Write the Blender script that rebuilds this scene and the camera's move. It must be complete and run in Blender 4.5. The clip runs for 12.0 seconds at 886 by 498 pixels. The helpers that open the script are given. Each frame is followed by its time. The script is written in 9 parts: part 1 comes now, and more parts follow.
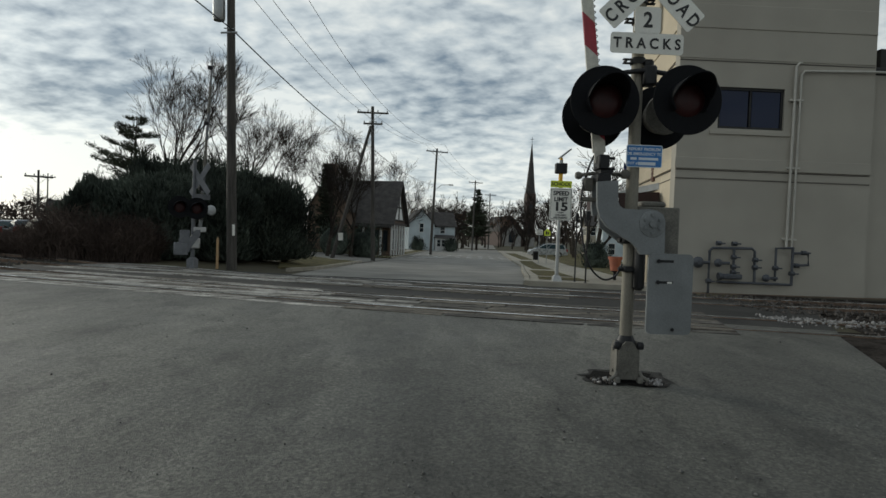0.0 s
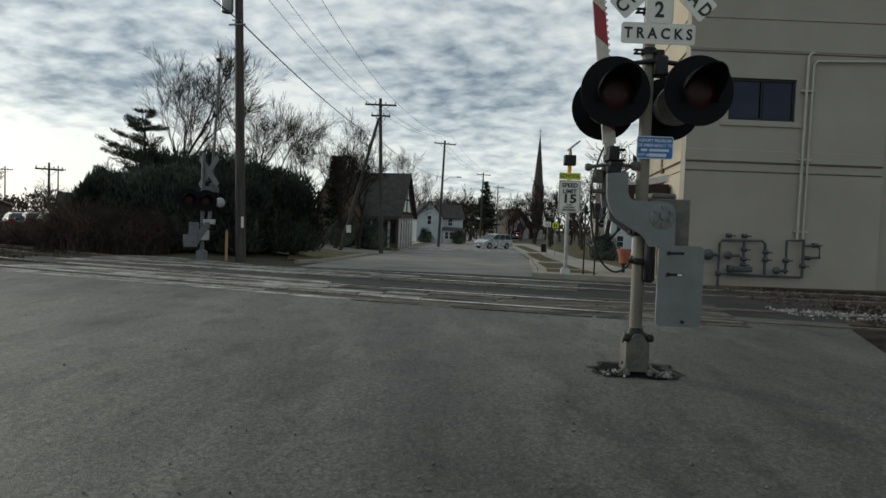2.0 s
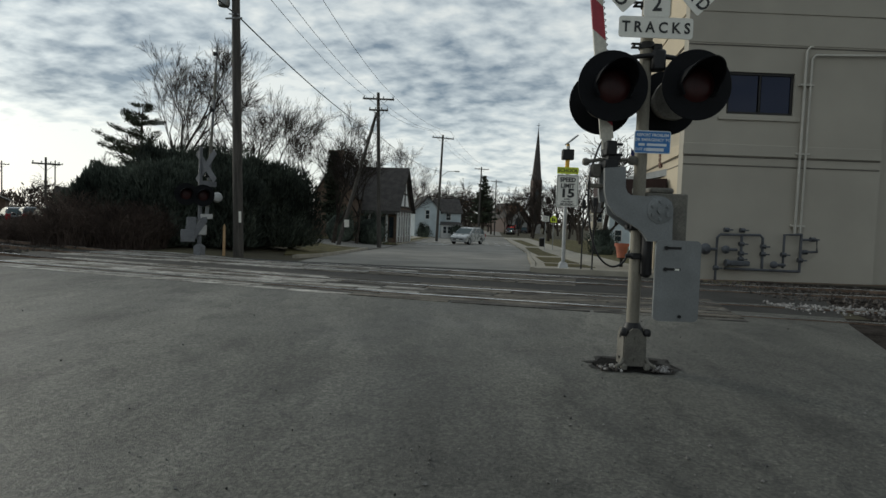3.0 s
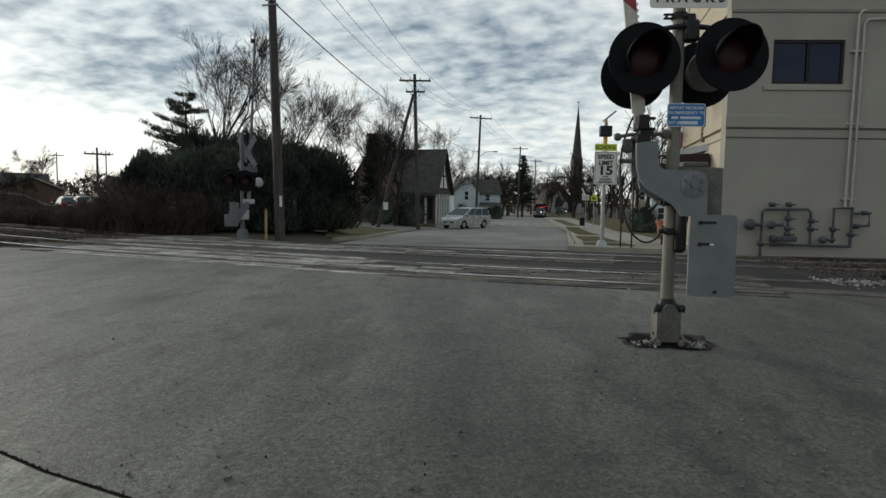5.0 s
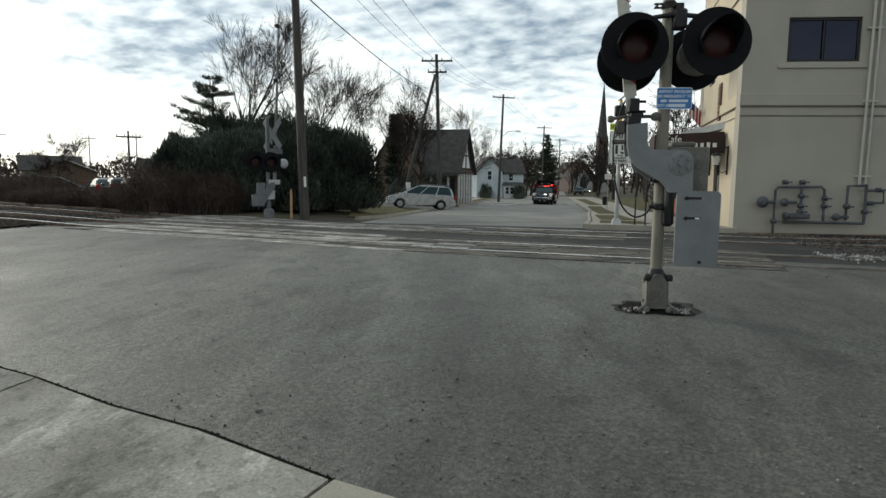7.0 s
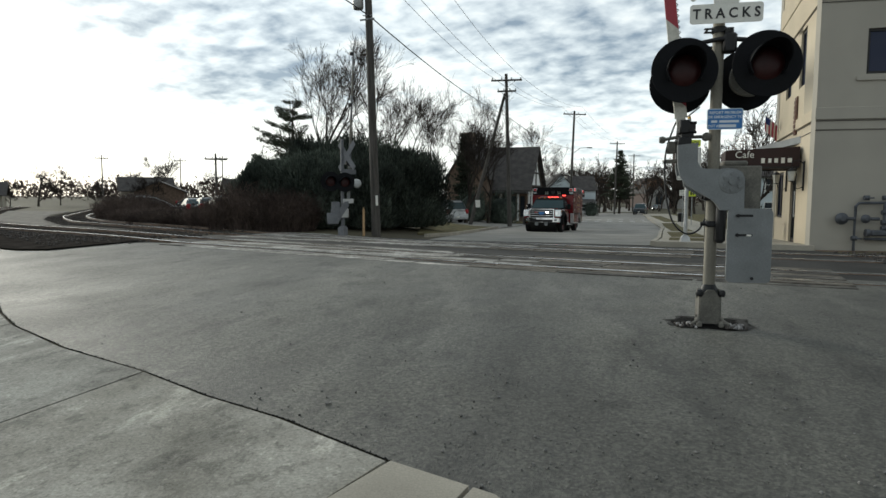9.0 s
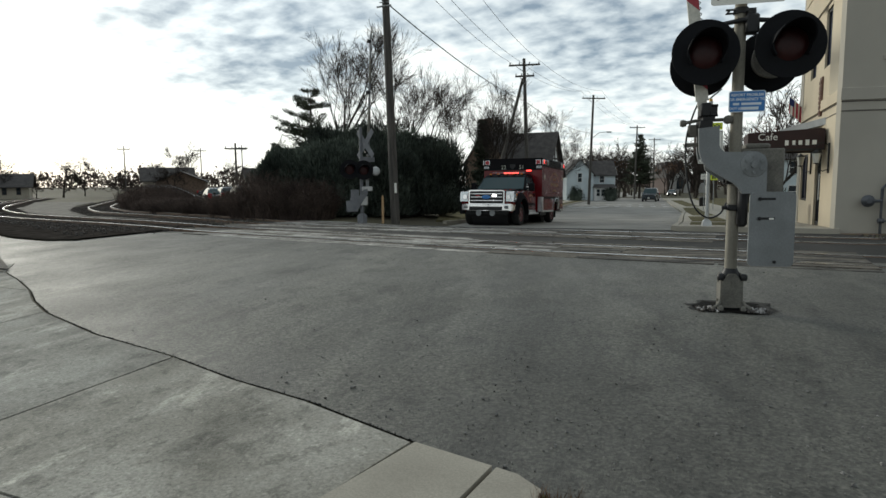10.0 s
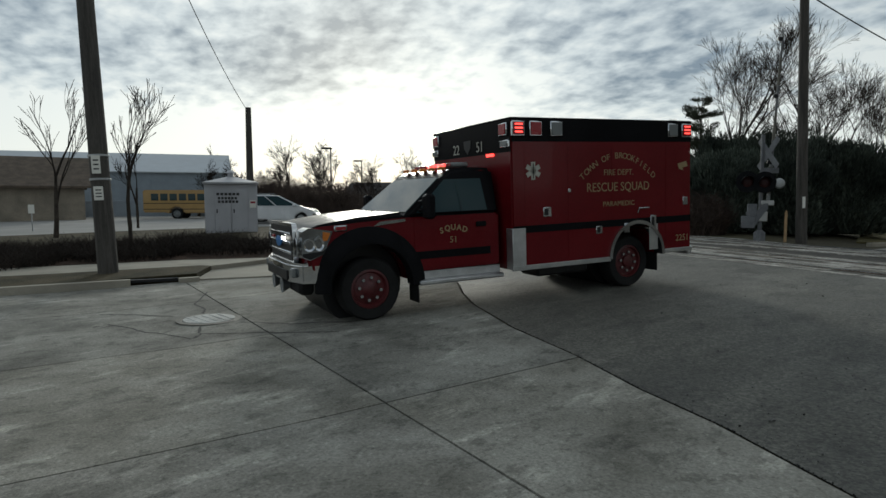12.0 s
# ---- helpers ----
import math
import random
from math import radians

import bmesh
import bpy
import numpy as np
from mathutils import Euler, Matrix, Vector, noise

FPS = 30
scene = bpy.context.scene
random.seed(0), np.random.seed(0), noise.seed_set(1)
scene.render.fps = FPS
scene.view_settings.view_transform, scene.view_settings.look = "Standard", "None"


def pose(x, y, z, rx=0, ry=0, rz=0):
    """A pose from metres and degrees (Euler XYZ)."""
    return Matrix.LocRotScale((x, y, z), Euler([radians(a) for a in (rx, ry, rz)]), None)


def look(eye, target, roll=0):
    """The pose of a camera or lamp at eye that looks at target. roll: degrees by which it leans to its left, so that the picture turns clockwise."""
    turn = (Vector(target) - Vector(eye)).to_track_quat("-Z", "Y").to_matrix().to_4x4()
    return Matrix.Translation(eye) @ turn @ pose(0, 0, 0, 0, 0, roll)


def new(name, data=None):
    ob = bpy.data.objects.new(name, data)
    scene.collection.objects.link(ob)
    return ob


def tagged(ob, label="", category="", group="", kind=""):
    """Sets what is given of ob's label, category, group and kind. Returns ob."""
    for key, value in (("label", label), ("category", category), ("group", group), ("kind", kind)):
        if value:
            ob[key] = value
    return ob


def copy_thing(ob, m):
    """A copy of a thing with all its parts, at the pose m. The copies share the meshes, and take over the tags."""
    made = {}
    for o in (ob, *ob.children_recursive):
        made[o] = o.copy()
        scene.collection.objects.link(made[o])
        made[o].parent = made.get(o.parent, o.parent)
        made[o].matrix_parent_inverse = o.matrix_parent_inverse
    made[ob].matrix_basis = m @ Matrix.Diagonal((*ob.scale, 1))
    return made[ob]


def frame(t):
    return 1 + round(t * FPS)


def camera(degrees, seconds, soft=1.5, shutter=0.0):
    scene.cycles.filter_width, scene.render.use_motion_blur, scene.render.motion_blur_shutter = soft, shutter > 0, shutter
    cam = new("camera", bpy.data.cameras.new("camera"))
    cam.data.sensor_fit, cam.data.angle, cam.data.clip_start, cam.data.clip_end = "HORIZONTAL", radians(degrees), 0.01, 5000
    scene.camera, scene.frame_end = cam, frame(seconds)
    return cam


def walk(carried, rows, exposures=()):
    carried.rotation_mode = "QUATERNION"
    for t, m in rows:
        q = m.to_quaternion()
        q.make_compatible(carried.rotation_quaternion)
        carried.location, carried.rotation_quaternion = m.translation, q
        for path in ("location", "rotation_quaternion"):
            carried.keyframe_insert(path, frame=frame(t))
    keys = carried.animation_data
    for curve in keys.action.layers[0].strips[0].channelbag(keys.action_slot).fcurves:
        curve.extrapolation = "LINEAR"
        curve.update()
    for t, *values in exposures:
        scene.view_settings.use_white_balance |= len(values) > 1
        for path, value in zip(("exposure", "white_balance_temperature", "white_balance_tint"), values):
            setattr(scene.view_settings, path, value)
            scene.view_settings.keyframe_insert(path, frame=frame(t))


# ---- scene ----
cam = camera(71.5, 12.0)
METRES, EYE, TILT, LEAN, TURN = 1.891, 1.6, 1.8, -1.7, -1.6
ROWS = [
    (0.0, 0.0, 0.0, 0.0, 0.02, -3.27, -0.37),
    (0.5, -0.0094, 0.0092, 0.0031, 1.67, -3.9, 0.41),
    (1.0, -0.007, 0.0078, -0.0006, 1.88, -4.04, -0.04),
    (1.5, -0.0074, -0.0083, -0.0008, 1.71, -3.72, -0.31),
    (2.0, -0.0073, 0.0024, -0.0019, 0.74, -3.99, -0.35),
    (2.5, -0.0096, 0.0043, 0.0019, 0.52, -4.34, -0.3),
    (4.5, 0.0409, 0.0184, -0.0113, 2.9, -5.3, 0.42),
    (5.0, 0.0428, -0.029, -0.0108, 4.21, -6.21, 0.94),
    (5.5, 0.0266, -0.1101, -0.0048, 3.18, -7.0, 1.03),
    (6.0, 0.1131, -0.1627, -0.0158, 8.44, -5.94, -1.63),
    (6.5, 0.1699, -0.2154, -0.0096, 10.01, -6.42, -0.02),
    (7.0, 0.1657, -0.3284, -0.0116, 6.46, -8.0, 1.32),
    (7.5, 0.2007, -0.3958, -0.0072, 10.15, -6.51, 2.06),
    (9.5, 0.2821, -0.5799, 0.0071, 13.46, -6.19, 2.12),
    (10.0, 0.2755, -0.5849, 0.006, 14.71, -7.36, 2.59),
    (10.5, 0.268, -0.5839, 0.0075, 17.49, -7.53, 2.36),
    (11.0, 0.2519, -0.5966, 0.0106, 20.78, -6.41, 2.33),
    (11.5, 0.2231, -0.6359, 0.0113, 30.14, -4.83, 2.15),
    (12.0, 0.1646, -0.6995, 0.0114, 48.75, -4.6, 2.52),
]
walk(cam, [(t, pose(0, 0, EYE, TILT, LEAN, TURN) @ pose(METRES * x, METRES * y, METRES * z, 90 + pitch, roll, yaw)) for t, x, y, z, yaw, pitch, roll in ROWS],
     [(0, 0.06, 6560, 4), (2.5, 0.06, 6560, 4), (4.5, 0.10, 6570, 4), (5.5, 0.30, 6580, 4), (6.5, 0.58, 6580, 4), (7.5, 0.64, 6580, 4), (9.5, 0.54, 6580, 4), (10.5, 0.44, 6590, 4), (11.0, 0.36, 6570, 4), (11.5, -0.05, 6530, 4), (12, -0.10, 6420, 3)])

# ---- world, sun, exposure ----
SUN_DIR = Vector((-0.79, 0.56, 0.25)).normalized()
scene.view_settings.exposure = 0.0


def make_world():
    w = bpy.data.worlds.new("sky")
    scene.world = w
    w.use_nodes = True
    nt = w.node_tree
    nt.nodes.clear()
    N, L = nt.nodes.new, nt.links.new

    def math_node(op, a, b=None, clamp=False):
        n = N("ShaderNodeMath")
        n.operation, n.use_clamp = op, clamp
        for i, v in enumerate((a, b)):
            if v is None:
                continue
            if isinstance(v, (int, float)):
                n.inputs[i].default_value = v
            else:
                L(v, n.inputs[i])
        return n.outputs[0]

    tc = N("ShaderNodeTexCoord")
    sep = N("ShaderNodeSeparateXYZ")
    L(tc.outputs["Generated"], sep.inputs[0])
    sky = N("ShaderNodeTexSky")
    sky.sky_type, sky.sun_disc = "NISHITA", False
    sky.sun_elevation = math.asin(SUN_DIR.z)
    sky.sun_rotation = math.atan2(SUN_DIR.x, SUN_DIR.y)
    # a flat cloud deck: directions projected on a plane overhead
    up = math_node("MAXIMUM", math_node("ADD", sep.outputs[2], 0.24), 0.10)
    comb = N("ShaderNodeCombineXYZ")
    L(math_node("DIVIDE", sep.outputs[0], up), comb.inputs[0])
    L(math_node("DIVIDE", sep.outputs[1], up), comb.inputs[1])
    mp = N("ShaderNodeMapping")
    mp.inputs["Rotation"].default_value = (0, 0, radians(28))
    mp.inputs["Scale"].default_value = (1.15, 1.35, 1)
    L(comb.outputs[0], mp.inputs[0])
    big = N("ShaderNodeTexNoise")
    big.inputs["Scale"].default_value, big.inputs["Detail"].default_value = 0.9, 4
    fine = N("ShaderNodeTexNoise")
    fine.inputs["Scale"].default_value, fine.inputs["Detail"].default_value = 9.0, 7
    fine.inputs["Distortion"].default_value = 0.15
    fine.inputs["Roughness"].default_value = 0.5
    L(mp.outputs[0], big.inputs["Vector"]), L(mp.outputs[0], fine.inputs["Vector"])
    dens = math_node("ADD", math_node("MULTIPLY", big.outputs[0], 0.80), math_node("MULTIPLY", fine.outputs[0], 0.56))
    dot = N("ShaderNodeVectorMath")
    dot.operation = "DOT_PRODUCT"
    L(tc.outputs["Generated"], dot.inputs[0])
    dot.inputs[1].default_value = SUN_DIR
    # the deck breaks up and thins out towards the horizon
    haze = math_node("SUBTRACT", 1.0, math_node("MULTIPLY", sep.outputs[2], 4.2), True)
    dens = math_node("SUBTRACT", dens, math_node("MULTIPLY", haze, 0.22))
    gap = math_node("MULTIPLY", math_node("SUBTRACT", 0.15, sep.outputs[2]), 15.0, True)
    gap = math_node("MULTIPLY", gap, math_node("MULTIPLY", math_node("SUBTRACT", dot.outputs["Value"], 0.60), 3.5, True))
    dens = math_node("SUBTRACT", dens, math_node("MULTIPLY", gap, 0.22))
    ramp = N("ShaderNodeValToRGB")
    ramp.color_ramp.elements[0].position, ramp.color_ramp.elements[0].color = 0.53, (0.95, 0.965, 0.97, 1)
    ramp.color_ramp.elements[1].position, ramp.color_ramp.elements[1].color = 0.83, (0.23, 0.29, 0.37, 1)
    e = ramp.color_ramp.elements.new(0.655)
    e.color = (0.665, 0.718, 0.772, 1)
    L(dens, ramp.inputs[0])
    # forward scattering round the veiled sun
    near = math_node("POWER", math_node("MAXIMUM", dot.outputs["Value"], 0.0), 8.0)
    back = math_node("MULTIPLY", math_node("ADD", dot.outputs["Value"], 1.0), 0.8, True)
    glow = math_node("ADD", math_node("ADD", 0.54, math_node("MULTIPLY", back, 0.30)), math_node("ADD", math_node("MULTIPLY", near, 0.22), math_node("MULTIPLY", haze, 0.10)))
    lit = N("ShaderNodeMix")
    lit.data_type, lit.blend_type = "RGBA", "MULTIPLY"
    lit.inputs[0].default_value = 1.0
    L(ramp.outputs[0], lit.inputs[6])
    gcol = N("ShaderNodeCombineColor")
    for i in range(3):
        L(glow, gcol.inputs[i])
    L(gcol.outputs[0], lit.inputs[7])
    dim = N("ShaderNodeMix")
    dim.data_type, dim.blend_type = "RGBA", "MULTIPLY"
    dim.inputs[0].default_value = 1.0
    L(sky.outputs[0], dim.inputs[6])
    dim.inputs[7].default_value = (0.08, 0.085, 0.095, 1)
    mix = N("ShaderNodeMix")
    mix.data_type = "RGBA"
    mix.inputs[0].default_value = 0.88
    L(dim.outputs[2], mix.inputs[6]), L(lit.outputs[2], mix.inputs[7])
    bg = N("ShaderNodeBackground")
    bg.inputs[1].default_value = 1.0
    L(mix.outputs[2], bg.inputs[0])
    out = N("ShaderNodeOutputWorld")
    L(bg.outputs[0], out.inputs[0])


make_world()
sun = new("sun", bpy.data.lights.new("sun", "SUN"))
sun.data.energy, sun.data.angle, sun.data.color = 1.4, radians(11), (1.0, 0.95, 0.87)
sun.matrix_world = look((0, 0, 30), Vector((0, 0, 30)) - SUN_DIR)


# ---- materials ----
def mat(name, base, rough=0.7, metal=0.0, vary=0.25, scale=6.0, fine=60.0, bump=0.15, tint=None, spots=0.0, spec=0.5, emit=0.0, coat=0.0, island=0.0, stretch=(1, 1, 1)):
    """A surface with variation at two scales, fine relief and, if given, a second colour in patches."""
    m = bpy.data.materials.new(name)
    m.use_nodes = True
    nt = m.node_tree
    N, L = nt.nodes.new, nt.links.new
    b = nt.nodes["Principled BSDF"]
    b.inputs["Roughness"].default_value, b.inputs["Metallic"].default_value = rough, metal
    b.inputs["Specular IOR Level"].default_value = spec
    b.inputs["Coat Weight"].default_value = coat
    tc = N("ShaderNodeTexCoord")
    mp = N("ShaderNodeMapping")
    mp.inputs["Scale"].default_value = stretch
    L(tc.outputs["Object"], mp.inputs[0])
    n1, n2 = N("ShaderNodeTexNoise"), N("ShaderNodeTexNoise")
    n1.inputs["Scale"].default_value, n1.inputs["Detail"].default_value = scale, 5
    n2.inputs["Scale"].default_value, n2.inputs["Detail"].default_value = fine, 6
    n2.inputs["Roughness"].default_value = 0.7
    L(mp.outputs[0], n1.inputs["Vector"]), L(mp.outputs[0], n2.inputs["Vector"])
    r1 = N("ShaderNodeValToRGB")
    c = Vector(base)
    d = Vector(tint) if tint else c * (1 + vary)
    r1.color_ramp.elements[0].position, r1.color_ramp.elements[1].position = 0.36, 0.66
    r1.color_ramp.elements[0].color, r1.color_ramp.elements[1].color = (*(c * (1 - vary)), 1), (*d, 1)
    L(n1.outputs[0], r1.inputs[0])
    mr = N("ShaderNodeMapRange")
    mr.inputs[1].default_value, mr.inputs[2].default_value = 0.36, 0.64
    mr.inputs[3].default_value, mr.inputs[4].default_value = 1 - vary * 0.85, 1 + vary * 0.85
    L(n2.outputs[0], mr.inputs[0])
    mx = N("ShaderNodeMix")
    mx.data_type, mx.blend_type = "RGBA", "MULTIPLY"
    mx.inputs[0].default_value = 1.0
    cc = N("ShaderNodeCombineColor")
    for i in range(3):
        L(mr.outputs[0], cc.inputs[i])
    L(r1.outputs[0], mx.inputs[6]), L(cc.outputs[0], mx.inputs[7])
    col = mx.outputs[2]
    if island:
        info, geo = N("ShaderNodeObjectInfo"), N("ShaderNodeNewGeometry")
        ad = N("ShaderNodeMath")
        ad.operation = "ADD"
        L(info.outputs["Random"], ad.inputs[0]), L(geo.outputs["Random Per Island"], ad.inputs[1])
        mi = N("ShaderNodeMapRange")
        mi.inputs[1].default_value, mi.inputs[2].default_value = 0.2, 1.8
        mi.inputs[3].default_value, mi.inputs[4].default_value = 1 - island, 1 + island
        L(ad.outputs[0], mi.inputs[0])
        c3, m3 = N("ShaderNodeCombineColor"), N("ShaderNodeMix")
        m3.data_type, m3.blend_type = "RGBA", "MULTIPLY"
        m3.inputs[0].default_value = 1.0
        for i in range(3):
            L(mi.outputs[0], c3.inputs[i])
        L(col, m3.inputs[6]), L(c3.outputs[0], m3.inputs[7])
        col = m3.outputs[2]
    if spots:
        # pale salt streaks and dark stains
        for sc, lo, hi, k, sx in ((2.4, 0.555, 0.61, 1 + spots, 0.30), (0.8, 0.52, 0.62, 1 - spots * 0.6, 0.7), (6.0, 0.535, 0.62, 1 - spots * 0.75, 0.7), (17.0, 0.575, 0.64, 1 + spots * 0.7, 1.0), (26.0, 0.56, 0.64, 1 - spots * 0.7, 1.0)):
            ms, ns, rs = N("ShaderNodeMapping"), N("ShaderNodeTexNoise"), N("ShaderNodeMapRange")
            ms.inputs["Scale"].default_value = (1, sx, 1)
            ms.inputs["Location"].default_value = (k * 7, k * 3, 0)
            ms.inputs["Rotation"].default_value = (0, 0, 0.9)
            ns.inputs["Scale"].default_value, ns.inputs["Detail"].default_value, ns.inputs["Roughness"].default_value = sc, 9, 0.68
            rs.inputs[1].default_value, rs.inputs[2].default_value = lo, hi
            rs.inputs[3].default_value, rs.inputs[4].default_value = 1.0, k
            L(tc.outputs["Object"], ms.inputs[0]), L(ms.outputs[0], ns.inputs["Vector"]), L(ns.outputs[0], rs.inputs[0])
            c4, m4 = N("ShaderNodeCombineColor"), N("ShaderNodeMix")
            m4.data_type, m4.blend_type = "RGBA", "MULTIPLY"
            m4.inputs[0].default_value = 1.0
            for i in range(3):
                L(rs.outputs[0], c4.inputs[i])
            L(col, m4.inputs[6]), L(c4.outputs[0], m4.inputs[7])
            col = m4.outputs[2]
    L(col, b.inputs["Base Color"])
    rr = N("ShaderNodeMapRange")
    rr.inputs[3].default_value, rr.inputs[4].default_value = max(0.02, rough - 0.12), min(1, rough + 0.12)
    L(n1.outputs[0], rr.inputs[0])
    L(rr.outputs[0], b.inputs["Roughness"])
    if bump:
        bp = N("ShaderNodeBump")
        bp.inputs["Strength"].default_value, bp.inputs["Distance"].default_value = bump, 0.02
        L(n2.outputs[0], bp.inputs["Height"])
        L(bp.outputs[0], b.inputs["Normal"])
    if emit:
        b.inputs["Emission Color"].default_value = (*base, 1)
        b.inputs["Emission Strength"].default_value = emit
    return m


def glass(name, tint=(0.02, 0.025, 0.03), rough=0.04, spec=0.7):
    m = bpy.data.materials.new(name)
    m.use_nodes = True
    b = m.node_tree.nodes["Principled BSDF"]
    b.inputs["Base Color"].default_value = (*tint, 1)
    b.inputs["Roughness"].default_value = rough
    b.inputs["Specular IOR Level"].default_value = spec
    b.inputs["IOR"].default_value = 1.28
    return m


def asphalt(name, base, rough, spec, stain=None):
    """Worn asphalt: pale aggregate in a dark binder, tyre-worn streaks, faint stains."""
    m = bpy.data.materials.new(name)
    m.use_nodes = True
    nt = m.node_tree
    N, L = nt.nodes.new, nt.links.new
    b = nt.nodes["Principled BSDF"]
    b.inputs["Specular IOR Level"].default_value = spec
    tc = N("ShaderNodeTexCoord")

    def field(scale, detail, lo, hi, a, c, stretch=(1, 1, 1), turn=0.0, kind="noise", off=0.0):
        mp, mr = N("ShaderNodeMapping"), N("ShaderNodeMapRange")
        mp.inputs["Scale"].default_value, mp.inputs["Rotation"].default_value = stretch, (0, 0, turn)
        mp.inputs["Location"].default_value = (off, off * 0.6, 0)
        L(tc.outputs["Object"], mp.inputs[0])
        if kind == "noise":
            n = N("ShaderNodeTexNoise")
            n.inputs["Detail"].default_value, n.inputs["Roughness"].default_value = detail, 0.62
            out = n.outputs[0]
        else:
            n = N("ShaderNodeTexVoronoi")
            out = n.outputs["Color"]
        n.inputs["Scale"].default_value = scale
        L(mp.outputs[0], n.inputs["Vector"])
        L(out, mr.inputs[0])
        mr.inputs[1].default_value, mr.inputs[2].default_value = lo, hi
        mr.inputs[3].default_value, mr.inputs[4].default_value = a, c
        return mr.outputs[0], out
    k = None
    fields = [field(0.26, 4, 0.38, 0.62, 0.76, 1.20, (1, 0.42, 1), 0.2)[0], field(0.9, 7, 0.40, 0.62, 0.78, 1.22, (1, 0.22, 1), -0.55, off=4.0)[0], field(3.0, 7, 0.52, 0.66, 1.0, 0.66, (1, 0.5, 1), -0.55, off=9.0)[0],
              field(2.2, 8, 0.54, 0.68, 1.0, 1.28, (1, 0.4, 1), 0.35, off=13.0)[0], field(60.0, 0, 0.0, 1.0, 0.55, 1.55, kind="cells")[0], field(28.0, 5, 0.40, 0.62, 0.74, 1.28, off=5.0)[0], field(12.0, 6, 0.56, 0.68, 1.0, 0.60, off=7.0)[0]]
    # stain: darker towards a centre point, with a noise-broken edge
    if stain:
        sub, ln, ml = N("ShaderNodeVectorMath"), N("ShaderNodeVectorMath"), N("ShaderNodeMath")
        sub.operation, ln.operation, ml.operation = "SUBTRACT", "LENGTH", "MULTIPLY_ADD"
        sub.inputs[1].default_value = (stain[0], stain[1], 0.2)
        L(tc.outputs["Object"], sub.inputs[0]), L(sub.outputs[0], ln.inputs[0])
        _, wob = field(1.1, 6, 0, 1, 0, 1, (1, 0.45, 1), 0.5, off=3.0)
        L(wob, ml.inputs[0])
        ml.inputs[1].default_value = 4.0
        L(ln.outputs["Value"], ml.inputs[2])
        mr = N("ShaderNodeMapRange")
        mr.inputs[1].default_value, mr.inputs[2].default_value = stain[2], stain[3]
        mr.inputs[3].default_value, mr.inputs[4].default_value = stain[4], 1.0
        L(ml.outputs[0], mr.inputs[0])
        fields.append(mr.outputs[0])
    for f in fields:
        if k is None:
            k = f
            continue
        n = N("ShaderNodeMath")
        n.operation = "MULTIPLY"
        L(k, n.inputs[0]), L(f, n.inputs[1])
        k = n.outputs[0]
    mx = N("ShaderNodeVectorMath")
    mx.operation = "SCALE"
    mx.inputs[0].default_value = base
    L(k, mx.inputs["Scale"])
    L(mx.outputs[0], b.inputs["Base Color"])
    r, _ = field(0.8, 4, 0.3, 0.7, rough - 0.07, rough + 0.07, off=6.0)
    L(r, b.inputs["Roughness"])
    _, h = field(70.0, 5, 0, 1, 0, 1)
    bp = N("ShaderNodeBump")
    bp.inputs["Strength"].default_value, bp.inputs["Distance"].default_value = 0.8, 0.012
    L(h, bp.inputs["Height"]), L(bp.outputs[0], b.inputs["Normal"])
    return m


M_DARK_ASPHALT = mat("dark_asphalt", (0.038, 0.036, 0.033), 0.9, vary=0.3, scale=0.8, fine=90, bump=0.4, spec=0.25)
# last argument: the area round (3.2, 5.0) is darkened to 0.80
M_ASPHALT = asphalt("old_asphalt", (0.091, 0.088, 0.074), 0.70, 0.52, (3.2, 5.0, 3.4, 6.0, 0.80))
M_STREET = mat("street_asphalt", (0.215, 0.206, 0.186), 0.9, vary=0.22, scale=0.4, fine=50, bump=0.3, spec=0.25)
M_CONCRETE = mat("concrete_slab", (0.20, 0.195, 0.175), 0.9, vary=0.2, scale=0.7, fine=70, bump=0.35, tint=(0.27, 0.265, 0.245), spec=0.25)
M_WALK = mat("sidewalk_concrete", (0.31, 0.285, 0.235), 0.9, vary=0.16, scale=1.2, fine=80, bump=0.2, spec=0.25)
M_PANEL = mat("crossing_concrete", (0.26, 0.25, 0.23), 0.9, vary=0.35, scale=2.0, fine=40, bump=0.4, spec=0.25, stretch=(0.4, 2, 1))
M_GRASS = mat("winter_grass", (0.10, 0.09, 0.045), 0.95, vary=0.35, scale=1.5, fine=60, bump=0.8, tint=(0.14, 0.12, 0.06), spec=0.1)
M_DARKGRASS = mat("damp_winter_grass", (0.062, 0.056, 0.032), 0.95, vary=0.4, scale=1.5, fine=40, bump=0.8, tint=(0.085, 0.070, 0.045), spec=0.1)
M_DIRT = mat("field_ground", (0.078, 0.070, 0.052), 0.95, vary=0.3, scale=0.2, fine=8, bump=0.6, tint=(0.09, 0.082, 0.05), spec=0.1)
M_BALLAST = mat("ballast_bed", (0.040, 0.035, 0.031), 0.97, vary=0.4, scale=3, fine=25, bump=0.35, spec=0.0)
M_STONE = mat("ballast_stone", (0.27, 0.26, 0.25), 0.9, vary=0.3, scale=8, fine=50, island=0.5)
M_GRIT = mat("road_grit", (0.17, 0.165, 0.155), 0.9, vary=0.3, scale=8, fine=50, island=0.5)
M_TRACKSTONE = mat("dark_ballast_stone", (0.060, 0.052, 0.046), 0.9, vary=0.3, scale=8, fine=50, island=0.5)
M_RAIL = mat("rail_steel", (0.16, 0.11, 0.08), 0.5, 0.6, vary=0.3, scale=4, fine=40)
M_RAILTOP = mat("rail_head", (0.55, 0.55, 0.55), 0.22, 1.0, vary=0.1, scale=4, fine=40, bump=0.02)
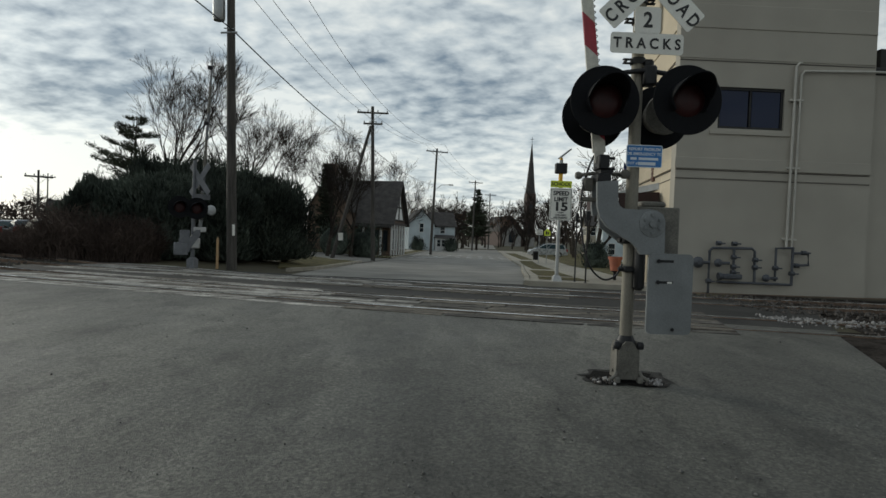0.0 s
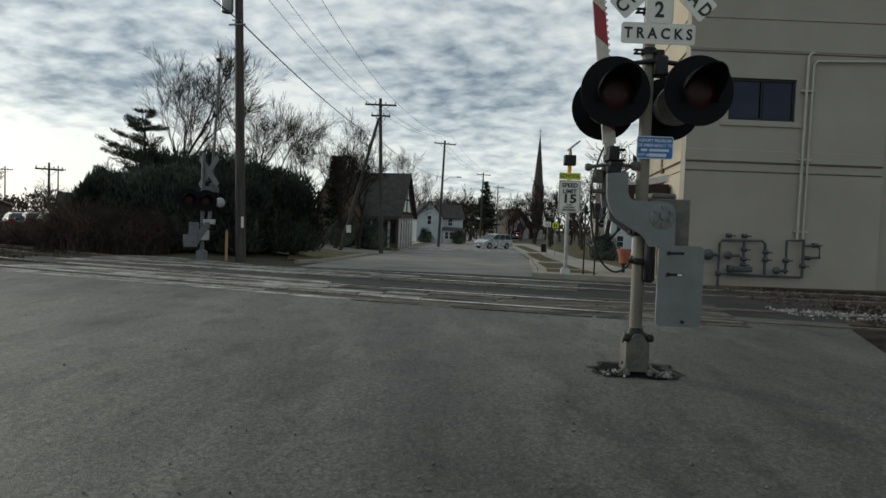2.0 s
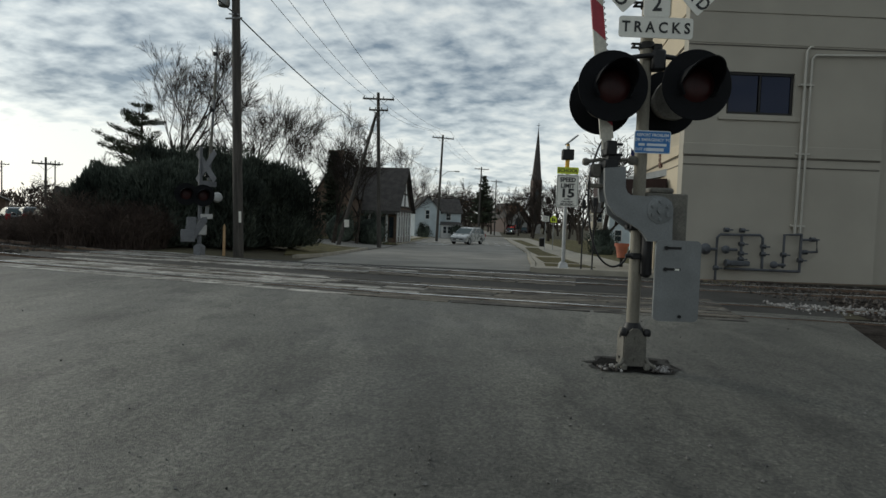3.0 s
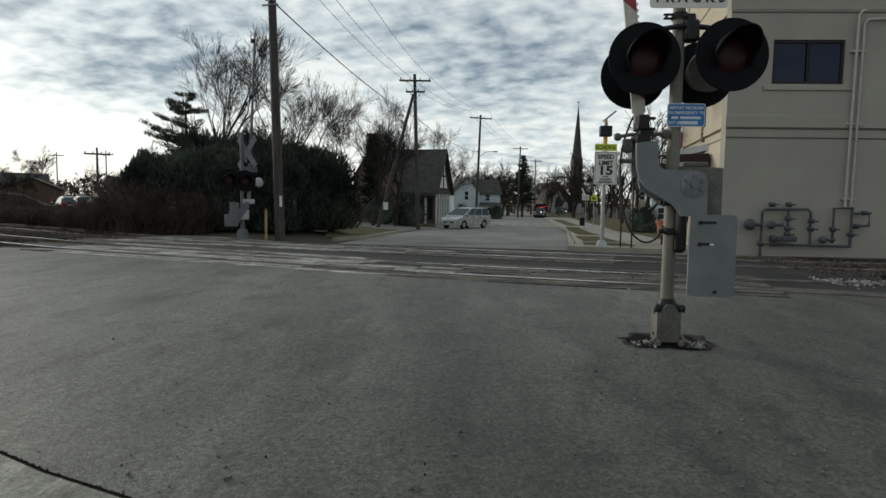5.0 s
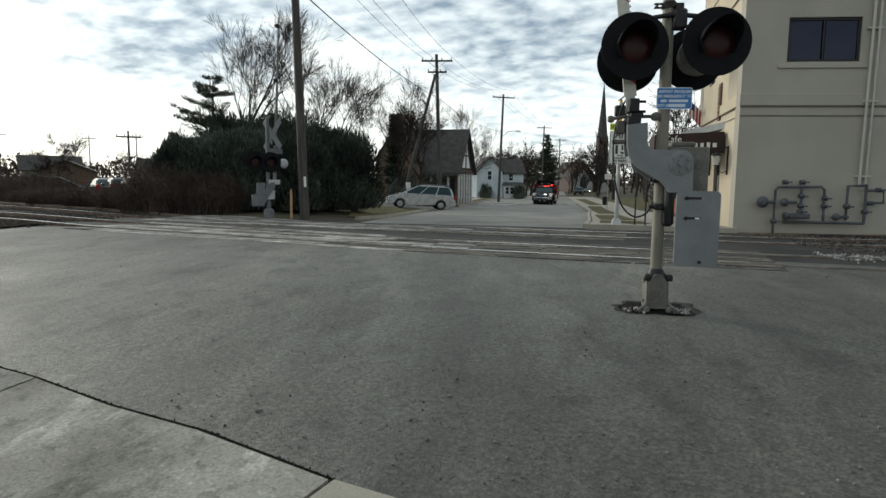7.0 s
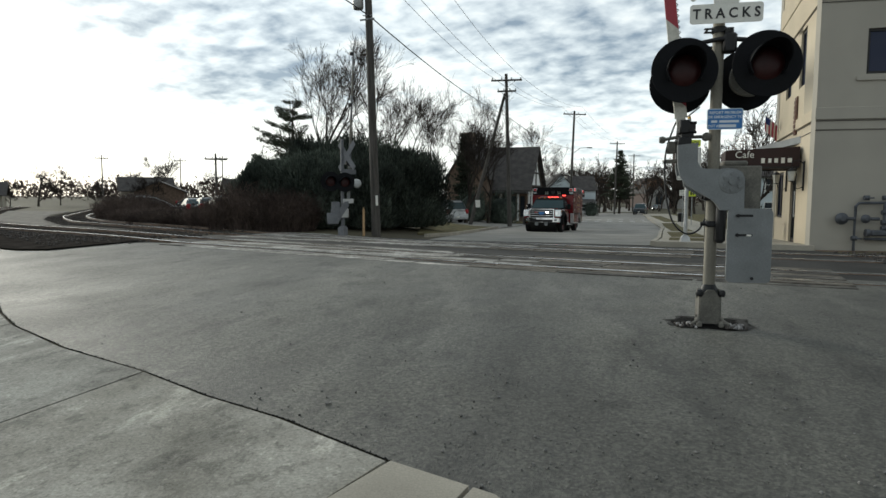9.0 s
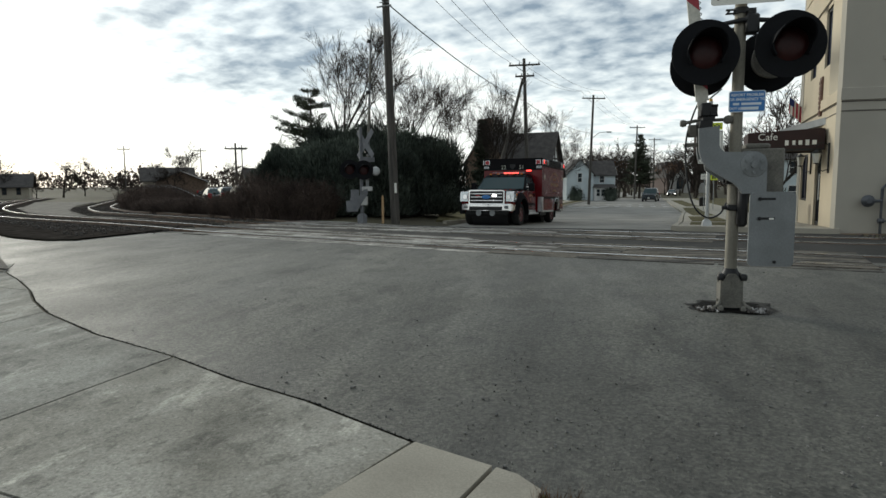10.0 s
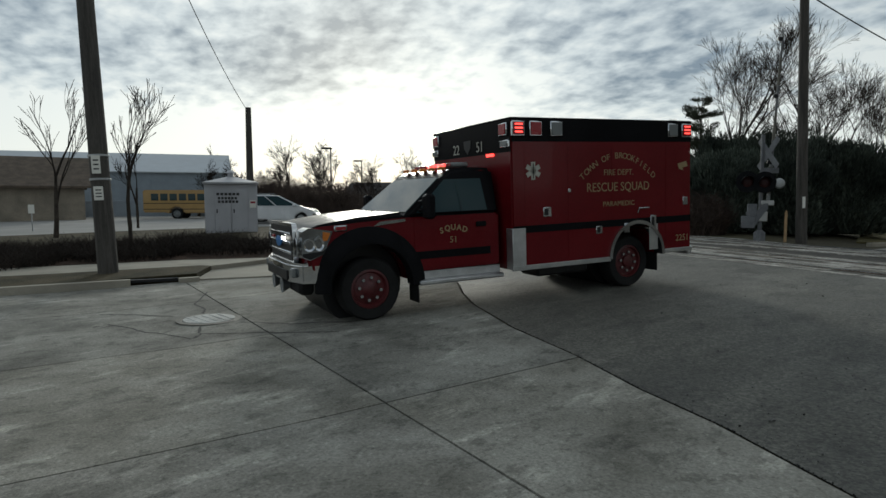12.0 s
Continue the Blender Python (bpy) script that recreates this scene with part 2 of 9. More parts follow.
M_STUCCO = mat("grey_stucco", (0.37, 0.345, 0.295), 0.9, vary=0.06, scale=0.6, fine=90, bump=0.25, spec=0.2)
M_CREAM = mat("cream_stucco", (0.50, 0.43, 0.32), 0.9, vary=0.06, scale=0.6, fine=90, bump=0.25, spec=0.2)
M_GALV = mat("galvanized_steel", (0.38, 0.39, 0.39), 0.5, 0.75, vary=0.12, scale=5, fine=60, bump=0.05)
M_GREYPAINT = mat("aluminium_grey_paint", (0.175, 0.185, 0.187), 0.55, 0.2, vary=0.12, scale=4, fine=60, bump=0.06)
M_BLACK = mat("black_paint", (0.012, 0.012, 0.013), 0.45, spec=0.3, vary=0.2, scale=5, fine=60, bump=0.04)
M_RUBBER = mat("black_rubber", (0.016, 0.016, 0.016), 0.85, spec=0.2, vary=0.2, scale=8, fine=60, bump=0.2)
M_WOODPOLE = mat("weathered_pole_wood", (0.066, 0.060, 0.053), 0.9, vary=0.35, scale=3, fine=30, bump=0.5, stretch=(6, 6, 0.4))
M_SIGNWHITE = mat("sign_white", (0.72, 0.71, 0.65), 0.5, vary=0.06, scale=3, fine=50, bump=0.02)
M_INK = mat("sign_black", (0.015, 0.015, 0.015), 0.5, vary=0.1, bump=0)
M_GLASS = glass("dark_glass")


# ---- building tools ----
def box(bm, a, b, bevel=0.0, m=None):
    """An axis-aligned block from corner a to corner b, bevelled, then moved by m."""
    r = bmesh.ops.create_cube(bm, size=1)
    vs = r["verts"]
    a, b = Vector(a), Vector(b)
    for v in vs:
        v.co = Vector(((a[i] + b[i]) / 2 + v.co[i] * abs(b[i] - a[i]) for i in range(3)))
    if bevel:
        es = list({e for v in vs for e in v.link_edges})
        r2 = bmesh.ops.bevel(bm, geom=es, offset=bevel, segments=1, affect="EDGES", clamp_overlap=True)
        vs = list({v for f in r2["faces"] for v in f.verts} | {v for v in vs if v.is_valid})
    if m is not None:
        bmesh.ops.transform(bm, matrix=m, verts=vs)
    return vs


def cyl(bm, p0, p1, r0, r1=None, seg=16, caps=True):
    """A round bar from p0 to p1."""
    p0, p1 = Vector(p0), Vector(p1)
    d = p1 - p0
    m = Matrix.Translation((p0 + p1) / 2) @ d.to_track_quat("Z", "Y").to_matrix().to_4x4()
    return bmesh.ops.create_cone(bm, cap_ends=caps, segments=seg, radius1=r0, radius2=r0 if r1 is None else r1, depth=d.length, matrix=m)["verts"]


def tube(bm, pts, r, seg=8):
    """A bent round bar through pts, with swept rings."""
    pts = [Vector(p) for p in pts]
    rings = []
    for i, p in enumerate(pts):
        d = (pts[min(i + 1, len(pts) - 1)] - pts[max(i - 1, 0)]).normalized()
        q = d.to_track_quat("Z", "Y")
        rad = r[i] if isinstance(r, (list, tuple)) else r
        rings.append([bm.verts.new(p + q @ Vector((rad * math.cos(2 * math.pi * k / seg), rad * math.sin(2 * math.pi * k / seg), 0))) for k in range(seg)])
    for a, b in zip(rings, rings[1:]):
        for k in range(seg):
            bm.faces.new((a[k], a[(k + 1) % seg], b[(k + 1) % seg], b[k]))
    bm.faces.new(rings[0][::-1]), bm.faces.new(rings[-1])


def prism(bm, outline, t0, t1, axis="y"):
    """A plate: a 2D outline drawn out from t0 to t1 along an axis."""
    def at(u, v, t):
        return {"y": (u, t, v), "x": (t, u, v), "z": (u, v, t)}[axis]
    a = [bm.verts.new(at(u, v, t0)) for u, v in outline]
    b = [bm.verts.new(at(u, v, t1)) for u, v in outline]
    n = len(a)
    bm.faces.new(a), bm.faces.new(b[::-1])
    for i in range(n):
        bm.faces.new((a[i], b[i], b[(i + 1) % n], a[(i + 1) % n]))
    return a + b


def lathe(bm, profile, m=None, seg=24):
    """A turned shape: (radius, height) pairs round the z axis, closed at both ends."""
    rings, made = [], []
    for r, h in profile:
        ring = [bm.verts.new((r * math.cos(2 * math.pi * k / seg), r * math.sin(2 * math.pi * k / seg), h)) for k in range(seg)]
        rings.append(ring)
        made += ring
    for a, b in zip(rings, rings[1:]):
        for k in range(seg):
            bm.faces.new((a[k], a[(k + 1) % seg], b[(k + 1) % seg], b[k]))
    bm.faces.new(rings[0][::-1]), bm.faces.new(rings[-1])
    if m is not None:
        bmesh.ops.transform(bm, matrix=m, verts=made)


def rounded(w, h, r, n=4, cx=0.0, cy=0.0):
    """The outline of a plate with rounded corners."""
    out = []
    for sx, sy, a0 in ((1, 1, 0), (-1, 1, 90), (-1, -1, 180), (1, -1, 270)):
        for i in range(n + 1):
            a = radians(a0 + 90 * i / n)
            out.append((cx + sx * (w / 2 - r) + r * math.cos(a), cy + sy * (h / 2 - r) + r * math.sin(a)))
    return out


def mesh_of(name, bm, material, smooth=40):
    bmesh.ops.recalc_face_normals(bm, faces=bm.faces)
    me = bpy.data.meshes.new(name)
    bm.to_mesh(me)
    bm.free()
    for m in material if isinstance(material, (list, tuple)) else (material,):
        me.materials.append(m)
    if smooth:
        me.polygons.foreach_set("use_smooth", [True] * len(me.polygons))
        me.set_sharp_from_angle(angle=radians(smooth))
    return me


def part(name, bm, material, parent=None, label="", m=None, smooth=40):
    ob = new(name, mesh_of(name, bm, material, smooth))
    if parent is not None:
        ob.parent = parent
    if m is not None:
        ob.matrix_basis = m
    return tagged(ob, label)


def thing(name, m, label, category, group="", kind=""):
    ob = new(name)
    ob.empty_display_size = 0.2
    ob.matrix_basis = m
    return tagged(ob, label, category, group, kind)


def single(name, bm, material, m, label, category, group="", kind="", smooth=40):
    return tagged(part(name, bm, material, None, "", m, smooth), label, category, group, kind)


def letters(name, text, size, material, parent, m, align="CENTER", depth=0.002, squeeze=1.0, label="", weight=0.022):
    """Writing as thin solid letters, standing in the xz plane of m and read from -y."""
    cu = bpy.data.curves.new(name, "FONT")
    cu.body, cu.size, cu.align_x, cu.align_y, cu.extrude = text, size, align, "CENTER", depth
    cu.resolution_u, cu.offset = 3, size * weight
    tmp = new("tmp_text", cu)
    bpy.context.view_layer.update()
    me = bpy.data.meshes.new_from_object(tmp.evaluated_get(bpy.context.evaluated_depsgraph_get()))
    bpy.data.objects.remove(tmp)
    me.transform(Matrix.Rotation(radians(90), 4, "X") @ Matrix.Diagonal((squeeze, 1, 1, 1)))
    me.materials.clear()
    me.materials.append(material)
    me.name = name
    ob = new(name, me)
    ob.parent = parent
    ob.matrix_basis = m
    return tagged(ob, label)


# ---- the lie of the land ----
PROFILE = [(-80, 0.0), (0.5, 0.0), (4, 0.10), (5.5, 0.195), (7, 0.235), (10.5, 0.262), (16.5, 0.26), (19, 0.15), (27, -0.12), (40, -0.50), (48, -0.72), (75, -0.98), (130, -1.5), (400, -2.5), (3000, -2.5)]


def lerp_table(table, u):
    for (a, p), (b, q) in zip(table, table[1:]):
        if u < b:
            return p + (q - p) * max(0.0, min(1.0, (u - a) / (b - a)))
    return table[-1][1]


def ease(u):
    u = max(0.0, min(1.0, u))
    return u * u * (3 - 2 * u)


def ground_z(x, y):
    street = lerp_table(PROFILE, y)
    bank = lerp_table([(-80, 0.0), (0.5, 0.0), (4, 0.09), (7, 0.19), (10.5, 0.26), (30, 0.26), (37, 0.0), (42, -0.46), (50, -0.52), (60, -0.36), (75, -0.5), (3000, -2.0)], y)
    k = ease((-x - 5.0) / 2.5)
    z = street * (1 - k) + bank * k
    return z * (1 - 0.7 * ease((-x - 14) / 20))


def axis_cuts(lo, hi, step, far):
    return [lo - f for f in reversed(far)] + [lo + step * i for i in range(int((hi - lo) / step) + 1)] + [hi + f for f in far]


XS = axis_cuts(-60, 40, 2.0, (10, 25, 60, 120, 250, 500, 1000, 2000))
YS = axis_cuts(-20, 100, 1.5, (15, 40, 90, 200, 400, 900, 2000))


def drape(name, outline, lift, material, label="", category="ground", kind="structure", parent=None, thick=0.0, z_fn=None):
    """A sheet with the given outline that follows the ground at a small height over it."""
    bm = bmesh.new()
    bm.faces.new([bm.verts.new((x, y, 0)) for x, y in outline])
    bmesh.ops.triangulate(bm, faces=bm.faces[:])
    x0, x1 = min(p[0] for p in outline), max(p[0] for p in outline)
    y0, y1 = min(p[1] for p in outline), max(p[1] for p in outline)
    for v, lo, hi, n in ((XS, x0, x1, (1, 0, 0)), (YS, y0, y1, (0, 1, 0))):
        for c in v:
            if lo < c < hi:
                bmesh.ops.bisect_plane(bm, geom=bm.verts[:] + bm.edges[:] + bm.faces[:], plane_co=(c * n[0], c * n[1], 0), plane_no=n)
    bmesh.ops.dissolve_limit(bm, angle_limit=0.0, verts=[], edges=[])
    for v in bm.verts:
        v.co.z = (z_fn or ground_z)(v.co.x, v.co.y) + lift
    if thick:
        r = bmesh.ops.extrude_face_region(bm, geom=bm.faces[:])
        for g in r["geom"]:
            if isinstance(g, bmesh.types.BMVert):
                g.co.z -= thick
    ob = part(name, bm, material, parent, "", None, 30)
    if parent is None:
        tagged(ob, label, category, "", kind)
    else:
        tagged(ob, label)
    return ob


def at_ground(x, y, rz=0.0, lift=0.0):
    return pose(x, y, ground_z(x, y) + lift, 0, 0, rz)


def band(line, d0, d1):
    """The outline of a strip that runs beside a line, from d0 to d1 to its left."""
    pts = [Vector(p) for p in line]
    nrm = []
    for i in range(len(pts)):
        t = (pts[min(i + 1, len(pts) - 1)] - pts[max(i - 1, 0)]).normalized()
        nrm.append(Vector((-t.y, t.x)))
    return [tuple(p + n * d0) for p, n in zip(pts, nrm)] + [tuple(p + n * d1) for p, n in reversed(list(zip(pts, nrm)))]


def smooth_line(knots, step=2.0):
    """A smooth curve through knots (Catmull-Rom)."""
    k = [Vector(p) for p in knots]
    k = [2 * k[0] - k[1]] + k + [2 * k[-1] - k[-2]]
    out = []
    for i in range(1, len(k) - 2):
        n = max(2, int((k[i + 1] - k[i]).length / step))
        for j in range(n):
            t = j / n
            out.append(0.5 * (2 * k[i] + (k[i + 1] - k[i - 1]) * t + (2 * k[i - 1] - 5 * k[i] + 4 * k[i + 1] - k[i + 2]) * t * t + (3 * k[i] - 3 * k[i + 1] + k[i + 2] - k[i - 1]) * t ** 3))
    out.append(k[-2])
    return [tuple(p) for p in out]


# ---- ground, street, tracks ----
def build_base():
    bm = bmesh.new()
    grid = [[bm.verts.new((x, y, ground_z(x, y))) for y in YS] for x in XS]
    for i in range(len(XS) - 1):
        for j in range(len(YS) - 1):
            bm.faces.new((grid[i][j], grid[i + 1][j], grid[i + 1][j + 1], grid[i][j + 1]))
    single("ground", bm, M_DIRT, Matrix(), "dull winter ground of dry grass and dirt", "ground", "", "structure", 30)


build_base()
# the two tracks, from right to left, curving away to the left
TRACK_A = smooth_line([(40, 3.6), (24, 6.3), (12, 8.55), (5, 10.15), (0, 11.35), (-5, 13.15), (-10, 15.05), (-15, 16.95), (-22, 20.4), (-30, 25.5), (-40, 33.5), (-55, 48), (-80, 76)])
TRACK_B = smooth_line([(40, 7.6), (24, 10.4), (12, 12.6), (6, 13.9), (1.3, 15.0), (-2, 16.0), (-6, 17.4), (-12.7, 19.6), (-21, 24.6), (-26, 28.6), (-36, 39), (-44, 49), (-60, 71)])
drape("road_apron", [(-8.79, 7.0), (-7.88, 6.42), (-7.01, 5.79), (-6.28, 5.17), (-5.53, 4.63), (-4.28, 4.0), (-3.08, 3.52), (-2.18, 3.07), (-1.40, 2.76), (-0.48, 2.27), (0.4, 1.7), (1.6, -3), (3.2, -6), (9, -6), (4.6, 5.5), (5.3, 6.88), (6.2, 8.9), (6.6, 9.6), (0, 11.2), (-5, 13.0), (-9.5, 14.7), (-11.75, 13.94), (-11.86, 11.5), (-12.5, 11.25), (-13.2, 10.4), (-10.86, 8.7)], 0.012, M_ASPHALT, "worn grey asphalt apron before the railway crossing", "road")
drape("road_between_tracks", [(6.6, 9.6), (8.2, 12.6), (6.6, 15.9), (2.8, 16.4), (2.8, 18.5), (-4.2, 19.6), (-8.5, 19.0), (-11.4, 19.4), (-11.6, 15.2), (-11.75, 13.94), (-9.5, 14.7), (-5, 13.0), (0, 11.2)], 0.008, M_DARK_ASPHALT, "dark asphalt between and beside the crossing panels", "road")
STREET_L = [(-4.1, 19.0), (-4.2, 24), (-4.0, 36), (-3.2, 50), (-0.4, 83), (3.2, 130), (9, 220)]
STREET_R = [(2.75, 17.0), (3.6, 22), (5.2, 33), (6.9, 44), (10.5, 83), (15, 130), (24, 220)]
drape("street", STREET_L + STREET_R[::-1], 0.016, M_STREET, "pale grey asphalt street running away between lawns", "road")


def build_tracks():
    # ballast shoulders
    for nm, line in (("ballast", TRACK_A), ("ballast", TRACK_B)):
        drape(nm, band([p for p in line if p[0] < -11.3], -2.0, 2.0), 0.03, M_BALLAST, "grey-brown stone ballast under the rails", "ballast")
        drape(nm, band([p for p in line if p[0] > 6.4], -2.6, 2.0), 0.005, M_BALLAST, "grey-brown stone ballast under the rails", "ballast")
    drape("ballast", [(4.3, 5.2), (5.0, 6.9), (6.3, 9.6), (16, 7.9), (18, 2.0), (8, -5.8), (8.6, -5.8)], 0.006, M_BALLAST, "dark ballast and cinders beside the apron", "ballast")
    for line in (TRACK_A, TRACK_B):
        tr = thing("railway_track", Matrix(), "pair of worn steel rails with bright heads, set in the crossing", "railway track", "tracks")
        for side in (-0.7175, 0.7175):
            bm, bt = bmesh.new(), bmesh.new()
            edge = band(line, side, side)[: len(line)]
            for b, w, z0, z1 in ((bm, 0.035, -0.09, 0.035), (bm, 0.07, -0.11, -0.085), (bt, 0.034, 0.035, 0.05)):
                prev = None
                for i, (x, y) in enumerate(edge):
                    t = Vector(edge[min(i + 1, len(edge) - 1)]) - Vector(edge[max(i - 1, 0)])
                    n = Vector((-t.y, t.x)).normalized() * w
                    z = ground_z(x, y) - 0.01 + 0.10 * ease((-x - 8.5) / 6) + 0.05 * ease((x - 6) / 4)
                    ring = [b.verts.new((x + n.x, y + n.y, z + z0)), b.verts.new((x - n.x, y - n.y, z + z0)), b.verts.new((x - n.x, y - n.y, z + z1)), b.verts.new((x + n.x, y + n.y, z + z1))]
                    if prev:
                        for q in range(4):
                            b.faces.new((prev[q], prev[(q + 1) % 4], ring[(q + 1) % 4], ring[q]))
                    prev = ring
            part("rail", bm, M_RAIL, tr)
            part("rail_head", bt, M_RAILTOP, tr, "polished steel running surface")


build_tracks()


# ---- the stucco building on the corner ----
BX, BY, BZ = 6.57, 16.25, 0.24
# dark tone of the strips that paint shade along the wall bands
M_SHADOWLINE = mat("painted_shadow_line", (0.10, 0.09, 0.08), 0.9, vary=0.1, bump=0)
M_BRONZE = mat("dark_bronze_frame", (0.014, 0.013, 0.012), 0.45, 0.3, vary=0.15, scale=6, fine=50, bump=0.03)
M_BLUEGLASS = glass("blue_dark_glass", (0.012, 0.018, 0.045), 0.06)
M_PIPEGREY = mat("grey_pipe_paint", (0.075, 0.08, 0.09), 0.5, 0.2, vary=0.2, scale=6, fine=50, bump=0.05)
M_DOWNPIPE = mat("stucco_painted_pipe", (0.45, 0.43, 0.38), 0.6, vary=0.08, scale=3, fine=50, bump=0.03)
M_AWNING = mat("maroon_awning_cloth", (0.035, 0.018, 0.016), 0.85, vary=0.2, scale=3, fine=120, bump=0.2)
M_TERRA = mat("terracotta", (0.45, 0.16, 0.10), 0.85, vary=0.15, scale=4, fine=60, bump=0.15)
M_WOODBROWN = mat("brown_shutter", (0.11, 0.05, 0.03), 0.7, vary=0.3, scale=4, fine=40, bump=0.2)
M_RUST = mat("rusty_curb_steel", (0.12, 0.075, 0.05), 0.85, vary=0.4, scale=2, fine=40, bump=0.3)


def wall_with_holes(bm, w, h, z0, holes, t0, t1, axis="y"):
    """A wall slab with real rectangular openings: (u0, v0, u1, v1)."""
    us = sorted({0, w} | {u for o in holes for u in (o[0], o[2])})
    vs = sorted({z0, h} | {v for o in holes for v in (o[1], o[3])})
    for u0, u1 in zip(us, us[1:]):
        for v0, v1 in zip(vs, vs[1:]):
            cu, cv = (u0 + u1) / 2, (v0 + v1) / 2
            if any(o[0] < cu < o[2] and o[1] < cv < o[3] for o in holes):
                continue
            if axis == "y":
                box(bm, (u0, t0, v0), (u1, t1, v1))
            else:
                box(bm, (t0, u0, v0), (t1, u1, v1))
    bmesh.ops.remove_doubles(bm, verts=bm.verts, dist=0.0005)
    seen = {}
    for f in list(bm.faces):
        key = tuple(round(c, 3) for c in f.calc_center_median())
        seen.setdefault(key, []).append(f)
    bmesh.ops.delete(bm, geom=[f for fs in seen.values() if len(fs) > 1 for f in fs], context="FACES_ONLY")


def building_window(parent, u0, v0, u1, v1, t, axis="y", bars=1):
    win = None
    bm = bmesh.new()
    f = 0.07

    def put(b, a0, b0, a1, b1, d0, d1, bev=0.006):
        if axis == "y":
            box(b, (a0, t + d0, b0), (a1, t + d1, b1), bev)
        else:
            box(b, (t + d0, a0, b0), (t + d1, a1, b1), bev)
    put(bm, u0, v0, u1, v0 + f, 0.05, 0.13), put(bm, u0, v1 - f, u1, v1, 0.05, 0.13)
    put(bm, u0, v0 + f, u0 + f, v1 - f, 0.05, 0.13), put(bm, u1 - f, v0 + f, u1, v1 - f, 0.05, 0.13)
    for i in range(bars):
        c = u0 + (u1 - u0) * (i + 1) / (bars + 1)
        put(bm, c - 0.025, v0 + f, c + 0.025, v1 - f, 0.055, 0.125)
    win = part("window", bm, M_BRONZE, parent, "dark bronze window frame")
    for i in range(bars + 1):
        bm = bmesh.new()
        a = u0 + (u1 - u0) * i / (bars + 1) + 0.05
        put(bm, a, v0 + 0.05, a + (u1 - u0) / (bars + 1) - 0.1, v1 - 0.05, 0.085, 0.097, 0)
        part("pane", bm, M_BLUEGLASS, win)
    return win


def build_building():
    b = thing("corner_building", pose(BX, BY, BZ), "stucco corner building with grey side wall and cream street front", "building")
    W, H = 5.30, 10.4
    bm = bmesh.new()
    wall_with_holes(bm, W, H, -0.4, [(1.08, 4.42, 2.86, 5.52)], 0, 0.3)
    part("side_wall", bm, M_STUCCO, b, "grey stucco side wall")
    building_window(b, 1.08, 4.42, 2.86, 5.52, 0)
    for z, hh, d in ((3.32, 0.30, 0.05), (3.08, 0.02, 0.012), (6.2, 0.04, 0.02), (6.24, 0.80, 0.035), (7.04, 0.03, 0.055), (7.07, 0.6, 0.04), (9.6, 0.5, 0.12)):
        bm = bmesh.new()
        box(bm, (-0.03 if d > 0.03 else 0, -d, z), (W - 0.02, -0.001, z + hh), 0.008)
        part("string_course", bm, M_STUCCO, b)
    # dark strips: the shade line below each band, put in as colour
    for z in (3.30, 3.07, 6.20, 7.05):
        bm = bmesh.new()
        box(bm, (0, -0.014, z - 0.02), (W - 0.03, -0.0012, z))
        part("joint_line", bm, M_SHADOWLINE, b)
    for a, c in (((0.86, -0.045, 4.26), (3.04, -0.001, 4.36)),):
        bm = bmesh.new()
        box(bm, a, c, 0.006)
        part("window_sill", bm, M_STUCCO, b)
    # street front, turned with the street
    front = math.degrees(math.atan2(22.5 - BY, 7.6 - BX)) - 90
    fr = pose(0, 0, 0, 0, 0, front) @ pose(0, 0.305, 0)
    holes = [(2.0, -0.1, 3.0, 2.25), (0.55 + 0.9, 4.5, 2.35, 6.1), (3.7, 4.5, 4.7, 6.1), (4.4, 0.7, 5.8, 2.2)]
    bm = bmesh.new()
    wall_with_holes(bm, 6.3, H, -0.4, holes, 0.0, 0.3, "x")
    wall = part("front_wall", bm, M_CREAM, b, "cream stucco street front", fr)
    for u0, v0, u1, v1 in holes[1:]:
        building_window(b, u0, v0, u1, v1, 0.0, "x").matrix_basis = fr
    for z, hh, d in ((3.32, 0.30, 0.05), (6.24, 0.8, 0.035), (7.07, 0.6, 0.045), (9.6, 0.5, 0.2)):
        bm = bmesh.new()
        box(bm, (-d, 0.005, z), (-0.001, 6.3, z + hh), 0.008)
        part("string_course", bm, M_CREAM, b, "", fr)
    # the same painted shade lines on the street front
    for z in (3.30, 3.07, 6.22, 7.05):
        bm = bmesh.new()
        box(bm, (-0.014, 0, z - 0.02), (-0.0012, 6.3, z))
        part("joint_line", bm, M_SHADOWLINE, b, "", fr)
    bm = bmesh.new()
    for u in (2.0, 2.9):
        box(bm, (0.06, u, 0), (0.16, u + 0.1, 2.25), 0.006)
    box(bm, (0.06, 2.1, 2.13), (0.16, 2.9, 2.25), 0.006), box(bm, (0.06, 2.1, 0.0), (0.16, 2.9, 0.15), 0.006)
    door = part("door", bm, M_BRONZE, b, "glazed dark-framed shop door", fr)
    bm = bmesh.new()
    box(bm, (0.1, 2.1, 0.15), (0.115, 2.9, 2.13))
    part("pane", bm, M_GLASS, door)
    bm = bmesh.new()
    for zz in (0.85, 1.5):
        cyl(bm, (0.06, 2.2, zz), (0.0, 2.2, zz), 0.012, seg=8)
    cyl(bm, (0.0, 2.2, 0.8), (0.0, 2.2, 1.55), 0.016, seg=8)
    part("door_handle", bm, M_GALV, door)
    bm = bmesh.new()
    box(bm, (-0.05, 2.3, 4.3 - 1.1), (-0.001, 2.65, 4.3), 0.01)
    for k in range(7):
        box(bm, (-0.07, 2.33, 3.26 + k * 0.14), (-0.045, 2.62, 3.36 + k * 0.14), 0.004)
    part("louvre", bm, M_WOODBROWN, b, "rusty brown louvre", fr)
    # rear wing and closing walls
    bm = bmesh.new()
